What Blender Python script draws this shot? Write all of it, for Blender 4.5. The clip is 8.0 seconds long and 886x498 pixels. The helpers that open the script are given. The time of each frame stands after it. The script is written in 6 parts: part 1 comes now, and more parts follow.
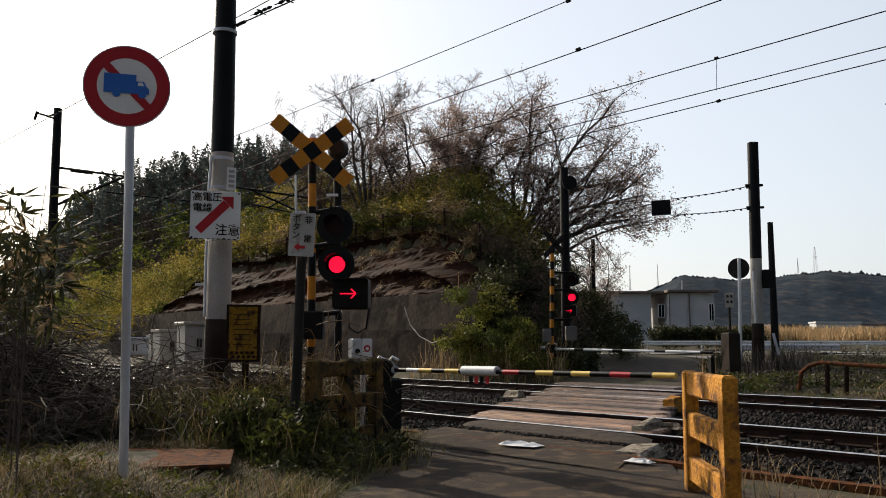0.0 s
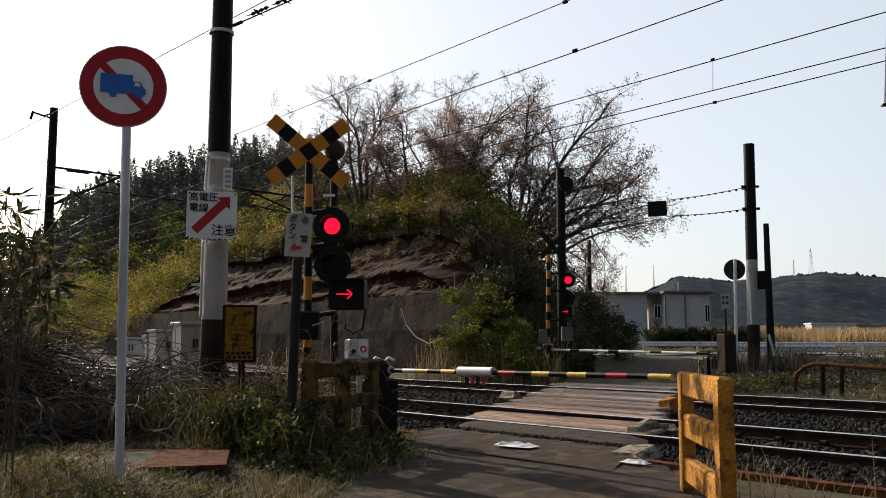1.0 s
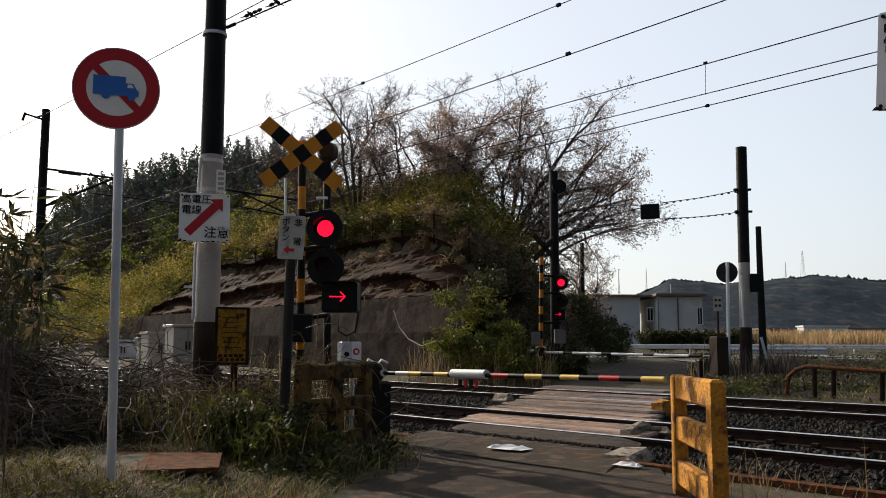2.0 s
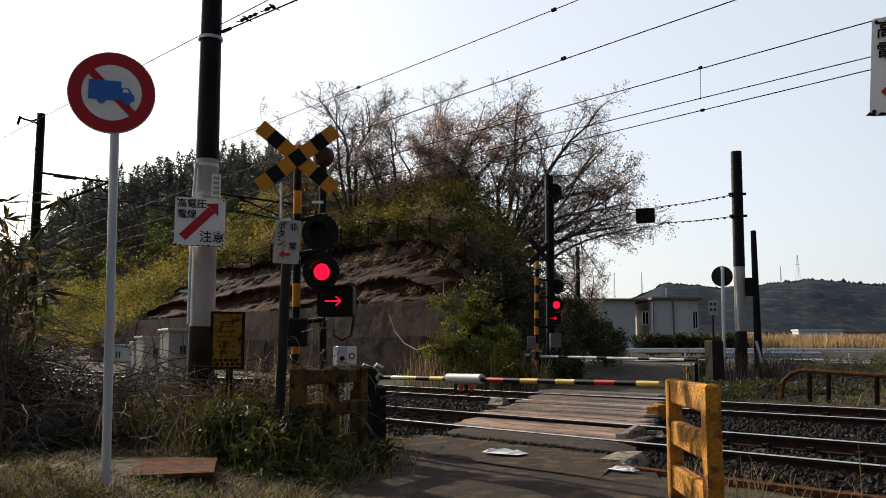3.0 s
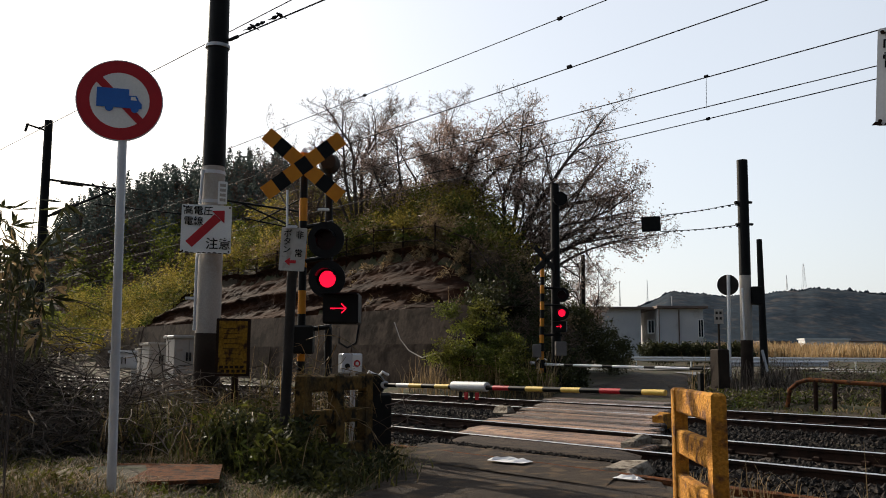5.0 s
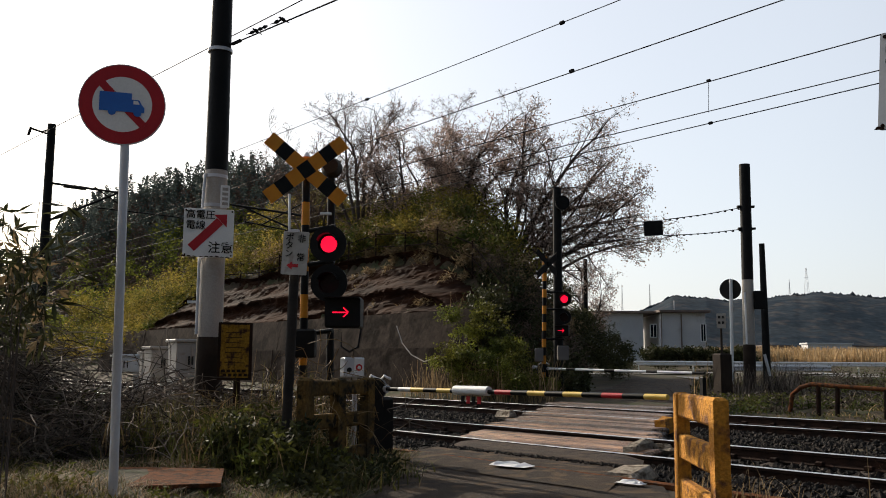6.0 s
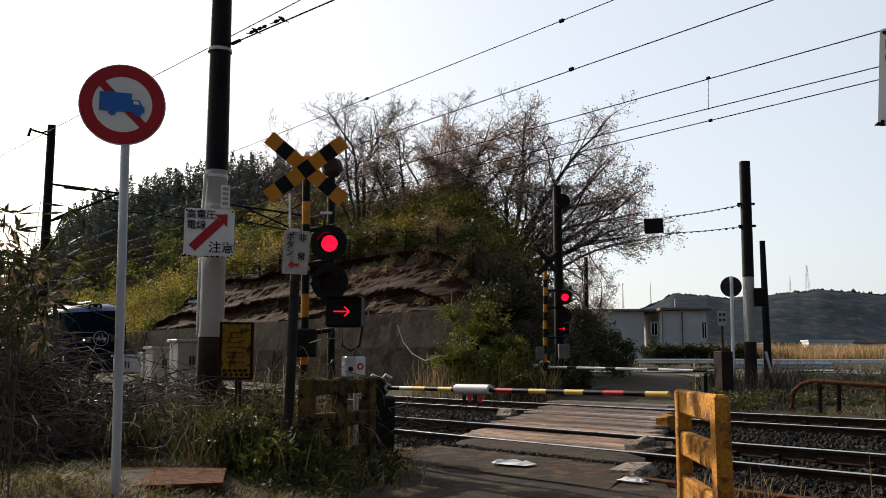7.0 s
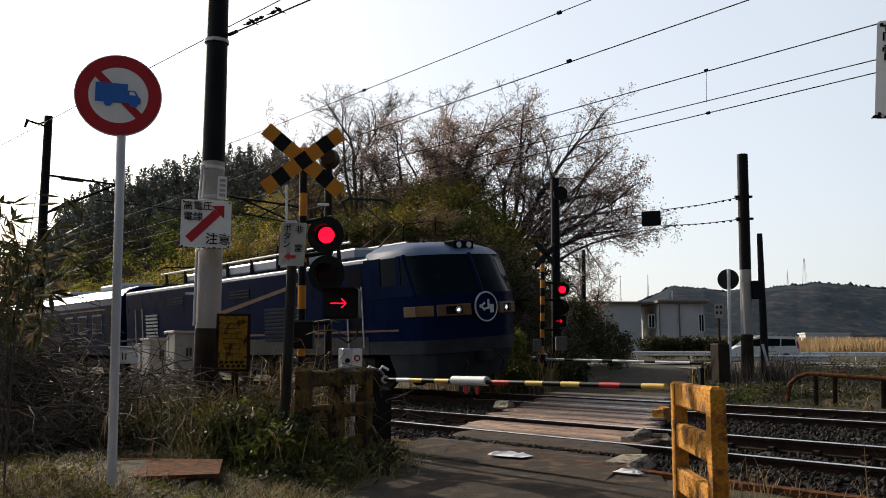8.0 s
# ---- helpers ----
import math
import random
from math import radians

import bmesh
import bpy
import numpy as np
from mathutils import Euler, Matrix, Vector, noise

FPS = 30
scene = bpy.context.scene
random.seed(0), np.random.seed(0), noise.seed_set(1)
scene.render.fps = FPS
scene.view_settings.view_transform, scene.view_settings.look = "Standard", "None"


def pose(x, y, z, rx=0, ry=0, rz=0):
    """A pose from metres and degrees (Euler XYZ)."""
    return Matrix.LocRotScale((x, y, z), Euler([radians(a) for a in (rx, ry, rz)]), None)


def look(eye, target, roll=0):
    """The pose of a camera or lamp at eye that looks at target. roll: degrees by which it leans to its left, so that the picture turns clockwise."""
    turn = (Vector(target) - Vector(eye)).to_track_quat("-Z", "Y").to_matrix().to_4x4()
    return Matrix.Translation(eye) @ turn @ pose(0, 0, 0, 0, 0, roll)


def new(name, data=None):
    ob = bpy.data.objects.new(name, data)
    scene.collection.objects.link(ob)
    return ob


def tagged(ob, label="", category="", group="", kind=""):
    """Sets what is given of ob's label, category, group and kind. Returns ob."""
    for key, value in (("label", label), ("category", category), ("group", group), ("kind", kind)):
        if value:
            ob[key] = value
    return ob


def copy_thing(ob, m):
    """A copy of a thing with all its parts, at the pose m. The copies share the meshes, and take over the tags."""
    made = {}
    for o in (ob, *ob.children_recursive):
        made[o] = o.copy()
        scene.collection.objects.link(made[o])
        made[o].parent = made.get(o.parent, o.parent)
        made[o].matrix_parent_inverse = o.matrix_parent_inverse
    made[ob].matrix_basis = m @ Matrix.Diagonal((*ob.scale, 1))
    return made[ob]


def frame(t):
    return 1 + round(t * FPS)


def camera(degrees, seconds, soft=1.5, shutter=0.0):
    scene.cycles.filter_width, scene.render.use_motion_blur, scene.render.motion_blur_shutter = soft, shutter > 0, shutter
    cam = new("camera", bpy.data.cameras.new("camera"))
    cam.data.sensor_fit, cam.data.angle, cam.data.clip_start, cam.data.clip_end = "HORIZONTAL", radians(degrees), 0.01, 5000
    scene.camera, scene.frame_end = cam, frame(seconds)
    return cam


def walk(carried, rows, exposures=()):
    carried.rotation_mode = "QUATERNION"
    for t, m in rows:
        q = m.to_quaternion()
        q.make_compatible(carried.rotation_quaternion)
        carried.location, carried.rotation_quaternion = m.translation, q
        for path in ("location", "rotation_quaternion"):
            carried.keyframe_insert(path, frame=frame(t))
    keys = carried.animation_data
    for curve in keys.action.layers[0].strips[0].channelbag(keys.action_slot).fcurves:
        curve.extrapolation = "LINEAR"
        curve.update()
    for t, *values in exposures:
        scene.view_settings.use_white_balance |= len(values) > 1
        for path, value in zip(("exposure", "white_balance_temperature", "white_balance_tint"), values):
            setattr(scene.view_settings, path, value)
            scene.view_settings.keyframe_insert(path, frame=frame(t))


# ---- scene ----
EXPO, SKY, SUNE, VEIL = 0.0, 0.06, 5.0, 10.5


def ROAD_L(y):
    return -1.5 + 0.0 * y if y < -5 else -1.5 + 0.3 * (y + 5) / 7 if y < 2 else -1.2 + 0.5 * (y - 2) / 5 if y < 7 else -0.7 + 0.67 * (y - 7) / 5.25


def ROAD_R(y):
    return 2.1 if y < 7 else 2.1 + 0.05 * (y - 7)


cam = camera(52.2, 8.0, soft=0.95)
PATH = [
    (0, (0.0, -0.002, 1.15), (0.0, 1.986, 1.365), -0.0),
    (0.5, (-0.003, -0.007, 1.152), (0.0, 1.981, 1.367), -0.1),
    (1, (0.0, -0.007, 1.153), (0.008, 1.981, 1.369), 0.1),
    (1.5, (-0.003, -0.006, 1.153), (0.014, 1.982, 1.371), 0.2),
    (3, (-0.001, -0.013, 1.159), (0.032, 1.974, 1.389), 0.1),
    (3.5, (-0.001, -0.018, 1.156), (0.036, 1.968, 1.39), 0.3),
    (4, (0.0, -0.030, 1.162), (0.028, 1.956, 1.4), 0.4),
    (4.5, (-0.004, -0.027, 1.159), (0.02, 1.958, 1.401), 0.3),
    (6, (-0.002, -0.025, 1.162), (0.014, 1.958, 1.417), 0.4),
    (6.5, (-0.001, -0.032, 1.157), (0.014, 1.951, 1.414), 0.2),
    (7, (-0.004, -0.027, 1.156), (0.011, 1.956, 1.409), 0.1),
    (7.5, (-0.002, -0.023, 1.151), (0.016, 1.962, 1.398), -0.0),
    (8, (0.005, -0.024, 1.154), (0.025, 1.962, 1.39), 0.2),
]
walk(cam, [(t, look(e, a, r)) for t, e, a, r in PATH], exposures=[(0, EXPO), (8, EXPO)])

# ---- light ----
SUN_AZ, SUN_EL, VEIL_AZ = -37.5, 27.0, -36.0
world = bpy.data.worlds.new("sky")
scene.world = world
world.use_nodes = True
wn = world.node_tree.nodes
sky = wn.new("ShaderNodeTexSky")
sky.sky_type = "NISHITA"
sky.sun_disc = False
sky.sun_elevation, sky.sun_rotation = radians(SUN_EL), radians(SUN_AZ)
sky.air_density, sky.dust_density, sky.ozone_density = 1.0, 2.5, 1.0
wn["Background"].inputs[1].default_value = SKY
# spring haze: a pale veil that thins out away from the sun
wl = world.node_tree.links
wc = wn.new("ShaderNodeTexCoord")
dot = wn.new("ShaderNodeVectorMath")
dot.operation = "DOT_PRODUCT"
dot.inputs[1].default_value = (math.sin(radians(VEIL_AZ)), math.cos(radians(VEIL_AZ)), 0.25)
wl.new(wc.outputs["Generated"], dot.inputs[0])
veil = wn.new("ShaderNodeMapRange")
veil.interpolation_type = "SMOOTHSTEP"
veil.inputs[1].default_value, veil.inputs[2].default_value, veil.inputs[3].default_value, veil.inputs[4].default_value = -0.35, 0.6, 0.0, VEIL
wl.new(dot.outputs["Value"], veil.inputs[0])
tint = wn.new("ShaderNodeVectorMath")
tint.operation = "SCALE"
tint.inputs[0].default_value = (0.91, 0.95, 1.0)
wl.new(veil.outputs[0], tint.inputs["Scale"])
add = wn.new("ShaderNodeVectorMath")
add.operation = "ADD"
wl.new(sky.outputs[0], add.inputs[0])
wl.new(tint.outputs[0], add.inputs[1])
wl.new(add.outputs[0], wn["Background"].inputs[0])
sun = new("sun", bpy.data.lights.new("sun", "SUN"))
sun.data.energy, sun.data.angle, sun.data.color = SUNE, radians(0.6), (1.0, 0.88, 0.72)
sx, sy = math.sin(radians(SUN_AZ)), math.cos(radians(SUN_AZ))
sun.matrix_world = look((sx * 50, sy * 50, 50 * math.tan(radians(SUN_EL))), (0, 0, 0))

# ---- materials ----
def material(name, ca, cb, scale=6.0, rough=0.8, metal=0.0, bump=0.3, fine=60.0, cc=None, cover=0.55, spec=0.5, island=0.0, objrand=0.0, stretch=(1, 1, 1), fres=None):
    """Two base colours mixed by coarse noise, fine grain over them, an optional third colour in stains."""
    grain = 1.0 if bump > 0.35 or bump == 0 else 0.35 if bump > 0.06 else 0.15
    m = bpy.data.materials.new(name)
    m.use_nodes = True
    nt = m.node_tree
    nd, ln = nt.nodes, nt.links
    b = nd["Principled BSDF"]
    co = nd.new("ShaderNodeTexCoord")
    mp = nd.new("ShaderNodeMapping")
    mp.inputs["Scale"].default_value = stretch
    ln.new(co.outputs["Object"], mp.inputs["Vector"])
    if objrand:
        shift = nd.new("ShaderNodeVectorMath")
        shift.operation = "SCALE"
        shift.inputs[0].default_value = (37.0, 23.0, 11.0)
        ln.new(nd.new("ShaderNodeObjectInfo").outputs["Random"], shift.inputs["Scale"])
        ln.new(shift.outputs[0], mp.inputs["Location"])
    def tex(s, detail=5.0):
        t = nd.new("ShaderNodeTexNoise")
        t.inputs["Scale"].default_value, t.inputs["Detail"].default_value = s, detail
        ln.new(mp.outputs[0], t.inputs["Vector"])
        return t
    def ramp(src, a, c):
        r = nd.new("ShaderNodeMapRange")
        r.inputs[1].default_value, r.inputs[2].default_value = a, c
        ln.new(src, r.inputs[0])
        return r.outputs[0]
    def mix(f, a, c, mode="MIX"):
        x = nd.new("ShaderNodeMix")
        x.data_type, x.blend_type = "RGBA", mode
        for sock, v in ((x.inputs[0], f), (x.inputs[6], a), (x.inputs[7], c)):
            if isinstance(v, (int, float)):
                sock.default_value = v
            elif isinstance(v, tuple):
                sock.default_value = (*v, 1)
            else:
                ln.new(v, sock)
        return x.outputs[2]
    big, small = tex(scale), tex(fine, 3.0)
    col = mix(ramp(big.outputs[0], 0.35, 0.65), ca, cb)
    if cc:
        col = mix(ramp(tex(scale * 2.3, 8.0).outputs[0], cover - 0.03, cover + 0.11), col, cc)
    grey = nd.new("ShaderNodeMapRange")
    grey.inputs[1].default_value, grey.inputs[2].default_value, grey.inputs[3].default_value, grey.inputs[4].default_value = 0.3, 0.7, 1 - 0.28 * grain, 1 + 0.25 * grain
    ln.new(small.outputs[0], grey.inputs[0])
    col = mix(1.0, col, grey.outputs[0], "MULTIPLY")
    if island or objrand:
        src = nd.new("ShaderNodeNewGeometry").outputs["Random Per Island"] if island else nd.new("ShaderNodeObjectInfo").outputs["Random"]
        k = island or objrand
        g = nd.new("ShaderNodeMapRange")
        g.inputs[3].default_value, g.inputs[4].default_value = 1 - k, 1 + k
        ln.new(src, g.inputs[0])
        col = mix(1.0, col, g.outputs[0], "MULTIPLY")
    ln.new(col, b.inputs["Base Color"])
    rr = nd.new("ShaderNodeMapRange")
    rr.inputs[3].default_value, rr.inputs[4].default_value = max(0.02, rough - 0.12), min(1, rough + 0.12)
    ln.new(big.outputs[0], rr.inputs[0])
    ln.new(rr.outputs[0], b.inputs["Roughness"])
    b.inputs["Metallic"].default_value = metal
    b.inputs["Specular IOR Level"].default_value = spec
    if bump:
        bp = nd.new("ShaderNodeBump")
        bp.inputs["Strength"].default_value, bp.inputs["Distance"].default_value = bump, 0.02
        ln.new(small.outputs[0], bp.inputs["Height"])
        ln.new(bp.outputs[0], b.inputs["Normal"])
    return m


def leafy(name, ca, cb, island=0.35, glow=0.35):
    """Leaves: thin, letting part of the light through, each one of its own shade."""
    m = material(name, ca, cb, scale=0.6, rough=0.6, bump=0, fine=9.0, island=island, spec=0.12)
    nd, ln = m.node_tree.nodes, m.node_tree.links
    b = nd["Principled BSDF"]
    tr = nd.new("ShaderNodeBsdfTranslucent")
    ln.new(b.inputs["Base Color"].links[0].from_socket, tr.inputs[0])
    ms = nd.new("ShaderNodeMixShader")
    ms.inputs[0].default_value = glow
    ln.new(b.outputs[0], ms.inputs[1])
    ln.new(tr.outputs[0], ms.inputs[2])
    ln.new(ms.outputs[0], nd["Material Output"].inputs[0])
    return m


def glowing(name, colour, strength):
    m = bpy.data.materials.new(name)
    m.use_nodes = True
    b = m.node_tree.nodes["Principled BSDF"]
    b.inputs["Base Color"].default_value = (*[c * 0.5 for c in colour], 1)
    b.inputs["Emission Color"].default_value = (*colour, 1)
    b.inputs["Emission Strength"].default_value = strength
    return m


MAT = dict(
    soil=material("soil", (0.05, 0.038, 0.026), (0.085, 0.064, 0.04), 0.7, 0.95, bump=0.8, fine=14, cc=(0.04, 0.045, 0.02), cover=0.5, spec=0.15),
    asphalt=material("asphalt", (0.028, 0.021, 0.016), (0.052, 0.038, 0.027), 1.6, 0.88, bump=1.0, fine=70, cc=(0.10, 0.066, 0.038), cover=0.55, spec=0.12),
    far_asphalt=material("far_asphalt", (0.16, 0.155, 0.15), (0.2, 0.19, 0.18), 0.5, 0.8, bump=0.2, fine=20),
    ballast=material("ballast", (0.005, 0.004, 0.0032), (0.027, 0.021, 0.017), 7, 0.9, bump=0.5, fine=40, island=0.95, spec=0.2),
    # bed kept near black: shade in the gaps between stones put into its colour
    ballast_bed=material("ballast_bed", (0.008, 0.007, 0.006), (0.018, 0.015, 0.013), 9, 0.95, bump=1.0, fine=30, spec=0.1),
    ramp=material("ramp_asphalt", (0.035, 0.026, 0.02), (0.07, 0.05, 0.036), 2.4, 0.85, bump=0.9, fine=50, cc=(0.02, 0.015, 0.012), cover=0.56, spec=0.12),
    arm_yellow=material("arm_yellow", (0.72, 0.47, 0.08), (0.8, 0.56, 0.13), 6, 0.5, bump=0.03, fine=60, spec=0.3),
    # white darkened for the dim light on the button sign, dirt stains over it
    dimmed_dirty_white=material("dimmed_dirty_white", (0.36, 0.35, 0.33), (0.46, 0.45, 0.42), 4, 0.6, bump=0.05, fine=40, cc=(0.26, 0.23, 0.2), cover=0.6, spec=0.2),
    sill_grey=material("sill_grey", (0.05, 0.046, 0.043), (0.075, 0.068, 0.063), 2, 0.6, bump=0.05, fine=30, spec=0.15),
    steel=material("rail_steel", (0.45, 0.44, 0.43), (0.6, 0.58, 0.56), 3, 0.3, 1.0, bump=0.05, fine=60),
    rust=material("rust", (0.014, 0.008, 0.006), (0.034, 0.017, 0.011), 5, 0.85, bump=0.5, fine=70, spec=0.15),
    # brighter copy of the rust for iron in the sun, light put into its colour
    rust_lit=material("rust_sunlit", (0.10, 0.036, 0.014), (0.16, 0.06, 0.024), 5, 0.9, bump=0.6, fine=70, cc=(0.05, 0.028, 0.018), cover=0.5, spec=0.06),
    plank=material("plank", (0.16, 0.078, 0.04), (0.38, 0.22, 0.125), 2.6, 0.42, bump=1.0, fine=26, stretch=(0.3, 4, 4), cc=(0.028, 0.015, 0.009), cover=0.52, objrand=0.5, spec=0.28),
    sleeper=material("sleeper", (0.04, 0.03, 0.024), (0.07, 0.055, 0.045), 3, 0.9, bump=0.5, fine=40, spec=0.2),
    concrete=material("concrete", (0.34, 0.32, 0.29), (0.46, 0.44, 0.4), 1.2, 0.85, bump=0.4, fine=40, cc=(0.22, 0.19, 0.16), cover=0.56),
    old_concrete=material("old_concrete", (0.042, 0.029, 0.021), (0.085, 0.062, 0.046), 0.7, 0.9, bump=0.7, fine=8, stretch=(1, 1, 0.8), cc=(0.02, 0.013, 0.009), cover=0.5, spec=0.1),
    earth=material("red_earth", (0.016, 0.0058, 0.0025), (0.042, 0.0155, 0.0062), 1.1, 0.95, bump=1.0, fine=9, stretch=(0.5, 0.5, 2.2), cc=(0.066, 0.032, 0.016), cover=0.62, spec=0.1),
    pole=material("pole_grey", (0.38, 0.345, 0.31), (0.47, 0.43, 0.385), 1.2, 0.8, bump=0.2, fine=50, cc=(0.32, 0.27, 0.22), cover=0.6, spec=0.2),
    pole_black=material("pole_black", (0.005, 0.005, 0.0055), (0.012, 0.012, 0.012), 2, 0.6, bump=0.2, fine=40, spec=0.15),
    pole_brown=material("pole_brown", (0.024, 0.016, 0.012), (0.045, 0.033, 0.024), 2, 0.8, bump=0.3, fine=40, spec=0.15),
    black=material("black_paint", (0.004, 0.004, 0.0045), (0.008, 0.008, 0.008), 6, 0.5, bump=0.03, fine=60, spec=0.15),
    yellow=material("yellow_paint", (0.56, 0.20, 0.012), (0.64, 0.25, 0.018), 5, 0.6, bump=0.06, fine=60, spec=0.3),
    worn_yellow=material("worn_yellow", (0.42, 0.17, 0.02), (0.54, 0.245, 0.033), 4, 0.85, bump=0.9, fine=40, cc=(0.17, 0.075, 0.03), cover=0.54, spec=0.2),
    moss_block=material("mossy_block", (0.05, 0.037, 0.019), (0.18, 0.105, 0.03), 4.5, 0.95, bump=1.0, fine=35, cc=(0.022, 0.019, 0.013), cover=0.54, spec=0.1),
    moss_yellow=material("faded_yellow", (0.24, 0.13, 0.016), (0.34, 0.19, 0.028), 5, 0.85, bump=0.4, fine=40, cc=(0.05, 0.026, 0.016), cover=0.53, spec=0.1),
    galv=material("galvanised", (0.50, 0.51, 0.54), (0.62, 0.63, 0.66), 3, 0.5, 0.3, bump=0.05, fine=70),
    white=material("white_paint", (0.72, 0.72, 0.72), (0.82, 0.82, 0.81), 3, 0.55, bump=0.05, fine=50),
    sign_white=material("sign_white", (0.8, 0.79, 0.77), (0.86, 0.85, 0.83), 5, 0.45, bump=0.01, fine=60),
    red=material("sign_red", (0.42, 0.012, 0.02), (0.48, 0.016, 0.025), 5, 0.5, bump=0.01, fine=60, spec=0.3),
    blue=material("sign_blue", (0.01, 0.12, 0.50), (0.015, 0.15, 0.56), 5, 0.45, bump=0.03, fine=60),
    cable=material("cable", (0.015, 0.015, 0.017), (0.03, 0.03, 0.032), 3, 0.8, bump=0, fine=30, spec=0.1),
    bark=material("bark", (0.045, 0.033, 0.028), (0.085, 0.065, 0.055), 3, 0.9, bump=0.6, fine=25),
    twig=material("twig", (0.11, 0.075, 0.058), (0.19, 0.135, 0.105), 3, 0.9, bump=0, fine=25, island=0.3, spec=0.15),
    blossom=leafy("blossom", (0.36, 0.25, 0.2), (0.5, 0.38, 0.32), 0.35, 0.5),
    grass=leafy("grass", (0.05, 0.062, 0.016), (0.12, 0.105, 0.035), 0.6, 0.35),
    dry=leafy("dry_grass", (0.18, 0.125, 0.065), (0.32, 0.23, 0.125), 0.5, 0.35),
    leaf=leafy("leaf", (0.06, 0.08, 0.016), (0.14, 0.13, 0.028), 0.5, 0.35),
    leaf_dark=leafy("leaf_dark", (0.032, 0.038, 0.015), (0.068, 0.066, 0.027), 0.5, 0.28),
    leaf_yellow=leafy("leaf_yellow", (0.17, 0.16, 0.03), (0.32, 0.235, 0.048), 0.6, 0.4),
    leaf_lime=leafy("leaf_lime", (0.12, 0.14, 0.022), (0.2, 0.21, 0.035), 0.45, 0.4),
    # cedar leaves lightened and blued: haze over the ridge put into their colour
    hazed_conifer=leafy("hazed_conifer", (0.07, 0.09, 0.082), (0.105, 0.125, 0.108), 0.3, 0.2),
    brush=material("dead_brush", (0.045, 0.034, 0.026), (0.19, 0.155, 0.125), 1.5, 0.9, bump=0, fine=20, island=0.85, spec=0.15),
    reed=leafy("reed", (0.38, 0.25, 0.12), (0.52, 0.37, 0.2), 0.35, 0.35),
    # distance haze put into the base colour as a bluish tint
    hazed_wood=material("hazed_wood", (0.022, 0.034, 0.047), (0.036, 0.047, 0.057), 0.03, 0.95, bump=0.0, fine=0.16, spec=0.03, cc=(0.066, 0.062, 0.063), cover=0.56),
    loco_blue=material("loco_blue", (0.0035, 0.010, 0.038), (0.005, 0.013, 0.05), 1.5, 0.3, 0.0, bump=0.01, fine=30, spec=0.012),
    loco_dark=material("loco_dark", (0.004, 0.005, 0.011), (0.007, 0.008, 0.015), 1.5, 0.4, 0.0, bump=0.01, fine=30, spec=0.02),
    loco_roof=material("loco_roof", (0.42, 0.44, 0.48), (0.5, 0.52, 0.56), 1.5, 0.45, 0.1, bump=0.05, fine=30),
    under=material("underframe", (0.02, 0.018, 0.017), (0.04, 0.035, 0.03), 3, 0.85, bump=0.3, fine=40, spec=0.2),
    loco_roof_blue=material("loco_roof_blue", (0.05, 0.085, 0.17), (0.075, 0.115, 0.21), 1.5, 0.45, 0.0, bump=0.03, fine=30, spec=0.2),
    loco_skirt=material("loco_skirt", (0.035, 0.037, 0.042), (0.055, 0.057, 0.063), 2, 0.7, bump=0.1, fine=30, spec=0.1),
    loco_edge=material("louvre_blue", (0.05, 0.065, 0.12), (0.07, 0.085, 0.14), 2, 0.4, 0.2, bump=0.02, fine=30),
    silver_dull=material("dull_silver", (0.13, 0.12, 0.115), (0.18, 0.165, 0.155), 2, 0.6, 0.0, bump=0.05, fine=30, spec=0.1),
    wall_tan=material("tan_render", (0.17, 0.14, 0.11), (0.23, 0.19, 0.15), 0.5, 0.9, bump=0.4, fine=20, spec=0.2),
    gold=material("gold_band", (0.15, 0.085, 0.042), (0.2, 0.115, 0.055), 3, 0.5, bump=0.02, fine=30, spec=0.2),
    silver=material("silver_band", (0.6, 0.6, 0.62), (0.7, 0.7, 0.72), 3, 0.4, 0.3, bump=0.02, fine=30),
    glass=material("dark_glass", (0.004, 0.009, 0.013), (0.006, 0.013, 0.018), 2, 0.1, 0.0, bump=0, fine=20, spec=0.04),
    house_wall=material("house_wall", (0.55, 0.55, 0.56), (0.64, 0.63, 0.62), 0.4, 0.85, bump=0.1, fine=10, cc=(0.46, 0.45, 0.44), cover=0.6),
    roof_brown=material("roof_brown", (0.14, 0.10, 0.085), (0.2, 0.15, 0.12), 1, 0.8, bump=0.1, fine=12),
    cabinet=material("cabinet_beige", (0.36, 0.33, 0.30), (0.44, 0.40, 0.36), 2, 0.6, bump=0.05, fine=30, cc=(0.25, 0.18, 0.13), cover=0.64, spec=0.3),
    kerb=material("kerb_stone", (0.22, 0.185, 0.14), (0.34, 0.29, 0.23), 4, 0.9, bump=0.8, fine=30, cc=(0.1, 0.075, 0.05), cover=0.52, spec=0.2),
    lens_dark=material("lens_dark", (0.010, 0.002, 0.003), (0.016, 0.003, 0.004), 5, 0.3, bump=0, fine=30, spec=0.1),
    car_paint=material("car_paint", (0.62, 0.64, 0.67), (0.7, 0.72, 0.75), 1, 0.3, 0.5, bump=0, fine=20),
    tyre=material("tyre", (0.015, 0.015, 0.015), (0.03, 0.03, 0.03), 6, 0.9, bump=0.2, fine=40),
    glow=glowing("lamp_glow", (1.0, 0.004, 0.035), 1.5),
    head_glow=glowing("headlight_glow", (1.0, 0.95, 0.85), 6.0),
)


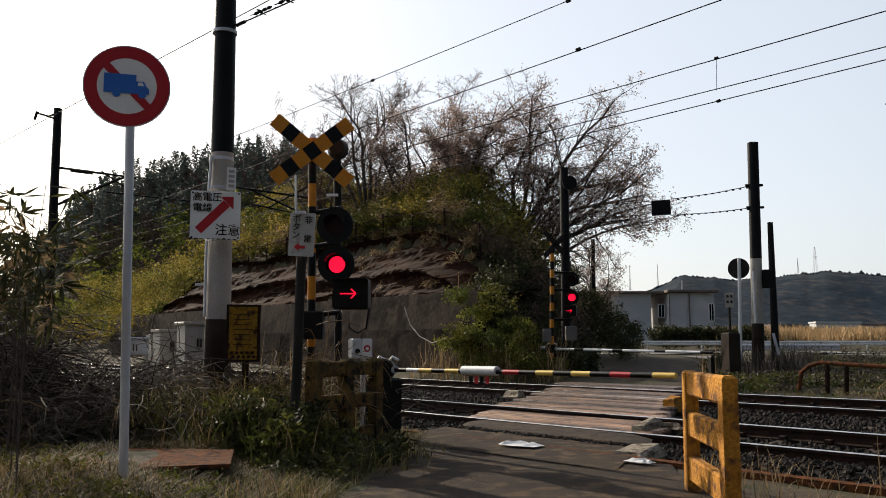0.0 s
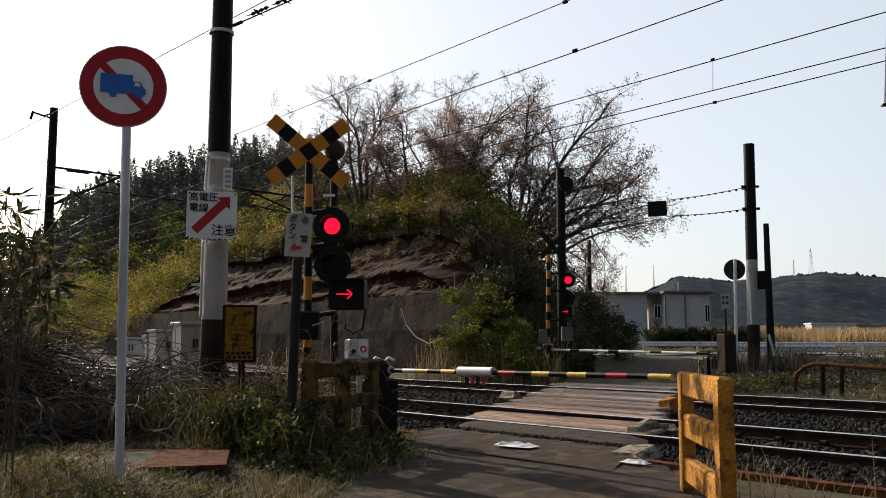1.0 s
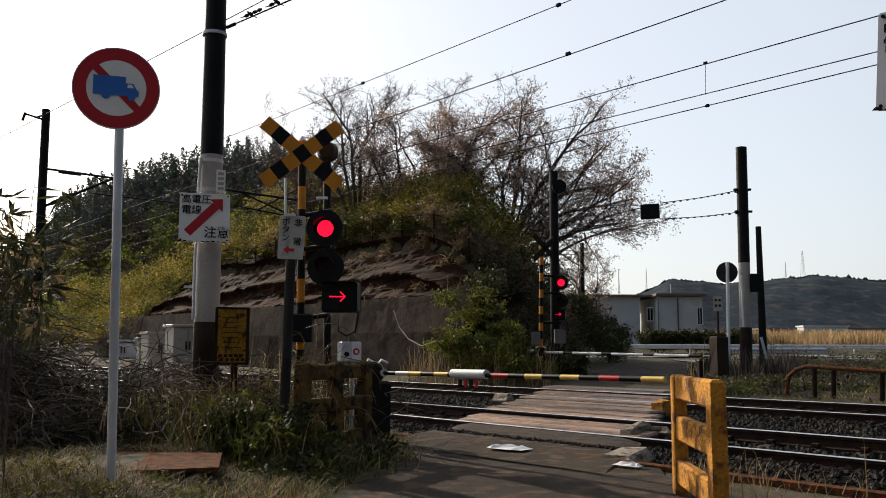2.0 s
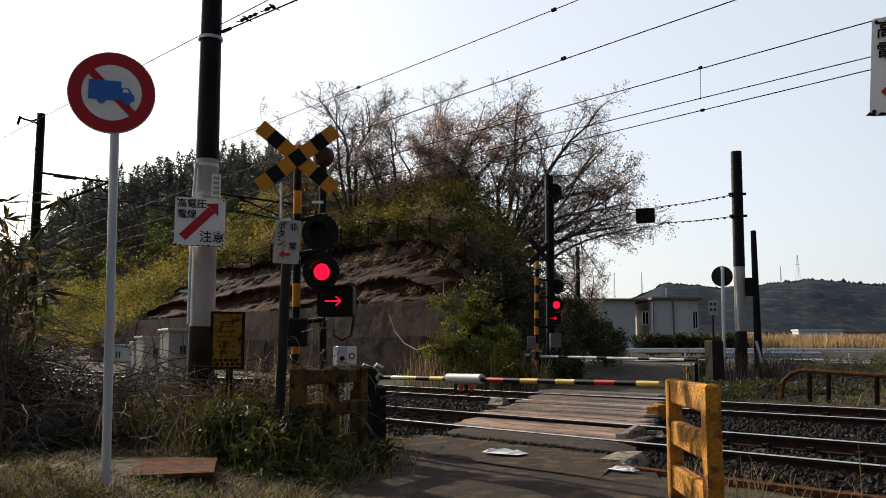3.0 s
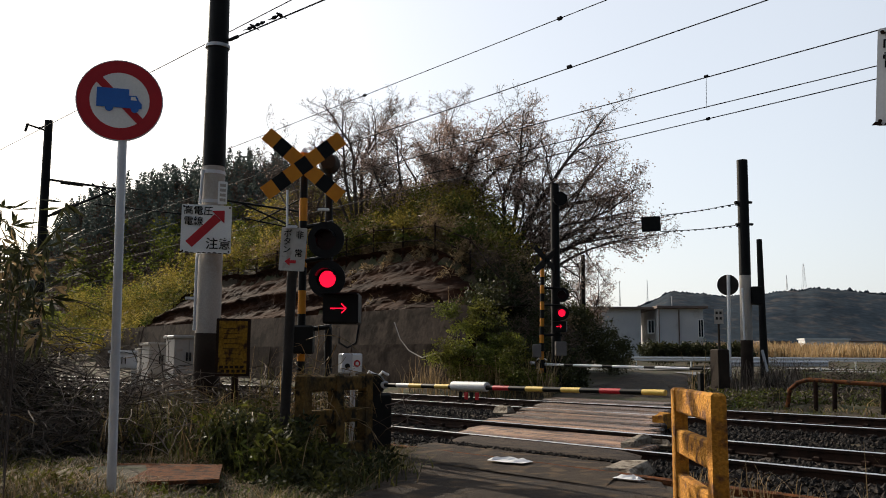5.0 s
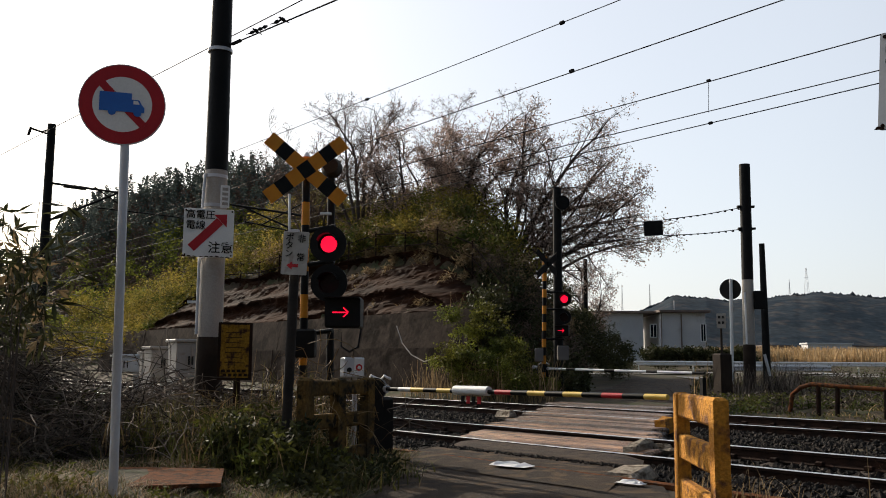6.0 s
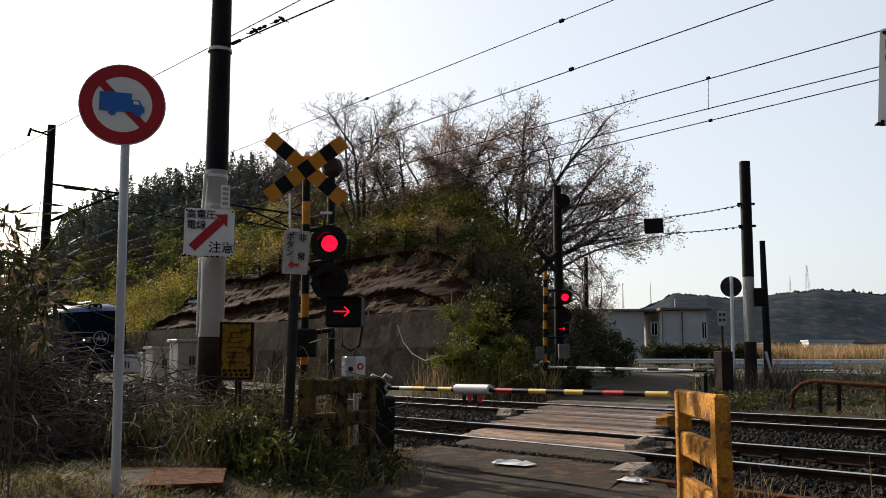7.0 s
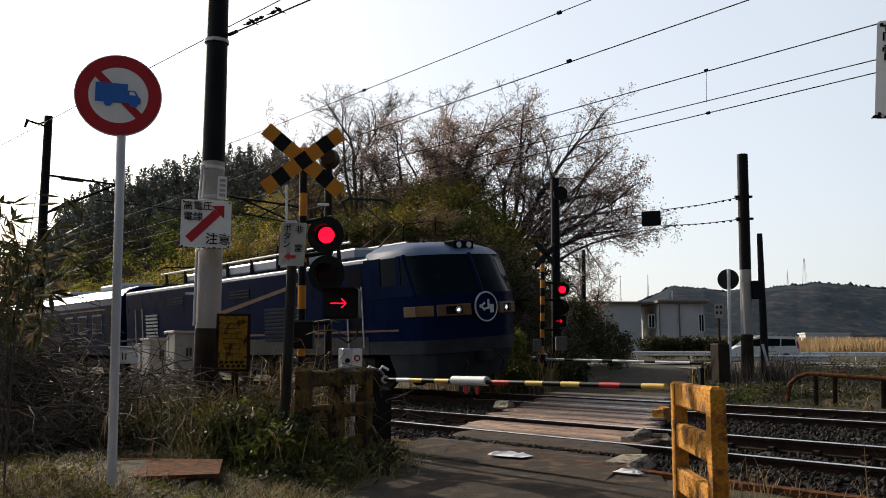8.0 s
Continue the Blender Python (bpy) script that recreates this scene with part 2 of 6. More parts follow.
def dirty_edges(m, half, colour):
    """Grime worked into the long edges of a board, broken up by noise."""
    nd, ln = m.node_tree.nodes, m.node_tree.links
    b = nd["Principled BSDF"]
    co, sep = nd.new("ShaderNodeTexCoord"), nd.new("ShaderNodeSeparateXYZ")
    ln.new(co.outputs["Object"], sep.inputs[0])
    away = nd.new("ShaderNodeMath")
    away.operation = "ABSOLUTE"
    ln.new(sep.outputs[1], away.inputs[0])
    tx = nd.new("ShaderNodeTexNoise")
    tx.inputs["Scale"].default_value = 3.0
    ln.new(co.outputs["Object"], tx.inputs["Vector"])
    spread = nd.new("ShaderNodeMath")
    spread.operation = "MULTIPLY_ADD"
    spread.inputs[1].default_value, spread.inputs[2].default_value = half * 0.9, -half * 0.45
    ln.new(tx.outputs[0], spread.inputs[0])
    both = nd.new("ShaderNodeMath")
    ln.new(away.outputs[0], both.inputs[0])
    ln.new(spread.outputs[0], both.inputs[1])
    rm = nd.new("ShaderNodeMapRange")
    rm.inputs[1].default_value, rm.inputs[2].default_value, rm.inputs[4].default_value = half * 0.62, half * 0.95, 0.9
    ln.new(both.outputs[0], rm.inputs[0])
    mx = nd.new("ShaderNodeMix")
    mx.data_type = "RGBA"
    ln.new(rm.outputs[0], mx.inputs[0])
    ln.new(b.inputs["Base Color"].links[0].from_socket, mx.inputs[6])
    mx.inputs[7].default_value = (*colour, 1)
    ln.new(mx.outputs[2], b.inputs["Base Color"])


dirty_edges(MAT["plank"], 0.22, (0.03, 0.016, 0.01))


# ---- building helpers ----
NX, NY, DX, DY = 0.7826, 0.6225, 0.6225, -0.7826
TRACK_TURN = math.degrees(math.atan2(DY, DX))


def T(s, p, z=0.0):
    """A place from the distance along the track (to the right), across it (away), and the height."""
    return Vector((s * DX + p * NX, s * DY + p * NY, z))


class Shape:
    """Collects verts and faces of one mesh."""

    def __init__(self):
        self.v, self.f, self.smooth, self.crease = [], [], False, 40

    def box(self, c, size, rz=0.0, m=None, taper=1.0, bev=0.0):
        hx, hy, hz = (a / 2 for a in size)
        mm = m if m is not None else pose(c[0], c[1], c[2], 0, 0, rz)
        o = len(self.v)
        if bev:
            b = min(bev, hx * 0.9, hy * 0.9, hz * 0.9)
            ring = lambda x, y, z: [(-x, -y, z), (x, -y, z), (x, y, z), (-x, y, z)]
            pts = ring(hx - b, hy - b, -hz) + ring(hx, hy, -hz + b) + ring(hx * taper, hy * taper, hz - b) + ring((hx - b) * taper, (hy - b) * taper, hz)
            self.v += [tuple(mm @ Vector(q)) for q in pts]
            self.f.append((o + 3, o + 2, o + 1, o))
            for k in range(3):
                for i in range(4):
                    j = (i + 1) % 4
                    self.f.append((o + 4 * k + i, o + 4 * k + j, o + 4 * k + 4 + j, o + 4 * k + 4 + i))
            self.f.append((o + 12, o + 13, o + 14, o + 15))
            return self
        pts = [(sx_ * hx * (taper if z > 0 else 1), sy_ * hy * (taper if z > 0 else 1), z) for z in (-hz, hz) for sx_, sy_ in ((-1, -1), (1, -1), (1, 1), (-1, 1))]
        self.v += [tuple(mm @ Vector(q)) for q in pts]
        self.f += [tuple(o + i for i in q) for q in ((3, 2, 1, 0), (4, 5, 6, 7), (0, 1, 5, 4), (1, 2, 6, 5), (2, 3, 7, 6), (3, 0, 4, 7))]
        return self

    def tube(self, pts, radii, sides=8, caps=True):
        pts = [Vector(q) for q in pts]
        if isinstance(radii, (int, float)):
            radii = [radii] * len(pts)
        o = len(self.v)
        ref = Vector((0, 0, 1)) if abs((pts[-1] - pts[0]).normalized().z) < 0.9 else Vector((1, 0, 0))
        for i, q in enumerate(pts):
            t = (pts[min(i + 1, len(pts) - 1)] - pts[max(i - 1, 0)]).normalized()
            a = t.cross(ref).normalized()
            b = t.cross(a)
            for k in range(sides):
                w = 2 * math.pi * k / sides
                self.v.append(tuple(q + (a * math.cos(w) + b * math.sin(w)) * radii[i]))
        for i in range(len(pts) - 1):
            for k in range(sides):
                l = (k + 1) % sides
                self.f.append((o + i * sides + k, o + i * sides + l, o + (i + 1) * sides + l, o + (i + 1) * sides + k))
        if caps:
            self.f.append(tuple(o + k for k in reversed(range(sides))))
            self.f.append(tuple(o + (len(pts) - 1) * sides + k for k in range(sides)))
        self.smooth = self.smooth or sides >= 8
        return self

    def prism(self, outline, depth, m):
        """An outline in x and z, drawn out along y by depth, placed by m."""
        o, k = len(self.v), len(outline)
        for y in (0, depth):
            self.v += [tuple(m @ Vector((a, y, b))) for a, b in outline]
        self.f.append(tuple(o + i for i in range(k)))
        self.f.append(tuple(o + k + i for i in reversed(range(k))))
        for i in range(k):
            j = (i + 1) % k
            self.f.append((o + j, o + i, o + k + i, o + k + j))
        return self

    def quad(self, *q):
        o = len(self.v)
        self.v += [tuple(a) for a in q]
        self.f.append(tuple(range(o, o + len(q))))
        return self

    def ob(self, name, mat, parent=None, label="", m=None):
        me = bpy.data.meshes.new(name)
        me.from_pydata(self.v, [], self.f)
        me.materials.append(MAT[mat] if isinstance(mat, str) else mat)
        if self.smooth:
            me.polygons.foreach_set("use_smooth", [True] * len(me.polygons))
            me.update()
            me.set_sharp_from_angle(angle=radians(self.crease))
        me.update()
        o = new(name, me)
        if parent:
            o.parent = parent
        if m is not None:
            o.matrix_basis = m
        if label:
            o["label"] = label
        return o


def thing(name, m, label, category, group="", kind=""):
    e = new(name)
    e.matrix_basis = m
    return tagged(e, label, category, group, kind)


def disc(r, k=32, cx=0.0, cz=0.0):
    return [(cx + r * math.cos(2 * math.pi * i / k), cz + r * math.sin(2 * math.pi * i / k)) for i in range(k)]


def sstep(a, b, x):
    t = min(1.0, max(0.0, (x - a) / (b - a)))
    return t * t * (3 - 2 * t)


def nz(x, y, s, seed=0.0):
    return noise.noise((x * s + seed, y * s - seed, seed * 1.7))


# ---- ground ----
def RIDGE(a):
    """The crest of the wooded ridge, by bearing."""
    tab = [(-0.75, 0.0), (-0.53, 0.08), (-0.46, 0.36), (-0.425, 0.55), (-0.40, 0.68), (-0.334, 0.81), (-0.27, 0.9), (-0.22, 0.99), (-0.17, 1.0), (-0.1, 0.75), (0.0, 0.15), (0.03, 0.0)]
    for (u, v), (u2, v2) in zip(tab, tab[1:]):
        if a <= u2:
            return v + (v2 - v) * max(0.0, (a - u) / (u2 - u))
    return 0.0


def HILLS(a):
    """The skyline of the hills at the horizon, by bearing."""
    tab = [(0.12, 0.55), (0.2, 0.6), (0.235, 0.82), (0.262, 0.97), (0.3, 0.98), (0.325, 0.92), (0.36, 0.96), (0.4, 1.05), (0.44, 1.05), (0.5, 0.98), (0.6, 0.9)]
    for (u, v), (u2, v2) in zip(tab, tab[1:]):
        if a <= u2:
            return v + (v2 - v) * max(0.0, (a - u) / (u2 - u))
    return 0.9


def ground_z(x, y):
    s, p = x * DX + y * DY, x * NX + y * NY
    near = 0.05 * nz(x, y, 0.5)
    left = sstep(-0.9, -2.4, x - 0.02 * y) * sstep(2, 6, y)
    near += left * (0.22 + 0.12 * nz(x, y, 0.9, 3))
    on_road = sstep(-0.5, 0.1, x - ROAD_L(y)) * sstep(0.5, -0.1, x - ROAD_R(y)) if p < 9 else 0
    near *= 1 - on_road
    bed = -0.12 + 0.13 * sstep(11, 13, p)
    gard = sstep(0.31, 0.35, x / y) if y > 5 else 1.0
    far = 0.32 + 0.36 * sstep(30, 58, y) * (1 - gard) + gard * (0.42 * sstep(38.6, 39.4, y) - 0.12 * sstep(39, 30, y)) + 1.0 * sstep(66, 95, y)
    far += 0.15 * nz(x, y, 0.2, 5) * sstep(17, 25, p)
    z = near + (bed - near) * sstep(7.3, 8.2, p) if p < 12 else bed + (far - bed) * sstep(16.4, 17.6, p)
    # the cut mound beyond the track
    if p > 18.2 and y < 140:
        prof = 2.75 * sstep(18.2, 18.9, p) + 2.3 * sstep(19.6, 21.0, p) + (2.2 + 1.4 * sstep(-32, -44, s)) * sstep(20.8, 25.5, p) - 5.0 * sstep(38, 60, p)
        wob = 1.2 * nz(x, y, 0.18, 9)
        foot_ = -17.4 + 0.5 * wob - 0.62 * min(p - 18, 5) - 1.15 * max(0.0, p - 23)
        ends = (0.5 * sstep(foot_, foot_ - 6.0, s) + 0.5 * min(1.0, max(0.0, (foot_ - s) / 7.0))) * (1 - 0.75 * sstep(-44, -58, s))
        z = max(z, 0.3 + prof * ends * (1 + 0.08 * nz(x, y, 0.35, 2)))
    # the wooded ridge behind it
    if y > 60:
        a = x / max(y, 1.0)
        ridge = 33 * RIDGE(a)
        z = max(z, ridge * sstep(75, 160, y) * (1 - sstep(220, 400, y)) * (1 + 0.1 * nz(x, y, 0.03, 4)))
    # hills at the horizon
    if y > 400:
        a = x / y
        z = max(z, (76 + 4 * nz(a * 30, 0, 1.0, 8)) * sstep(620, 1000, y) * HILLS(a))
    return z


def grow(lo, hi, fine, step, rate):
    """Spacings that are even within fine and widen outside it."""
    out, x, d = [], fine[0], step
    while x > lo:
        d *= rate
        x -= d
        out.append(x)
    out.reverse()
    x = fine[0]
    while x < fine[1]:
        out.append(x)
        x += step
    d = step
    while x < hi:
        out.append(x)
        d *= rate
        x += d
    return out


gx = grow(-2600, 2600, (-30, 16), 0.5, 1.07)
gy = grow(-2600, 2600, (0, 62), 0.45, 1.05)
g = Shape()
g.v = [(x, y, ground_z(x, y)) for y in gy for x in gx]
w = len(gx)
g.f = [(j * w + i, j * w + i + 1, (j + 1) * w + i + 1, (j + 1) * w + i) for j in range(len(gy) - 1) for i in range(w - 1)]
g.smooth = True
tagged(g.ob("ground", "soil"), "brown soil and weedy ground running out to wooded hills", "ground", kind="structure")


# ---- road, crossing and tracks ----
def lerp(x, table):
    for (a, u), (b, v) in zip(table, table[1:]):
        if x <= b:
            return u + (v - u) * max(0.0, (x - a) / (b - a))
    return table[-1][1]


def road_z(p):
    return lerp(p, [(6.6, 0.012), (7.6, 0.02), (9.22, 0.045), (10.28, 0.155), (14.0, 0.165), (15.06, 0.255), (16.4, 0.31)])


r = Shape()
ys = [-14 + 0.5 * i for i in range(54)]
cols = 9
for y in ys:
    a, b = ROAD_L(y), ROAD_R(y)
    for k in range(cols + 1):
        x = a + (b - a) * k / cols
        r.v.append((x + (0.12 * nz(x, y, 1.3, 6) if k in (0, cols) else 0), y, 0.014 + 0.012 * nz(x, y, 0.9)))
r.f = [(j * (cols + 1) + i, j * (cols + 1) + i + 1, (j + 1) * (cols + 1) + i + 1, (j + 1) * (cols + 1) + i) for j in range(len(ys) - 1) for i in range(cols)]
r.f = [q for q in r.f if sum(r.v[i][0] * NX + r.v[i][1] * NY for i in q) / 4 < 7.25]
r.smooth = True
tagged(r.ob("road", "asphalt"), "worn narrow asphalt lane leading up to the crossing", "road", kind="structure")

# the lane going on beyond the tracks
r = Shape()
for i in range(14):
    p = 16.3 + i * 1.7
    for ds in (-2.0, -0.7, 0.7, 2.0):
        q = T(-7.9 - 0.69 * (p - 7.6) + ds, p)
        r.v.append((q.x, q.y, ground_z(q.x, q.y) + 0.03))
r.f = [(j * 4 + i, j * 4 + i + 1, j * 4 + i + 5, j * 4 + i + 4) for j in range(13) for i in range(3)]
tagged(r.ob("far_lane", "asphalt"), "worn asphalt lane leaving the crossing", "road", kind="structure")

# ballast bed under both tracks
b = Shape()
prof = [(8.05, -0.12), (8.35, -0.06), (8.7, -0.04), (10.9, 0.03), (11.3, 0.0), (12.9, 0.03), (13.4, 0.06), (15.7, 0.12), (16.2, 0.18), (16.9, 0.1)]
for i in range(131):
    s = -110 + i if i else -330
    for p, z in prof:
        b.v.append(tuple(T(s, p, z - 0.03)))
k = len(prof)
b.f = [(j * k + i, (j + 1) * k + i, (j + 1) * k + i + 1, j * k + i + 1) for j in range(130) for i in range(k - 1)]
tagged(b.ob("ballast_bed", "ballast_bed"), "dark grey-brown ballast bed under two tracks, gap shade in its colour", "ballast", kind="structure")
rnd = random.Random(4)
st = Shape()
def stone(shape, c, r):
    o = len(shape.v)
    for dx, dy, dz in ((1, 0, 0), (0, 1, 0), (-1, 0, 0), (0, -1, 0), (0, 0, 0.8), (0.2, 0.1, -0.6)):
        k = r * rnd.uniform(0.65, 1.25)
        shape.v.append((c[0] + dx * k, c[1] + dy * k, c[2] + dz * k))
    a = rnd.uniform(0, 1.5)
    for i in range(o, o + 6):
        x, y, z = shape.v[i]
        x, y = x - c[0], y - c[1]
        shape.v[i] = (c[0] + x * math.cos(a) - y * math.sin(a), c[1] + x * math.sin(a) + y * math.cos(a), z)
    shape.f += [(o + i, o + (i + 1) % 4, o + 4) for i in range(4)] + [(o + (i + 1) % 4, o + i, o + 5) for i in range(4)]
for _ in range(32000):
    s = -2.0 - 26.0 * rnd.random() ** 1.5
    p = rnd.uniform(8.1, 16.9)
    if abs(p - 9.22) < 0.08 or abs(p - 10.28) < 0.08 or abs(p - 14.0) < 0.08 or abs(p - 15.06) < 0.08:
        continue
    if abs(s + 7.9 + 0.69 * (p - 7.6)) < 1.75:
        continue
    z = lerp(p, prof) - 0.03 + 0.03 * rnd.random()
    stone(st, T(s, p, z), rnd.uniform(0.026, 0.056))
tagged(st.ob("ballast_stones", "ballast"), "loose crushed ballast stones, dark with pale edges", "ballast", kind="stuff")

RAILS = [(9.22, 0.06), (10.28, 0.17), (14.0, 0.18), (15.06, 0.27)]
foot = [(-0.064, -0.153), (0.064, -0.153), (0.064, -0.141), (0.012, -0.122), (0.009, -0.045), (0.032, -0.036), (0.032, -0.004), (-0.032, -0.004), (-0.032, -0.036), (-0.009, -0.045), (-0.012, -0.122), (-0.064, -0.141)]
head = [(-0.032, -0.0035), (0.032, -0.0035), (0.03, 0.0), (0.018, 0.004), (-0.018, 0.004), (-0.03, 0.0)]
for p, z in RAILS:
    base = T(-330, p, z)
    rail = thing("rail", pose(base.x, base.y, base.z, 0, 0, TRACK_TURN - 90), "steel rail with a bright worn head and rusty sides", "rail", "rails of the two tracks")
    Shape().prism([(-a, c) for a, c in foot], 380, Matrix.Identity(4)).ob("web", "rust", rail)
    Shape().prism([(-a, c) for a, c in head], 380, Matrix.Identity(4)).ob("head", "steel", rail, "polished running surface")
    cl = Shape()
    for i in range(70):
        for e in (-1, 1):
            cl.box((e * 0.075, 307 + i * 0.58, -0.12), (0.07, 0.09, 0.05), bev=0.01)
    tagged(cl.ob("fastening", "rust", rail), kind="stuff")
for (pa, za), (pb, zb) in ((RAILS[0], RAILS[1]), (RAILS[2], RAILS[3])):
    tilt = math.degrees(math.atan2(zb - za, pb - pa))
    first = None
    for i in range(70):
        s = -23 + i * 0.58
        if abs(s + 7.9 + 0.69 * (pa + 0.5 - 7.6)) < 1.9:
            continue
        c = T(s, (pa + pb) / 2, (za + zb) / 2 - 0.153 - 0.075)
        m = pose(c.x, c.y, c.z, 0, 0, TRACK_TURN) @ pose(0, 0, 0, tilt, 0, 0)
        if first is None:
            first = Shape().box((0, 0, 0), (0.22, 2.1, 0.15), bev=0.015).ob("sleeper", "sleeper", m=m)
            tagged(first, "weathered sleeper half sunk in ballast", "sleeper", "track sleepers")
        else:
            copy_thing(first, m)

# crossing deck planks, laid along the rails
deck = thing("crossing_deck", pose(0, 0, 0), "worn reddish timber planks laid between the rails", "crossing deck", kind="structure")
spans = [(9.32, 10.2, 2), (10.36, 13.92, 7), (14.12, 14.98, 2), (15.14, 16.35, 2)]
for a, b_, cnt in spans:
    wd = (b_ - a) / cnt
    for i in range(cnt):
        p0, p1 = a + i * wd + 0.028, a + (i + 1) * wd - 0.028
        pc = (p0 + p1) / 2
        zc = road_z(pc) + rnd.uniform(-0.03, 0.022)
        sc = -7.97 - 0.69 * (pc - 7.6)
        ln_ = 3.56 + rnd.uniform(-0.1, 0.1)
        slope = math.degrees(math.atan2(road_z(p1) - road_z(p0), p1 - p0))
        c = T(sc, pc, zc - 0.06)
        Shape().box((0, 0, 0), (ln_, p1 - p0, 0.12), bev=0.03).ob("plank", "plank", deck, m=pose(c.x, c.y, c.z, 0, 0, TRACK_TURN) @ pose(0, 0, 0, slope, rnd.uniform(-0.15, 0.15), 0))
# asphalt ramp before the first rail, with a seam of loose stones along its foot
slab = Shape()
for i in range(13):
    for p in (8.24, 8.3, 8.7, 9.1, 9.13):
        sc = -8.0 - 0.69 * (p - 7.6) + (i / 12 - 0.5) * 3.5
        edge = 0.05 if p in (8.24, 9.13) or i in (0, 12) else 0.0
        slab.v.append(tuple(T(sc + 0.05 * nz(p, i, 1.7), p + 0.04 * nz(i, p, 0.9, 4), road_z(p) + 0.012 - edge + 0.008 * nz(i, p * 4, 0.8))))
slab.f = [(j * 5 + i, (j + 1) * 5 + i, (j + 1) * 5 + i + 1, j * 5 + i + 1) for j in range(12) for i in range(4)]
slab.smooth = True
tagged(slab.ob("asphalt_ramp", "ramp"), "dark brown asphalt ramp before the first rail", "road", kind="structure")
seam = Shape()
for _ in range(420):
    stone(seam, T(rnd.uniform(-10.1, -6.5), rnd.gauss(8.13, 0.05), 0.04), rnd.uniform(0.014, 0.034))
tagged(seam.ob("seam_stones", "ballast"), "loose stones in the seam before the ramp", "ballast", kind="stuff")
# kerb stones at the corners of the deck
for q, l, dp, h, turn in (((1.43, 18.63, 0.2), 0.5, 0.22, 0.16, -4), ((3.86, 15.31, 0.22), 0.26, 0.3, 0.26, 0), ((2.7, 12.07, 0.13), 0.2, 0.5, 0.18, 10), ((2.91, 12.19, 0.12), 0.7, 0.1, 0.12, 4), ((2.06, 9.76, 0.03), 0.42, 0.75, 0.16, 18)):
    k = Shape().box((0, 0, 0), (l, dp, h), bev=0.045, taper=0.88)
    k.v = [(x + rnd.uniform(-.03, .03), y + rnd.uniform(-.03, .03), z + rnd.uniform(-.02, .02)) for x, y, z in k.v]
    k = k.ob("kerb_stone", "worn_yellow" if l == 0.26 else "kerb", m=pose(q[0], q[1], q[2] - 0.03, 4, -3, TRACK_TURN + turn))
    tagged(k, "chipped block of old concrete at the deck's edge", "kerb stone", "blocks at the deck")
# rusty bar that holds the ballast, and asphalt lip
c = T(-110, 7.33, 0.0)
rb = Shape().prism([(-0.05, -0.1), (0.05, -0.1), (0.05, 0.035), (0.0, 0.05), (-0.05, 0.035)], 170, pose(c.x, c.y, c.z, 0, 0, TRACK_TURN - 90)).ob("rusty_edge_bar", "rust_lit")
tagged(rb, "old rusty rail laid along the edge of the ballast", "edge rail")
lip = Shape()
for i in range(9):
    s = -9.7 + i * 0.44
    for p, z in ((6.5, 0.022), (7.3, 0.045), (8.17, 0.03)):
        lip.v.append(tuple(T(s - 0.6 * (p - 7.4), p, z + 0.008 * nz(s, p, 2))))
lip.f = [(j * 3 + i, (j + 1) * 3 + i, (j + 1) * 3 + i + 1, j * 3 + i + 1) for j in range(8) for i in range(2)]
lip.smooth = True
tagged(lip.ob("asphalt_lip", "asphalt"), "patched asphalt ramp against the planks", "road", kind="structure")

# ---- retaining walls of the cutting ----
def wall_strip(name, p0, p1, z0, z1, s0, s1, mat, label, step=1.5):
    parent = thing(name, pose(0, 0, 0), label, "retaining wall", kind="structure")
    n_ = int((s1 - s0) / step)
    for i in range(n_):
        a, b_ = s0 + i * step + 0.008, s0 + (i + 1) * step - 0.008
        q = Shape()
        j = rnd.uniform(-0.015, 0.015)
        for s in (a, b_):
            for p, z in ((p0 + j, z0), (p1 + j, z1 + 0.02 * nz(s, 0, 0.3)), (p1 + 0.5, z1 + 0.02 * nz(s, 0, 0.3)), (p0 + 0.7, z0)):
                q.v.append(tuple(T(s, p, z)))
        q.f = [(0, 4, 5, 1), (1, 5, 6, 2), (2, 6, 7, 3), (0, 1, 2, 3), (7, 6, 5, 4)]
        q.ob("panel", mat, parent)
    return parent
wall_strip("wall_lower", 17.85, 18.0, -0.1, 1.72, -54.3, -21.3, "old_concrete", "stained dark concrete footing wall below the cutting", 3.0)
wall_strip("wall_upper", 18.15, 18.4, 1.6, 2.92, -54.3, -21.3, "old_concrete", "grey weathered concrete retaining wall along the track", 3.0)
bank = Shape()
BZ = 40
for i in range(221):
    s = -54 + i * 0.15
    q = T(s, 20.6)
    high = min(5.5, max(3.0, ground_z(*T(s, 21.2).xy) + 0.1))
    for k in range(BZ + 1):
        f_ = k / BZ
        z = 2.72 + (high - 2.72) * f_
        p = 18.75 + 2.1 * f_ ** 1.1
        # a rubble ledge halfway up, an undercut below the turf, and broken layers
        wave = 0.12 * nz(s * 0.25, 0, 1.0, 5)
        p -= 0.42 * math.exp(-((f_ - 0.40 - wave) / 0.07) ** 2) + 0.2 * math.exp(-((f_ - 0.16 + wave) / 0.06) ** 2)
        p += 0.28 * math.exp(-((f_ - 0.86) / 0.1) ** 2) - 0.3 * sstep(0.94, 1.0, f_)
        p -= 0.16 * nz(s * 0.5, z * 2.5, 1.0, 3) + 0.10 * nz(s * 1.7, z * 4.0, 1.0, 8) + 0.09 * nz(s * 4.0, z * 8.0, 1.0, 2)
        q = T(s, p)
        bank.v.append((q.x, q.y, z + 0.05 * nz(s * 2, z * 3, 1.0, 6)))
k = BZ + 1
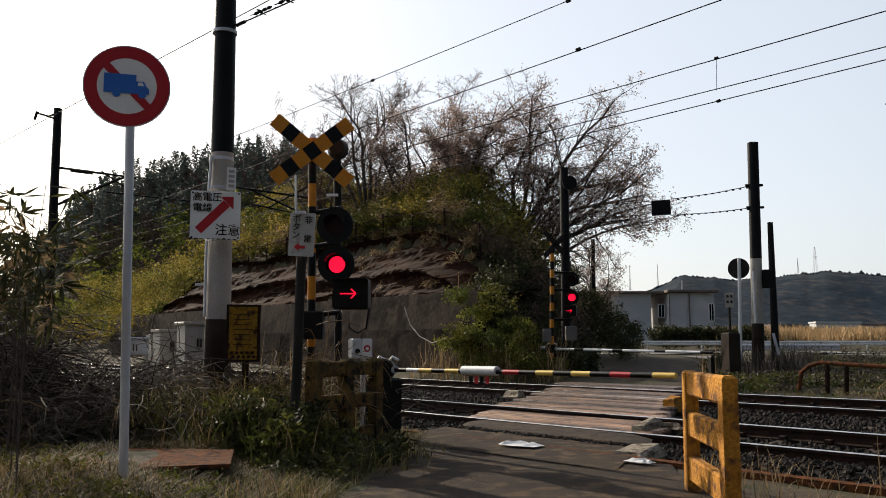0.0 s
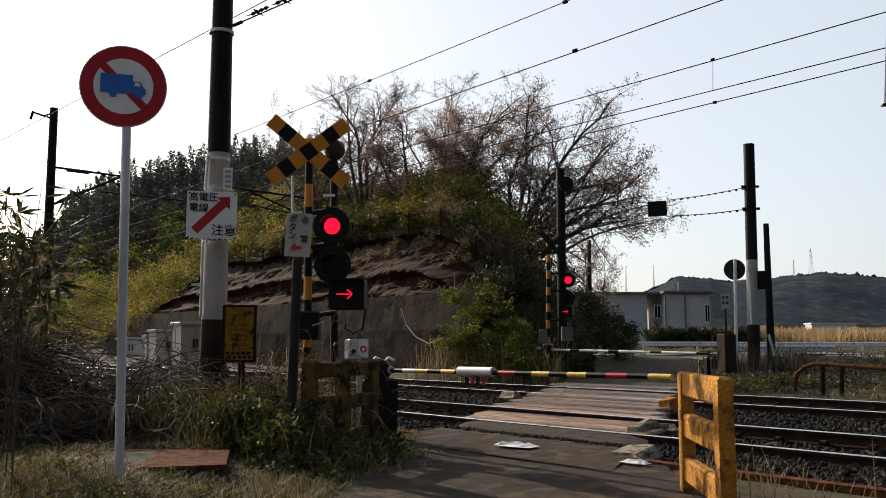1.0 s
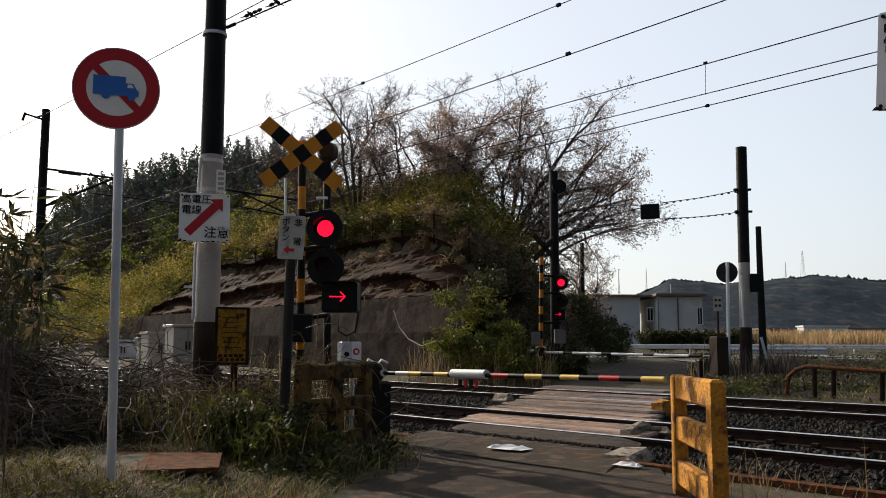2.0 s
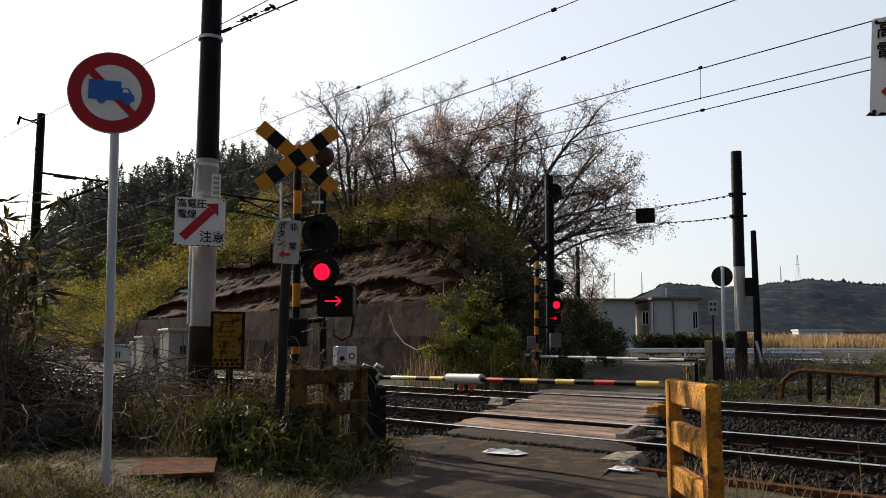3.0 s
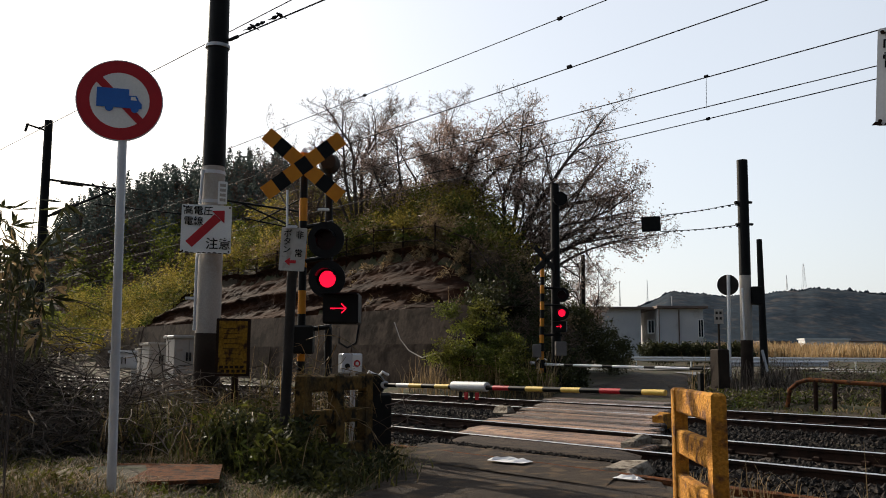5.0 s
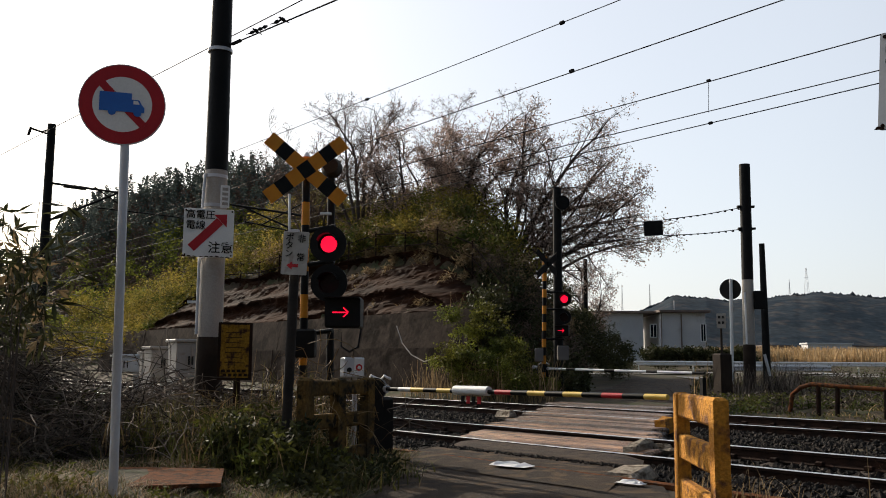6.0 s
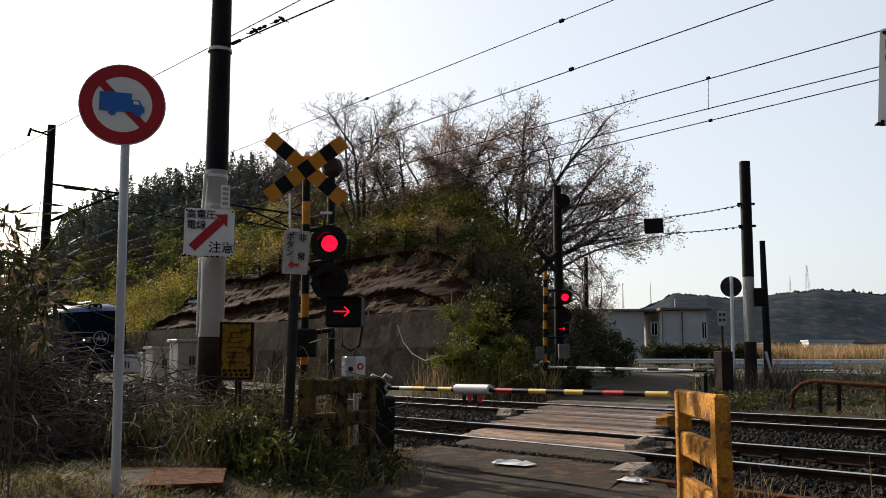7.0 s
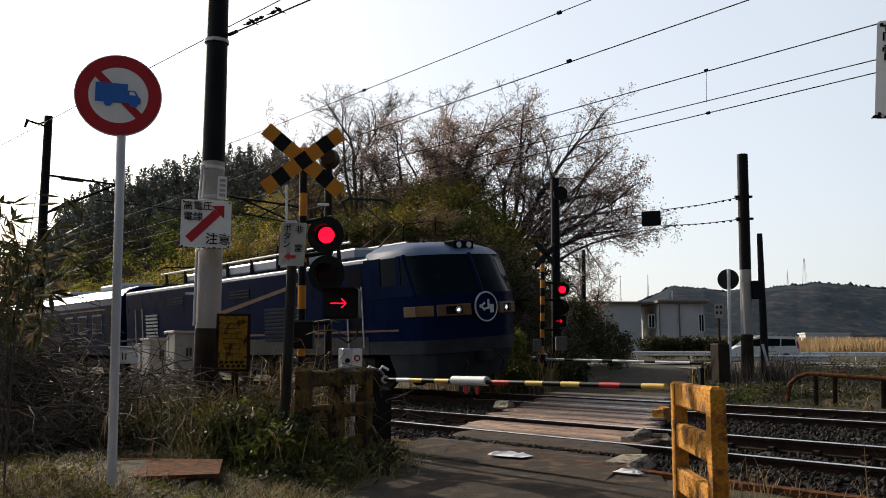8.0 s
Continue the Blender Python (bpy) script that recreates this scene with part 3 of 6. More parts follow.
bank.f = [(j * k + i, (j + 1) * k + i, (j + 1) * k + i + 1, j * k + i + 1) for j in range(220) for i in range(k - 1)]
tagged(bank.ob("earth_bank", "earth"), "bare red-brown earth face cut into the mound", "earth bank", kind="structure")
fence = thing("bank_fence", pose(0, 0, 0), "dark pipe fence along the top of the earth face", "fence")
for i in range(15):
    q = T(-50 + i * 2.0, 20.75)
    z = ground_z(q.x, q.y)
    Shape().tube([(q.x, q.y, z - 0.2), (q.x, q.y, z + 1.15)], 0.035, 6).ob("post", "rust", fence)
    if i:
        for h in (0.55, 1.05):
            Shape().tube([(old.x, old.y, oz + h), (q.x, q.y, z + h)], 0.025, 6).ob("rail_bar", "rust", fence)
    old, oz = q, z


# ---- writing ----
def letters(text, size, mat, parent, x, z, y=-0.008, name="lettering"):
    cu = bpy.data.curves.new("text", "FONT")
    cu.body, cu.size, cu.align_x, cu.align_y = text, size, "CENTER", "CENTER"
    cu.extrude = 0.002
    cu.offset = size * 0.009
    o = new("text", cu)
    dg = bpy.context.evaluated_depsgraph_get()
    me = bpy.data.meshes.new_from_object(o.evaluated_get(dg))
    bpy.data.objects.remove(o)
    me.name = name
    me.materials.clear()
    me.materials.append(MAT[mat])
    ob = new(name, me)
    ob.parent = parent
    ob.matrix_basis = pose(x, y, z, 90, 0, 0)
    return ob


def plate(parent, name, outline, mat, y, depth=0.004, label=""):
    """A flat plate of that outline (x, z), its face at -y."""
    return Shape().prism(outline, depth, pose(0, y, 0)).ob(name, mat, parent, label)


def rect(x0, z0, x1, z1, r=0.0):
    if not r:
        return [(x0, z0), (x1, z0), (x1, z1), (x0, z1)]
    out = []
    for cx, cz, a0 in ((x1 - r, z0 + r, -90), (x1 - r, z1 - r, 0), (x0 + r, z1 - r, 90), (x0 + r, z0 + r, 180)):
        out += [(cx + r * math.cos(radians(a0 + 30 * k)), cz + r * math.sin(radians(a0 + 30 * k))) for k in range(4)]
    return out


def facing(q, extra=0.0):
    """The pose of a thing at q whose front, its -y, looks back down the lane."""
    return pose(q[0], q[1], q[2], 0, 0, math.degrees(math.atan2(-q[0], q[1])) + extra)


# ---- no-lorries sign ----
top, bot = (-2.27, 6.4, 2.74), (-2.21, 6.4, 0.08)
sg = thing("road_sign", pose(0, 0, 0), "round red-rimmed sign with a blue lorry, on a grey pole", "road sign")
Shape().tube([(bot[0], bot[1], -0.1), (top[0], top[1] , top[2] + 0.45)], 0.032, 16).ob("pole", "galv", sg, "galvanised steel pole")
c = (-2.28, 6.36, 3.02)
face = Shape().prism(disc(0.3, 48), 0.012, pose(0, 0, 0)).ob("sign_plate", "galv", sg, "round metal plate", m=facing(c, -3))
ring = Shape()
for i in range(48):
    a, b_ = 2 * math.pi * i / 48, 2 * math.pi * (i + 1) / 48
    for rr_ in ((0.293, 0.205),):
        ring.quad(*[(r_ * math.cos(w_), -0.003, r_ * math.sin(w_)) for r_, w_ in ((0.293, a), (0.293, b_), (0.205, b_), (0.205, a))])
ring.ob("red_ring", "red", face)
plate(face, "white_ground", disc(0.206, 48), "sign_white", -0.002, 0.001)
def slash(x0, z0, x1, z1, w_):
    dx, dz = x1 - x0, z1 - z0
    l = math.hypot(dx, dz)
    ox, oz_ = -dz / l * w_ / 2, dx / l * w_ / 2
    return [(x0 - ox, z0 - oz_), (x1 - ox, z1 - oz_), (x1 + ox, z1 + oz_), (x0 + ox, z0 + oz_)]
plate(face, "red_bar", slash(-0.15, 0.15, 0.155, -0.155, 0.055), "red", -0.006)
truck = [(-0.158, -0.055), (-0.158, 0.085), (0.062, 0.085), (0.062, 0.038), (0.115, 0.038), (0.135, 0.0), (0.152, -0.018), (0.152, -0.055)]
lorry = plate(face, "lorry_symbol", truck, "blue", -0.011)
plate(lorry, "cab_window", [(0.075, 0.005), (0.075, 0.03), (0.106, 0.03), (0.118, 0.005)], "sign_white", -0.0135, 0.002)
for x in (-0.07, 0.105):
    plate(lorry, "wheel_symbol", disc(0.028, 20, x, -0.058), "blue", -0.0125, 0.004)
for z in (0.1, -0.1):
    Shape().tube([(0.0, 0.06, z), (0.0, 0.06, z + 0.03)], 0.042, 12).ob("clamp", "galv", face)


# ---- tall pole with the high voltage notice ----
def hv_board(parent, m):
    bd = Shape().prism(rect(-0.295, -0.295, 0.295, 0.295, 0.02), 0.012, pose(0, 0, 0)).ob("notice_board", "sign_white", parent, "white enamelled board with rust at its lower edge", m=m)
    letters("高電圧", 0.115, "black", bd, -0.1, 0.215)
    letters("電線", 0.115, "black", bd, -0.155, 0.085)
    letters("注意", 0.15, "black", bd, 0.145, -0.185)
    a = slash(-0.2, -0.19, 0.13, 0.15, 0.105)
    plate(bd, "arrow_shaft", a, "red", -0.006)
    plate(bd, "arrow_head", [(0.21, 0.235), (0.06, 0.225), (0.21, 0.075)], "red", -0.0065)
    for x in (-0.27, 0.27):
        for z in (-0.27, 0.27):
            plate(bd, "bolt", disc(0.011, 8, x, z), "rust", -0.01, 0.01)
    rnd2 = random.Random(8)
    for i in range(9):
        x = -0.28 + i * 0.065 + rnd2.uniform(-0.01, 0.01)
        h = rnd2.uniform(0.004, 0.018)
        plate(bd, "rust_patch", [(x - 0.03, -0.294), (x + 0.03, -0.294), (x + 0.018, -0.294 + h), (x - 0.012, -0.29 + h)], "rust", -0.004, 0.003)
    return bd
up = thing("utility_pole", pose(0, 0, 0), "tall concrete pole, black above, brown below, with warning board", "utility pole")
pb, pm, pt = (-2.74, 11.0, 0.17), (-2.73, 11.0, 3.53), (-2.74, 11.0, 6.55)
pl = (-2.73, 11.0, 1.48)
Shape().tube([(pb[0], pb[1], 0.0), pl], [0.158, 0.153], 24).ob("base_section", "pole_brown", up, "brown-stained foot")
Shape().tube([pl, pm], [0.151, 0.137], 24).ob("middle_section", "pole", up, "bare grey concrete")
Shape().tube([pm, pt], [0.139, 0.12], 24).ob("upper_section", "pole_black", up, "black sleeve")
for a, b_ in (((-2.86, 10.86, 2.47), (-2.86, 10.86, 1.51)), ((-2.83, 10.86, 3.47), (-2.85, 10.86, 3.04))):
    Shape().tube([a, b_], 0.018, 8).ob("conduit", "galv", up, "white conduit")
q = (-2.57, 10.83, 3.18)
pn = Shape().prism(rect(-0.055, -0.14, 0.055, 0.14, 0.01), 0.01, pose(0, 0, 0)).ob("number_plate", "sign_white", up, "small white plate with blurred marks", m=facing(q, 12))
for z in (0.09, 0.03, -0.03, -0.09):
    plate(pn, "mark_bar", rect(-0.035, z - 0.018, 0.035, z + 0.018), "pole", -0.005)
for zz in (5.074, 3.453, 3.088, 2.453):
    f_ = (zz - pb[2]) / (pt[2] - pb[2])
    Shape().tube([(pb[0] + (pt[0] - pb[0]) * f_, 11, zz - 0.02), (pb[0] + (pt[0] - pb[0]) * f_, 11, zz + 0.02)], 0.152, 20).ob("band", "galv", up)
Shape().box((-2.93, 10.9, 1.9), (0.12, 0.03, 0.03)).ob("step_bolt", "galv", up)
hv_board(up, facing((-2.75, 10.82, 2.73), 0))

# the second notice, at the lane's other edge
up2 = thing("notice_post", pose(0, 0, 0), "thin dark steel post carrying a white warning board", "sign post")
q0 = (2.62, 5.0, 2.79)
Shape().tube([(q0[0] + 0.22, q0[1] + 0.08, -0.1), (q0[0] + 0.2, q0[1] + 0.08, 4.6)], 0.022, 12).ob("post", "pole_black", up2)
hv_board(up2, facing((2.875, 5.0, 2.83), 0) @ pose(0, 0, 0, 0, 4, 0))


# ---- crossing signals ----
SHUTTERS = []
def crossbuck(parent, m, size=1.2, wide=0.185):
    hub = Shape().box((0, 0.02, 0), (0.12, 0.04, 0.12)).ob("cross_bracket", "black", parent, m=m)
    for sgn in (1, -1):
        for i in range(7):
            a = -size / 2 + i * size / 7
            b_ = a + size / 7
            if i == 3 and sgn == -1:
                continue
            mat = "yellow" if i % 2 == 0 else "black"
            ang = radians(39) * sgn
            ca, sa = math.cos(ang), math.sin(ang)
            pts = [(a, -wide / 2), (b_, -wide / 2), (b_, wide / 2), (a, wide / 2)]
            plate(hub, "yellow_stripe" if mat == "yellow" else "black_stripe", [(x * ca - z * sa, x * sa + z * ca) for x, z in pts], mat, -0.012 - (0.004 if sgn > 0 else 0.0), 0.012)
    return hub


def lamp_head(parent, m, r=0.2):
    """A flashing lamp: backplate, hollow housing, visor, and a disc inside that turns its glowing or its dark side outward."""
    h = Shape()
    k = 28
    rings = [(-0.05, 0.125), (-0.05, r), (-0.035, r), (0.02, 0.15), (0.16, 0.14), (0.2, 0.1)]
    for y, rr_ in rings:
        h.v += [(rr_ * math.cos(2 * math.pi * i / k), y, rr_ * math.sin(2 * math.pi * i / k)) for i in range(k)]
    for j in range(len(rings) - 1):
        h.f += [(j * k + i, j * k + (i + 1) % k, (j + 1) * k + (i + 1) % k, (j + 1) * k + i) for i in range(k)]
    h.f.append(tuple((len(rings) - 1) * k + i for i in range(k)))
    body = h.ob("lamp_housing", "black", parent, "black signal lamp", m=m)
    v = Shape()
    for y, rr_ in ((-0.05, 0.128), (-0.17, 0.124), (-0.17, 0.118), (-0.05, 0.122)):
        v.v += [(rr_ * math.cos(w_), y, rr_ * math.sin(w_)) for w_ in [radians(15 + i * 7.5) for i in range(21)]]
    for j in range(3):
        v.f += [(j * 21 + i, j * 21 + i + 1, (j + 1) * 21 + i + 1, (j + 1) * 21 + i) for i in range(20)]
    v.ob("visor", "black", body)
    core = Shape().prism(disc(0.1, 28), 0.006, pose(0, -0.014, 0)).ob("lens", "glow", body, "red lens", m=pose(0, -0.055, 0))
    Shape().prism(disc(0.121, 32), 0.016, pose(0, -0.007, 0)).ob("lens_back", "lens_dark", core)
    return core


def arrow_box(parent, m, w_=0.42, h_=0.36, d_=0.25):
    bx = Shape().box((0, d_ / 2, 0), (w_, d_, h_), bev=0.02).ob("arrow_indicator", "black", parent, "black box with a lit red arrow", m=m)
    Shape().box((0, -0.07, h_ / 2 - 0.01), (w_, 0.16, 0.012)).ob("hood", "black", bx)
    k = w_ / 0.42
    plate(bx, "arrow_shaft", rect(-0.12 * k, -0.007 * k, 0.06 * k, 0.007 * k), "glow", -0.004)
    plate(bx, "arrow_barb", slash(0.01 * k, 0.055 * k, 0.068 * k, 0.0, 0.014 * k), "glow", -0.005)
    plate(bx, "arrow_barb", slash(0.01 * k, -0.055 * k, 0.068 * k, 0.0, 0.014 * k), "glow", -0.006)
    return bx


def striped_mast(parent, a, b_, r, n_, first="yellow"):
    for i in range(n_):
        q = Vector(a).lerp(Vector(b_), i / n_)
        q2 = Vector(a).lerp(Vector(b_), (i + 1) / n_)
        mat = ("yellow", "black")[(i + (first != "yellow")) % 2]
        Shape().tube([q, q2], r, 16).ob("mast_band", mat, parent)


cs = thing("crossing_signal", pose(0, 0, 0), "level crossing signal with yellow-black cross, flashing lamps and arrow box", "crossing signal")
ma, mb = (-1.6, 11.1, 0.97), (-1.63, 11.1, 3.74)
striped_mast(cs, (ma[0], ma[1], 0.0), mb, 0.05, 13)
Shape().tube([mb, (mb[0], mb[1], mb[2] + 0.06)], [0.06, 0.02], 16).ob("mast_cap", "galv", cs)
crossbuck(cs, facing((-1.62, 11.0, 3.56), 4))
L1, L2 = (-1.29, 10.8, 2.6), (-1.27, 10.8, 2.13)
SHUTTERS.append((lamp_head(cs, facing(L1, -14), 0.225), 0))
SHUTTERS.append((lamp_head(cs, facing(L2, -14), 0.225), 1))
arrow_box(cs, facing((-1.09, 10.6, 1.77), -10))
for z in (L1[2] + 0.2, L1[2] - 0.22, L2[2] - 0.6):
    Shape().tube([(ma[0], ma[1], z), (L1[0] + 0.05, L1[1] + 0.15, z + 0.04)], 0.03, 8).ob("bracket_arm", "black", cs)
q = (-1.35, 10.9, 2.99)
Shape().box(q, (0.14, 0.04, 0.03), bev=0.005).ob("label_strip", "white", cs)
Shape().tube([(-1.1, 10.6, 1.56), (-1.1, 10.6, 1.37), (-1.0, 10.6, 1.31), (-0.9, 10.6, 1.37), (-0.87, 10.6, 1.58)], 0.012, 8).ob("cable_loop", "cable", cs)
q = (-1.56, 10.95, 1.41)
Shape().box(q, (0.24, 0.2, 0.34), bev=0.02).ob("junction_box", "black", cs)
sp = thing("bell_post", pose(0, 0, 0), "dark steel post with a bell behind the crossing signal", "post")
pa, pb2 = (-1.32, 11.6, 0.96), (-1.38, 11.6, 3.79)
Shape().tube([(pa[0], pa[1], 0.0), pb2], 0.05, 12).ob("post", "pole_black", sp)
q = (-1.37, 11.5, 3.71)
Shape().tube([(q[0], q[1] - 0.1, q[2]), (q[0], q[1] + 0.1, q[2])], [0.1, 0.14], 16).ob("bell", "under", sp)

# emergency button sign on its own pole
eb = thing("emergency_button_sign", pose(0, 0, 0), "white emergency button sign with a red arrow on a dark pole", "sign")
ba, bb = (-1.45, 8.9, 0.03), (-1.4, 8.9, 2.46)
Shape().tube([(ba[0], ba[1], -0.05), (bb[0], bb[1] + 0.06, bb[2])], 0.05, 16).ob("pole", "under", eb)
sgn = Shape().prism(rect(-0.128, -0.215, 0.128, 0.215, 0.012), 0.01, pose(0, 0, 0)).ob("sign_board", "dimmed_dirty_white", eb, m=facing((-1.39, 8.84, 2.25), -14) @ pose(0, 0, 0, 0, 3, 0))
for t_, z in (("非", 0.14), ("常", -0.045)):
    letters(t_, 0.085, "black", sgn, 0.06, z)
for t_, z in (("ボ", 0.15), ("タ", 0.07), ("ン", -0.01)):
    letters(t_, 0.085, "black", sgn, -0.06, z)
plate(sgn, "arrow_shaft", rect(-0.03, -0.14, 0.04, -0.11), "red", -0.006)
plate(sgn, "arrow_head", [(-0.075, -0.125), (-0.02, -0.165), (-0.02, -0.085)], "red", -0.0065)
tp, tb = (-1.52, 9.2, 2.91), (-1.51, 9.2, 2.47)
Shape().tube([tb, tp], 0.012, 8).ob("thin_rod", "galv", eb)
Shape().box((-1.41, 8.86, 2.47), (0.1, 0.08, 0.03)).ob("cap", "galv", eb)

# rusty yellow notice
yn = thing("old_notice", pose(0, 0, 0), "rusted yellow notice board, its text worn away", "notice board")
q = (-2.2, 10.0, 1.3)
bd = Shape().prism(rect(-0.185, -0.315, 0.185, 0.315, 0.01), 0.012, pose(0, 0, 0)).ob("board", "rust", yn, m=facing(q, 2))
plate(bd, "yellow_ground", rect(-0.155, -0.29, 0.15, 0.29), "moss_yellow", -0.003)
for i in range(7):
    plate(bd, "text_bar", rect(-0.11 + 0.01 * (i % 2), 0.2 - i * 0.055, 0.1 - 0.03 * (i % 3), 0.207 - i * 0.055), "rust", -0.006)
for i in range(5):
    plate(bd, "text_block", rect(-0.14 + i * 0.055, -0.23, -0.1 + i * 0.055, -0.2), "rust", -0.006)
    plate(bd, "text_block", rect(-0.12 + i * 0.055, -0.275, -0.085 + i * 0.055, -0.245), "rust", -0.006)
Shape().tube([(q[0] + 0.02, q[1] + 0.05, 0.0), (q[0] + 0.02, q[1] + 0.05, q[2] + 0.25)], 0.04, 12).ob("post", "rust", yn)

# emergency button box
ebx = thing("button_box", pose(0, 0, 0), "grey emergency button box with a red button", "button box")
q = (-0.93, 10.5, 1.13)
bx = Shape().box((0, 0.08, 0), (0.24, 0.16, 0.23), bev=0.012).ob("box", "galv", ebx, m=facing(q, 18))
plate(bx, "white_panel", rect(-0.0, -0.1, 0.11, 0.1), "sign_white", -0.004)
plate(bx, "button_ring", disc(0.04, 20, 0.055, 0.0), "red", -0.008)
plate(bx, "button", disc(0.02, 16, 0.055, 0.0), "sign_white", -0.012)
plate(bx, "keyhole_cover", disc(0.03, 16, -0.06, -0.03), "black", -0.01, 0.01)
Shape().tube([(q[0], q[1] + 0.1, 0), (q[0], q[1] + 0.1, q[2])], 0.03, 10).ob("post", "galv", ebx)


# ---- barriers ----
def barrier(name, a, b_, label, n_, seq, weight=True, r=0.026):
    t_ = thing(name, pose(0, 0, 0), label, "crossing barrier", "crossing barriers")
    a, b_ = Vector(a), Vector(b_)
    for i in range(n_):
        q, q2 = a.lerp(b_, i / n_), a.lerp(b_, (i + 1) / n_)
        Shape().tube([q, q2], r, 12).ob("arm_band", seq[i % len(seq)], t_)
    d_ = (b_ - a).normalized()
    m0 = a - d_ * 0.25
    gz = 0.0 if name == "barrier" else 0.3
    Shape().box((m0.x, m0.y, (gz + m0.z - 0.1) / 2), (0.34, 0.3, m0.z - 0.1 - gz), TRACK_TURN, bev=0.03).ob("machine", "black", t_, "black drive cabinet")
    Shape().tube([m0 - Vector((0.0, 0.2, 0.0)), m0 + Vector((0.0, 0.2, 0.0))], 0.14, 16).ob("pivot", "black", t_)
    Shape().tube([m0 - d_ * 0.35 + Vector((0, 0, 0.03)), a], 0.05, 10).ob("counterweight_arm", "galv", t_)
    for k_ in (0.0, 0.16):
        Shape().tube([m0 + Vector((k_ - 0.1, -0.05, 0.1)), m0 + Vector((k_ - 0.05, -0.12, 0.16)), m0 + Vector((k_ + 0.02, -0.05, 0.12))], 0.018, 8).ob("hose", "white", t_)
    if weight:
        q, q2 = a.lerp(b_, 0.31), a.lerp(b_, 0.445)
        Shape().tube([q + Vector((0, 0, 0.01)), q2 + Vector((0, 0, 0.01))], [0.05, 0.05], 16).ob("lamp_sleeve", "white", t_, "white arm lamp sleeve")
        for i in range(4):
            u0, u1 = q.lerp(q2, 0.2 + i * 0.16), q.lerp(q2, 0.27 + i * 0.16)
            Shape().box(((u0.x + u1.x) / 2, (u0.y + u1.y) / 2, q.z - 0.09), (0.05, 0.012, 0.08), TRACK_TURN).ob("flap", ("black", "red")[i % 2], t_)
    return t_
barrier("barrier", (-0.58, 11.17, 0.87), (2.02, 7.9, 0.9), "lowered yellow and black barrier arm with a white lamp sleeve", 17, ("black", "white", "arm_yellow", "black", "arm_yellow", "black", "arm_yellow", "black", "red", "black", "arm_yellow", "black", "arm_yellow", "black", "red", "black", "arm_yellow"))
barrier("far_barrier", (3.12, 24.99, 1.09), (6.25, 21.06, 1.02), "lowered barrier arm in white and black on the far side", 15, ("white", "white", "black", "white"), False, 0.032)


# ---- concrete crossing fences ----
def ladder_fence(name, a, b_, h, th, mat, label, post=0.16, bays=1, bar=0.19):
    """Posts and three rails of cast concrete, from a to b on the ground."""
    a, b_ = Vector(a), Vector(b_)
    l = (b_ - a).length
    t_ = thing(name, pose(a.x, a.y, a.z, 0, 0, math.degrees(math.atan2(b_.y - a.y, b_.x - a.x))), label, "concrete fence", "concrete fences")
    for x in [post / 2 + (l - post) * i / bays for i in range(bays + 1)]:
        Shape().box((x, 0, h / 2 - 0.05), (post, th, h + 0.1), bev=0.02, taper=0.97).ob("post", mat, t_)
    for z in (h - 0.1, h * 0.56, h * 0.2):
        for i in range(bays):
            Shape().box((post / 2 + (l - post) * (i + 0.5) / bays, 0, z), ((l - post) / bays - post + 0.02, th * 0.8, bar), bev=0.015).ob("rail_bar", mat, t_)
    return t_
ladder_fence("crossing_fence", (2.0, 7.45, 0.0), (1.885, 6.0, 0.0), 0.96, 0.105, "worn_yellow", "chipped yellow concrete ladder-shaped fence beside the lane", 0.15)
ladder_fence("mossy_fence", (-1.33, 9.1, 0.02), (-0.72, 10.3, 0.02), 1.0, 0.11, "moss_block", "mossy crumbling yellow-black concrete fence under weeds", 0.15, 2, 0.15)

# plain wall that closes the lane behind the viewer; unseen, added for bounced light
wb = Shape().box((0, -13, 2.4), (70, 0.4, 5.0), bev=0.03).ob("wall_behind", "wall_tan")
tagged(wb, "plain tan wall behind the viewer, unseen, added to bounce light", "wall", kind="structure")


# ---- far side of the crossing ----
fs = thing("crossing_signal", pose(0, 0, 0), "far crossing signal, striped mast and flashing lamps, its cross turned away", "crossing signal")
a, b_ = (2.98, 25.0, 1.27), (3.04, 25.0, 4.19)
striped_mast(fs, (a[0], a[1], 0.3), b_, 0.06, 17)
q = (3.15, 24.9, 3.98)
hub = crossbuck(fs, pose(q[0], q[1] + 0.1, q[2], 0, 0, 215), 1.1, 0.17)
for o in hub.children:
    o.data.materials[0] = MAT["under"]
F1, F2 = (3.56, 24.9, 3.0), (3.55, 24.9, 2.5)
SHUTTERS.append((lamp_head(fs, facing(F1, -8), 0.2), 0))
SHUTTERS.append((lamp_head(fs, facing(F2, -8), 0.2), 1))
arrow_box(fs, facing((3.47, 24.8, 2.13), -6), 0.36, 0.3)
for z in (F1[2] + 0.2, F1[2] - 0.28, F2[2] - 0.6):
    Shape().tube([(a[0], a[1], z), (F1[0], F1[1] + 0.15, z)], 0.03, 8).ob("bracket_arm", "black", fs)
Shape().box((2.85, 24.9, 1.46), (0.22, 0.2, 0.36), bev=0.02).ob("junction_box", "silver_dull", fs)
fb = thing("utility_pole", pose(0, 0, 0), "dark pole with a round bell behind the far signal", "utility pole")
a, b_ = (3.44, 25.3, 1.28), (3.44, 25.3, 6.2)
Shape().tube([(a[0], a[1], 0.3), b_], [0.14, 0.12], 16).ob("pole", "pole_black", fb)
q = (3.55, 25.1, 5.72)
Shape().tube([(q[0], q[1] - 0.12, q[2]), (q[0], q[1], q[2]), (q[0], q[1] + 0.1, q[2])], [0.2, 0.19, 0.1], 20).ob("bell", "black", fb)
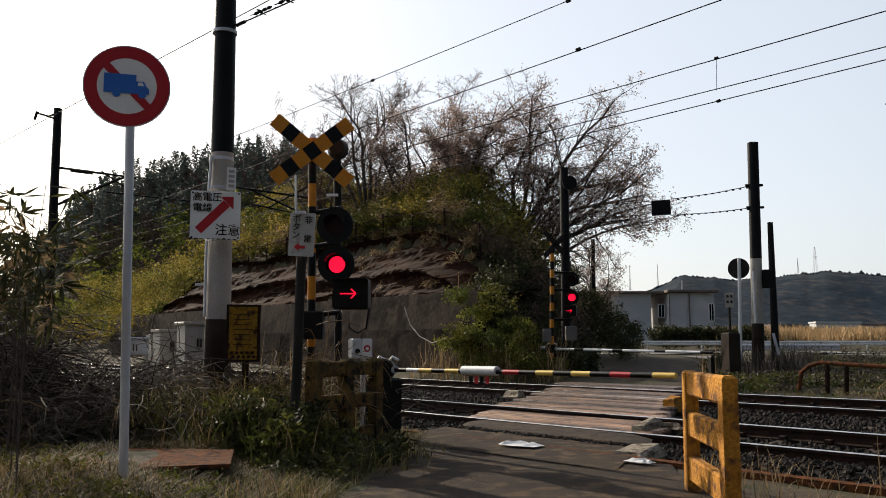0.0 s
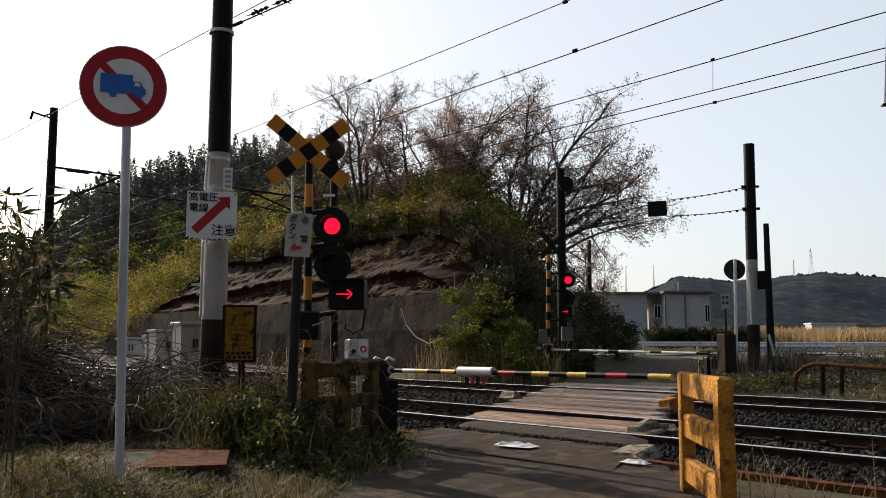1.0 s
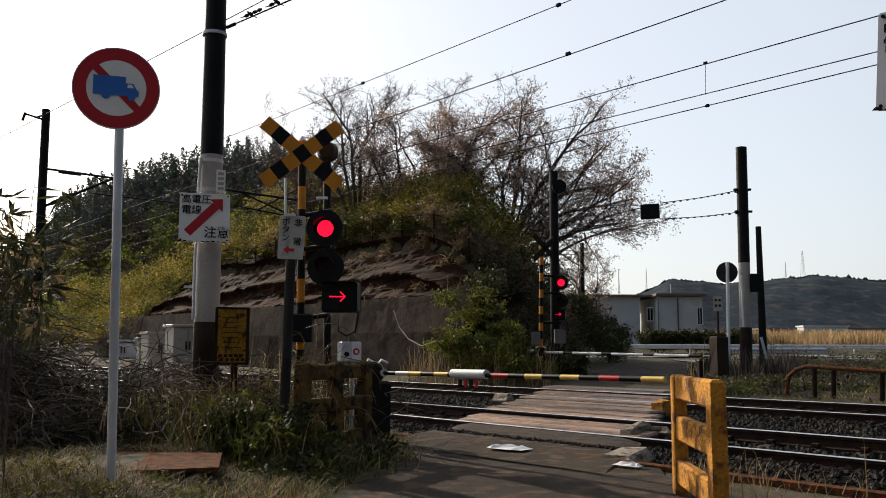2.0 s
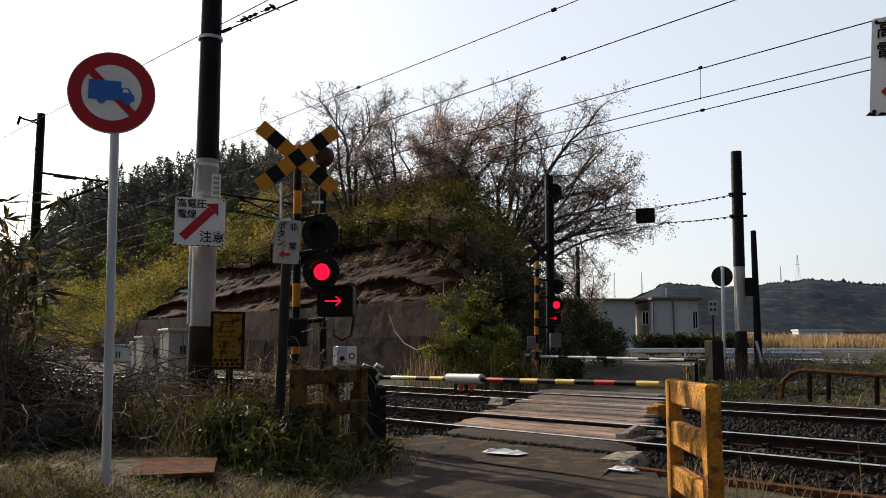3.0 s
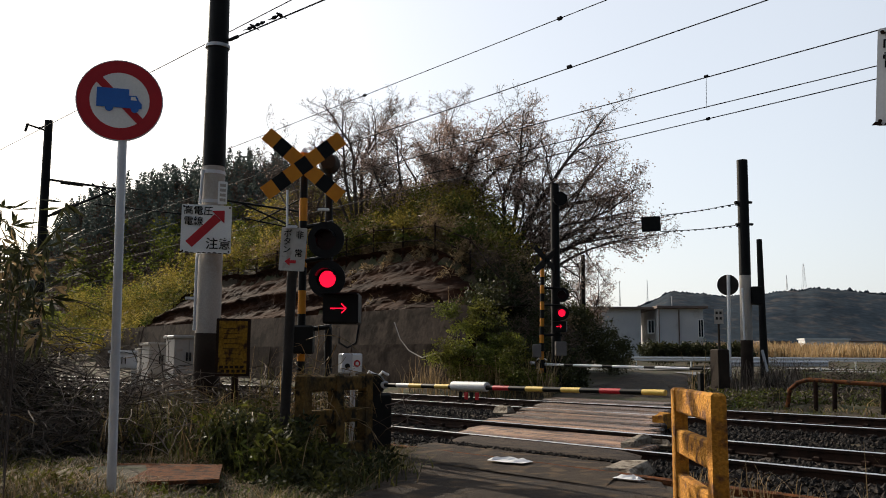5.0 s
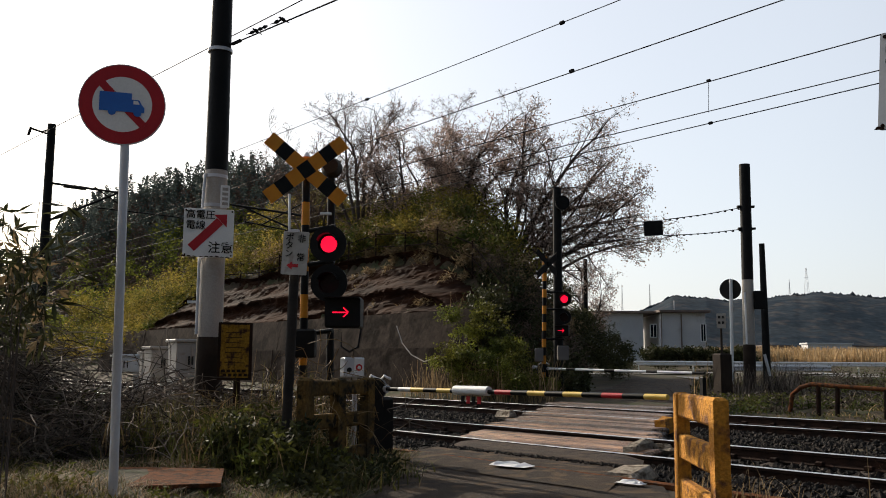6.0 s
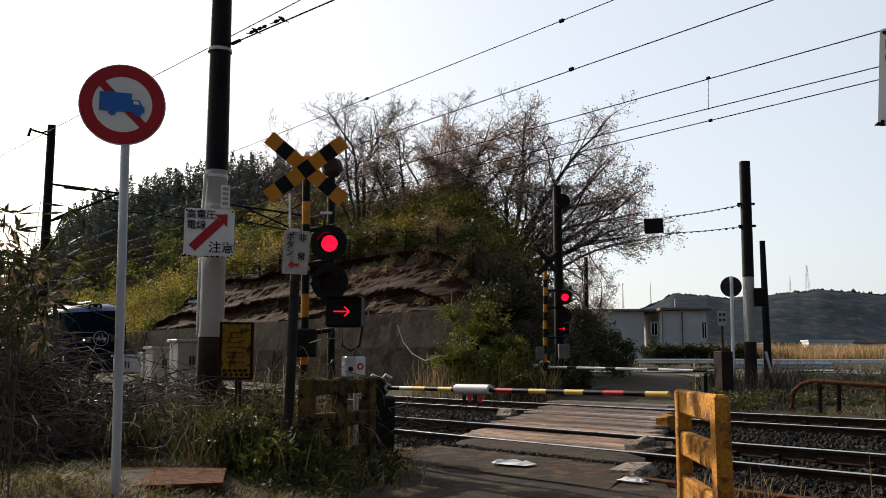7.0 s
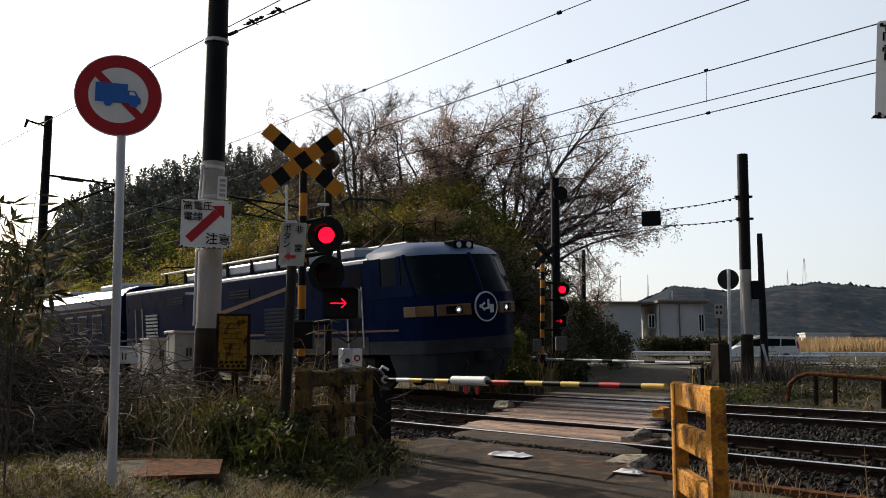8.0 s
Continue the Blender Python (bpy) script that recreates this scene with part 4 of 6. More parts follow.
q = (3.52, 25.0, 1.52)
Shape().box(q, (0.3, 0.2, 0.4), bev=0.02).ob("control_box", "silver_dull", fb)
b_ = (8.01, 48.0, 6.86)
pl_ = thing("utility_pole", pose(0, 0, 0), "distant dark wooden pole", "utility pole")
Shape().tube([(7.99, 48.0, 0.3), b_], [0.13, 0.104], 12).ob("pole", "pole_black", pl_)
Shape().box((b_[0] - 0.2, b_[1], b_[2] - 0.5), (0.5, 0.06, 0.06)).ob("cross_arm", "pole_black", pl_)

rp = thing("utility_pole", pose(0, 0, 0), "black-sleeved concrete pole with a brown foot and a switch box", "utility pole")
r0, r1, r2, r3 = (9.0, 26.0, 0.29), (9.02, 26.0, 1.81), (9.04, 26.0, 3.68), (9.07, 26.0, 7.09)
Shape().tube([(r0[0], 26, 0.1), r1], [0.175, 0.17], 20).ob("base_section", "pole_brown", rp)
Shape().tube([r1, r2], [0.168, 0.16], 20).ob("middle_section", "pole", rp, "bare pale concrete")
Shape().tube([r2, r3], [0.163, 0.155], 20).ob("upper_section", "pole_black", rp)
Shape().box((9.3, 25.9, 3.09), (0.28, 0.25, 0.52), bev=0.02).ob("switch_box", "black", rp)
Shape().tube([(8.86, 25.75, 3.3), (8.87, 25.75, 1.82)], 0.03, 8).ob("conduit", "white", rp)
for q in ((9.06, 26.0, 5.83), (9.07, 26.0, 5.18)):
    Shape().box(q, (0.5, 0.1, 0.06)).ob("cable_clamp", "pole_black", rp)
rp2 = thing("utility_pole", pose(0, 0, 0), "slender dark pole leaning beside the lane", "utility pole")
a, b_ = (10.97, 30.0, 0.89), (10.95, 30.0, 5.29)
Shape().tube([(a[0], a[1], 0.2), b_], [0.14, 0.09], 14).ob("pole", "pole_black", rp2)
Shape().tube([(10.99, 29.8, 0.89), (10.87, 29.9, 1.59)], 0.05, 8).ob("stay", "galv", rp2)
# hanging plate on two cables
hp = thing("hanging_plate", pose(0, 0, 0), "dark plate hung between two cables over the lane", "hanging sign")
q = (6.34, 26.0, 5.17)
Shape().box(q, (0.54, 0.02, 0.44), m=facing(q) @ pose(0, 0, 0, 0, -2, 0)).ob("plate", "black", hp)
for A_, B_, C_, D_ in (((9.06, 26.0, 5.83), (6.63, 26.0, 5.42), (6.07, 26.0, 5.37), (3.45, 25.3, 4.99)), ((9.07, 26.0, 5.18), (6.61, 26.0, 4.95), (6.05, 26.0, 4.89), (3.44, 25.3, 4.54))):
    Shape().tube([A_, Vector(A_).lerp(Vector(B_), 0.5) - Vector((0, 0, 0.04)), B_], 0.012, 6).ob("cable", "cable", hp)
    Shape().tube([C_, D_], 0.007, 6).ob("cable", "cable", hp)
    for i in range(1, 12):
        q = Vector(A_).lerp(Vector(B_), i / 12) - Vector((0, 0, 0.04))
        Shape().tube([q - Vector((0.03, 0, 0)), q + Vector((0.03, 0, 0))], 0.024, 6).ob("clip", "cable", hp)
# round sign seen from behind
ms = thing("round_sign", pose(0, 0, 0), "round road sign seen from its grey back, on a pale pole", "road sign")
q = (8.53, 26.0, 3.4)
Shape().prism(disc(0.3, 32), 0.02, facing(q)).ob("sign_back", "under", ms, "dull grey back")
a = (8.47, 25.9, 1.21)
Shape().tube([(a[0], 25.93, 0.3), (q[0], 25.93, q[2] + 0.28)], 0.05, 12).ob("pole", "white", ms)
sb = thing("small_sign", pose(0, 0, 0), "small pale plate on a thin pole", "sign")
q = (7.76, 24.5, 2.41)
Shape().box((0, 0, 0), (0.24, 0.03, 0.4), m=facing(q)).ob("plate", "pole", sb)
for dz in (0.1, -0.05):
    for dx in (-0.05, 0.05):
        Shape().box((0, 0, 0), (0.06, 0.01, 0.07), m=facing(q) @ pose(dx, -0.02, dz)).ob("mark_bar", "under", sb)
Shape().tube([(q[0], q[1] + 0.03, 0.2), (q[0], q[1] + 0.03, q[2])], 0.03, 8).ob("pole", "pole_brown", sb)
q = (7.12, 22.5, 0.1)
st_ = Shape().box((q[0], q[1], 0.85), (0.34, 0.3, 1.3), 20, bev=0.03).ob("concrete_stub", "pole_brown")
tagged(st_, "weathered dark concrete stub post at the verge", "post")
q = (5.94, 20.16, 0.58)
st_ = Shape().box((q[0], q[1], 0.55), (0.1, 0.1, 0.75), 20, bev=0.01).ob("marker_post", "pole_black")
tagged(st_, "short black marker post beside the far track", "post")
# rusty pipe rail
pr = thing("pipe_rail", pose(0, 0, 0), "rusty bent pipe handrail beside a ditch", "handrail")
Shape().tube([(7.39, 18.98, 0.26), (7.43, 18.93, 0.61), (7.55, 18.79, 0.76), (7.7, 18.59, 0.83), (8.06, 18.14, 0.8), (8.61, 17.45, 0.76), (9.36, 16.5, 0.71)], 0.045, 10).ob("pipe", "rust_lit", pr)
for A_, B_ in (((7.79, 18.48, 0.81), (7.78, 18.5, 0.29)), ((8.04, 18.16, 0.8), (8.02, 18.18, 0.26)), ((8.64, 17.41, 0.76), (8.63, 17.43, 0.23))):
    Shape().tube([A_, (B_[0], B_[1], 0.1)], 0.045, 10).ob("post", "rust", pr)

# ---- road behind, guard rails, fields ----
rd = Shape()
for i in range(60):
    x = -10 + i * 4
    for y in (57.5, 61, 65.0):
        rd.v.append((x, y, ground_z(x, y) + 0.05))
rd.f = [(j * 3 + i, (j + 1) * 3 + i, (j + 1) * 3 + i + 1, j * 3 + i + 1) for j in range(59) for i in range(2)]
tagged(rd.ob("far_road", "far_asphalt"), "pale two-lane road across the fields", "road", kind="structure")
ap = Shape()
for i in range(24):
    x = 13.0 + i * 3
    for y in (40.2, 44, 49.2):
        ap.v.append((x, y, ground_z(x, y) + 0.04))
ap.f = [(j * 3 + i, (j + 1) * 3 + i, (j + 1) * 3 + i + 1, j * 3 + i + 1) for j in range(23) for i in range(2)]
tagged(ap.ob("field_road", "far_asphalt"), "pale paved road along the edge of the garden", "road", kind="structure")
def guard_rail(x0, x1, y, z, label, mat):
    gr = thing("guard_rail", pose(0, 0, 0), label, "guard rail", "guard rails along the far road")
    prof_ = [(0, -0.17), (-0.07, -0.12), (-0.07, -0.06), (0, 0.0), (-0.07, 0.06), (-0.07, 0.12), (0, 0.17), (0.02, 0.17), (0.02, -0.17)]
    Shape().prism([(-b2, a2) for b2, a2 in prof_], x1 - x0, pose(x0, y, z, 0, 0, -90)).ob("beam", mat, gr)
    n_ = int((x1 - x0) / 4) + 1
    for i in range(n_):
        x = x0 + 0.4 + i * (x1 - x0 - 0.8) / max(1, n_ - 1)
        Shape().tube([(x, y + 0.1, ground_z(x, y) - 0.1), (x, y + 0.1, z + 0.12)], 0.06, 10).ob("post", mat, gr)
guard_rail(14.5, 80, 66.5, 1.42, "white steel guard rail on the far side of the road", "white")
guard_rail(15.5, 21.8, 50.0, 1.12, "short bluish-grey steel guard rail on posts", "galv")
def blades(shape, c, h, lean, w_, rn, seg=2):
    """One bent blade of grass."""
    a = rn.uniform(0, 6.28)
    dx, dy = math.cos(a), math.sin(a)
    o = len(shape.v)
    for k in range(seg + 1):
        f_ = k / seg
        ww = w_ * (1 - f_ * 0.85)
        ox, oy = dx * lean * f_ * f_, dy * lean * f_ * f_
        zz = h * (f_ - 0.25 * f_ * f_ * min(1, lean / max(h, 0.01)))
        shape.v += [(c[0] + ox - dy * ww, c[1] + oy + dx * ww, c[2] + zz), (c[0] + ox + dy * ww, c[1] + oy - dx * ww, c[2] + zz)]
    shape.f += [(o + 2 * k, o + 2 * k + 1, o + 2 * k + 3, o + 2 * k + 2) for k in range(seg)]
rn = random.Random(11)
rs = Shape()
for _ in range(16000):
    x, y = rn.uniform(24, 80), rn.uniform(82, 110)
    blades(rs, (x, y, ground_z(x, y) - 0.1), rn.uniform(0.9, 1.9), rn.uniform(0.1, 0.6), 0.09, rn)
tagged(rs.ob("reed_field", "reed"), "tall dry golden reeds in the field", "reeds", kind="stuff")


# ---- plants ----
def leaf(shape, c, l, w_, rn, droop=0.0):
    a, e, r_ = rn.uniform(0, 6.28), rn.uniform(-1.0, 1.0) - droop, rn.uniform(0, 6.28)
    t_ = Vector((math.cos(a) * math.cos(e), math.sin(a) * math.cos(e), math.sin(e)))
    u_ = t_.cross(Vector((math.cos(r_), math.sin(r_), 0.6))).normalized() * (w_ / 2)
    c = Vector(c)
    m_ = c + t_ * l * 0.45
    shape.quad(c, m_ - u_, c + t_ * l, m_ + u_)


def clump(shape, c, rx, ry, rz_, n_, l, w_, rn, droop=0.0):
    for _ in range(n_):
        while True:
            x, y, z = rn.uniform(-1, 1), rn.uniform(-1, 1), rn.uniform(-1, 1)
            d_ = x * x + y * y + z * z
            if d_ < 1:
                break
        k = 0.55 + 0.45 * d_
        leaf(shape, (c[0] + x * rx * k, c[1] + y * ry * k, c[2] + z * rz_ * k), l * rn.uniform(0.6, 1.3), w_ * rn.uniform(0.7, 1.3), rn, droop)


def thicket(name, mat, label, places, n_, l, w_, seed, stems="bark"):
    rn = random.Random(seed)
    s_ = Shape()
    for x, y, z, r_ in places:
        for k in range(4):
            clump(s_, (x + rn.uniform(-.6, .6) * r_, y + rn.uniform(-.6, .6) * r_, z + rn.uniform(0.0, 0.7) * r_), r_ * rn.uniform(.35, .7), r_ * rn.uniform(.35, .7), r_ * rn.uniform(.35, .7), n_ // 4, l, w_, rn)
    return tagged(s_.ob(name, mat), label, "shrubs", kind="stuff")


def mound_points(n_, s0, s1, p0, p1, seed, lift=0.2, rmin=0.4, rmax=0.9, keep=None):
    rn = random.Random(seed)
    out = []
    while len(out) < n_:
        s, p = rn.uniform(s0, s1), rn.uniform(p0, p1)
        q = T(s, p)
        z = ground_z(q.x, q.y)
        if keep and not keep(s, p, z):
            continue
        r_ = rn.uniform(rmin, rmax)
        out.append((q.x, q.y, z + lift * r_, r_))
    return out


on_mound = lambda s, p, z: z > 0.7
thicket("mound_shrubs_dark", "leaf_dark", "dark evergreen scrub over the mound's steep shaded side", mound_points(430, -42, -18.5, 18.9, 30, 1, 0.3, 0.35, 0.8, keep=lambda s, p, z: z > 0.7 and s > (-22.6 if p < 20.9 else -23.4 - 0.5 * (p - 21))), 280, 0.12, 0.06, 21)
thicket("mound_brown_scrub", "twig", "leafless brown scrub on the mound's flank", mound_points(150, -30, -18.5, 19.0, 27, 15, 0.5, 0.4, 0.9, keep=lambda s, p, z: z > 0.7 and s > (-22.6 if p < 20.9 else -24.5 - 0.5 * (p - 21))), 230, 0.3, 0.018, 28)
thicket("mound_shrubs_green", "leaf", "olive green scrub on top of the mound", mound_points(230, -48, -23, 20.9, 26, 2, 0.7, 0.5, 1.1, keep=on_mound), 230, 0.15, 0.07, 22)
thicket("mound_shrubs_yellow", "leaf_yellow", "yellowish spring scrub catching the sun", mound_points(200, -46, -24, 20.8, 25.5, 3, 0.8, 0.5, 1.1, keep=on_mound), 210, 0.14, 0.06, 23)
thicket("mound_dry_scrub", "dry", "brown dry scrub on the crown of the mound", mound_points(130, -44, -22, 20.8, 26, 14, 0.8, 0.5, 1.1, keep=on_mound), 200, 0.2, 0.04, 27)
thicket("bank_weeds", "dry", "straw-coloured weeds hanging on the earth face", mound_points(60, -31, -24, 19.0, 21.2, 4, 0.1, 0.2, 0.45), 130, 0.22, 0.03, 24)
thicket("slope_bamboo", "leaf_yellow", "sunlit yellow-green bamboo and scrub on the slope", mound_points(190, -74, -46, 17.6, 32, 5, 1.1, 0.7, 1.5) + mound_points(150, -80, -48, 22, 36, 9, 2.6, 0.8, 1.5), 230, 0.2, 0.06, 25)
thicket("slope_bamboo_green", "leaf", "green scrub among the bamboo on the slope", mound_points(120, -78, -46, 18.6, 32, 6, 0.8, 0.7, 1.5) + mound_points(80, -80, -48, 22, 36, 10, 2.3, 0.8, 1.5), 230, 0.2, 0.06, 26)
# fresh green bush before the wall's end
gb = []
rn = random.Random(31)
for _ in range(60):
    s, p = rn.uniform(-21.2, -17.4), rn.uniform(16.9, 18.2)
    h = 3.0 * max(0.15, 1 - abs(s + 20.2) / 2.6) * rn.random()
    q = T(s, p)
    gb.append((q.x, q.y, 0.4 + h, rn.uniform(0.3, 0.55)))
# one bush in two leaf colours: lime paints its highlights, olive its shade
thicket("spring_bush", "leaf_lime", "bush in fresh lime green leaf against the wall", gb[:16], 300, 0.085, 0.04, 32)
thicket("spring_bush_shade", "leaf", "olive green rest of the spring bush, shade in its colour", gb[16:], 330, 0.09, 0.045, 33)
gb = []
for _ in range(190):
    s, p = rn.uniform(-22.0, -16.0), rn.uniform(18.2, 23.5)
    q = T(s, p)
    if abs(s + 7.9 + 0.69 * (p - 7.6)) < 2.2:
        continue
    e = min(1.0, max(0.0, (-0.69 * (p - 7.6) - 7.9 - 2.0 - s) / 6.0))
    h = 4.2 * e * rn.random()
    gb.append((q.x, q.y, max(0.4, ground_z(q.x, q.y)) + h * 0.8, rn.uniform(0.35, 0.8)))
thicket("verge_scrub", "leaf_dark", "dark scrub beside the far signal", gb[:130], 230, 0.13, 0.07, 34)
thicket("verge_brown_scrub", "twig", "leafless brown scrub beside the far signal", gb[130:], 200, 0.28, 0.02, 35)
dw, dg_ = Shape(), Shape()
for _ in range(1500):
    s, p = rn.uniform(-23, -13.5), rn.uniform(16.8, 19.5)
    if abs(s + 7.9 + 0.69 * (p - 7.6)) < 2.1:
        continue
    q = T(s, p)
    blades(dw, (q.x, q.y, ground_z(q.x, q.y)), rn.uniform(0.3, 1.3), rn.uniform(0.1, 0.5), 0.015, rn)
for _ in range(9000):
    s, p = rn.uniform(-16.5, -3), rn.uniform(16.9, 24)
    if abs(s + 7.9 + 0.69 * (p - 7.6)) < 2.1:
        continue
    q = T(s, p)
    blades(dw if rn.random() < 0.22 else dg_, (q.x, q.y, ground_z(q.x, q.y)), rn.uniform(0.04, 0.16) * (1 if rn.random() < .96 else 2.4), rn.uniform(0.1, 0.3), 0.016, rn)
tagged(dg_.ob("far_verge_green", "grass"), "short dark grass on the verge beyond the tracks", "grass", kind="stuff")
tagged(dw.ob("far_verge_grass", "dry"), "dry grass on the verge beyond the tracks", "grass", kind="stuff")
gl, gbw = Shape(), Shape()
for _ in range(1500):
    y = rn.uniform(19.5, 39.5)
    x = rn.uniform(0.3, 0.6) * y
    s, p = x * DX + y * DY, x * NX + y * NY
    if p < 17.4 or abs(s + 7.9 + 0.69 * (p - 7.6)) < 2.4:
        continue
    t_ = gl if rn.random() < 0.45 + 0.5 * nz(x, y, 0.35, 7) else gbw
    h = 0.07 + 0.12 * rn.random() + (0.3 if y > 38 else 0.0)
    clump(t_, (x, y, ground_z(x, y) + h * 0.6), 0.4, 0.4, h, 60, 0.11, 0.03, rn)
for cx, cy in ((9.6, 25.6), (10.6, 27.5), (8.2, 25.2), (10.3, 26.3), (9.4, 24.6), (7.6, 23.6)):
    for _ in range(130):
        x, y = cx + rn.gauss(0, .35), cy + rn.gauss(0, .4)
        blades(gbw, (x, y, ground_z(x, y)), rn.uniform(0.3, 1.1), rn.uniform(0.1, 0.5), 0.012, rn, 3)
tagged(gl.ob("garden_weeds", "leaf"), "low olive weeds over the garden beyond the tracks", "weeds", kind="stuff")
tagged(gbw.ob("garden_dead_weeds", "brush"), "brown withered weeds over the garden", "weeds", kind="stuff")
hg = []
for _ in range(70):
    hg.append((rn.uniform(17.5, 26.5), 75 + rn.uniform(-0.8, 0.8), 1.0 + rn.uniform(0.2, 1.2), 0.8))
thicket("hedge", "leaf_dark", "dark clipped hedge before the apartment house", hg, 240, 0.22, 0.14, 41)
gb = []
for _ in range(120):
    y, a = rn.uniform(40, 54), rn.uniform(0.125, 0.215)
    gb.append((a * y, y, 0.6 + rn.uniform(0, 1.0) * (0.235 - a) * 44, rn.uniform(0.5, 0.9)))
thicket("roadside_bushes", "leaf_dark", "dark bushes at the foot of the mound", gb, 200, 0.14, 0.06, 42)

# wooded ridge
def wood(name, mat, label, n_, seed, x0, x1, y0, y1, hmin, hmax, conical, leafs, size, amin, amax):
    rn = random.Random(seed)
    s_ = Shape()
    made = 0
    while made < n_:
        y = rn.uniform(y0, y1)
        x = rn.uniform(x0, x1) * y
        if not amin < x / y < amax:
            continue
        z = ground_z(x, y)
        h = rn.uniform(hmin, hmax)
        made += 1
        for _ in range(leafs):
            f_ = rn.random()
            rr_ = h * (0.16 * (1 - f_) ** 0.9 + 0.012) if conical else h * 0.42 * math.sin(math.pi * (0.12 + 0.85 * f_)) ** 0.7
            a = rn.uniform(0, 6.28)
            d_ = rr_ * math.sqrt(rn.uniform(0.2, 1))
            leaf(s_, (x + math.cos(a) * d_, y + math.sin(a) * d_, z + h * (0.08 + 0.92 * f_)), size * rn.uniform(.6, 1.3), size * 0.6, rn, 0.5 if conical else 0.0)
    return tagged(s_.ob(name, mat), label, "woodland", kind="stuff")
wood("conifer_wood", "hazed_conifer", "cedar wood along the ridge, leaf colour lightened for haze", 700, 51, -0.47, -0.06, 118, 185, 3.5, 7.2, True, 150, 0.4, -0.47, -0.06)
wood("broadleaf_wood", "leaf_lime", "olive green wood on the lower slope of the ridge", 200, 52, -0.5, -0.06, 80, 125, 2.5, 4.5, False, 190, 0.36, -0.44, -0.06)
wood("brown_wood", "twig", "bare brown trees among the cedars on the slope", 330, 53, -0.42, -0.05, 86, 150, 2.5, 4.5, False, 150, 0.42, -0.42, -0.05)
# woods on the hills at the horizon
ICO = [(0, 0, -1), (.72, -.53, -.45), (-.28, -.85, -.45), (-.89, 0, -.45), (-.28, .85, -.45), (.72, .53, -.45), (.28, -.85, .45), (-.72, -.53, .45), (-.72, .53, .45), (.28, .85, .45), (.89, 0, .45), (0, 0, 1)]
ICO_F = [(0, 2, 1), (0, 3, 2), (0, 4, 3), (0, 5, 4), (0, 1, 5), (1, 2, 6), (2, 3, 7), (3, 4, 8), (4, 5, 9), (5, 1, 10), (1, 6, 10), (2, 7, 6), (3, 8, 7), (4, 9, 8), (5, 10, 9), (6, 7, 11), (7, 8, 11), (8, 9, 11), (9, 10, 11), (10, 6, 11)]
rn = random.Random(61)
fw, fc = Shape(), Shape()
nx_, ny_ = 260, 60
for j in range(ny_):
    y = 625 + j * 7.2
    for i in range(nx_):
        x = (0.12 + 0.5 * i / (nx_ - 1)) * y
        fw.v.append((x, y, ground_z(x, y) + 2.2 + 1.6 * nz(x, y, 0.022, 4) + 0.7 * nz(x, y, 0.07, 6)))
fw.f = [(j * nx_ + i, j * nx_ + i + 1, (j + 1) * nx_ + i + 1, (j + 1) * nx_ + i) for j in range(ny_ - 1) for i in range(nx_ - 1)]
# single crowns along the skyline
for _ in range(1500):
    y = rn.uniform(965, 1045)
    a = rn.uniform(0.16, 0.58)
    z = ground_z(a * y, y) + 1.2
    r_ = rn.uniform(1.6, 3.4)
    tall = rn.uniform(1.3, 1.8) if a > 0.36 and rn.random() < 0.2 else rn.uniform(0.7, 1.0)
    o = len(fc.v)
    for x_, y_, z_ in ICO:
        k = r_ * rn.uniform(0.75, 1.2)
        fc.v.append((a * y + x_ * k, y + y_ * k, z + z_ * k * tall))
    fc.f += [(o + i, o + j, o + k) for i, j, k in ICO_F]
fw.smooth = fc.smooth = True
fw.crease = fc.crease = 180
tagged(fw.ob("distant_wood", "hazed_wood"), "blue-green and brown wooded hills at the horizon, haze in their colour", "woodland", kind="stuff")
tagged(fc.ob("distant_crowns", "hazed_wood"), "tree crowns along the skyline of the hills, haze in their colour", "woodland", kind="stuff")
for A_, hgt in (((413.19, 1000.0, 84.68), 27), ((393.8, 1000.0, 85.94), 13), ((207.14, 1000.0, 67.1), 24), ((237.89, 1000.0, 70.24), 22)):
    py = thing("lattice_mast", pose(A_[0], A_[1], A_[2] - 4), "thin distant steel lattice mast on the hill", "mast", "masts on the hills")
    w_ = 2.2 if hgt == 27 else 0.7
    legs = [(-w_, -w_), (w_, -w_), (w_, w_), (-w_, w_)]
    for x, y in legs:
        Shape().tube([(x, y, 0), (x * 0.15, y * 0.15, hgt + 4)], 0.16, 5).ob("leg", "galv", py)
    for k in range(6):
        f_ = 1 - 0.85 * k / 6
        z = (hgt + 4) * k / 6
        f2 = 1 - 0.85 * (k + 1) / 6
        Shape().tube([(-w_ * f_, -w_ * f_, z), (w_ * f2, -w_ * f2, z + (hgt + 4) / 6)], 0.1, 4).ob("brace", "galv", py)
    if hgt == 27:
        Shape().tube([(-2.2, 0, hgt * 0.75), (2.2, 0, hgt * 0.75)], 0.12, 4).ob("cross_arm", "galv", py)

# far low buildings beyond the reeds
for A_, l, h, mat in (((142.56, 330.0, 6.46), 16, 3.2, "white"), ((160.0, 340.0, 6.62), 26, 2.4, "house_wall"), ((123.44, 330.0, 6.05), 10, 2.6, "roof_brown")):
    fb_ = thing("far_shed", pose(A_[0], A_[1], A_[2] - 4), "long pale shed far across the fields", "shed", "far sheds")
    Shape().box((0, 0, (h + 4) / 2), (l, 6, h + 4)).ob("wall", mat, fb_)
    Shape().prism([(-l / 2 - .4, h + 4), (l / 2 + .4, h + 4), (l / 2 + .4, h + 4.5), (-l / 2 - .4, h + 4.5)], 7, pose(0, -3.5, 0)).ob("roof", "roof_brown" if mat != "white" else "white", fb_)

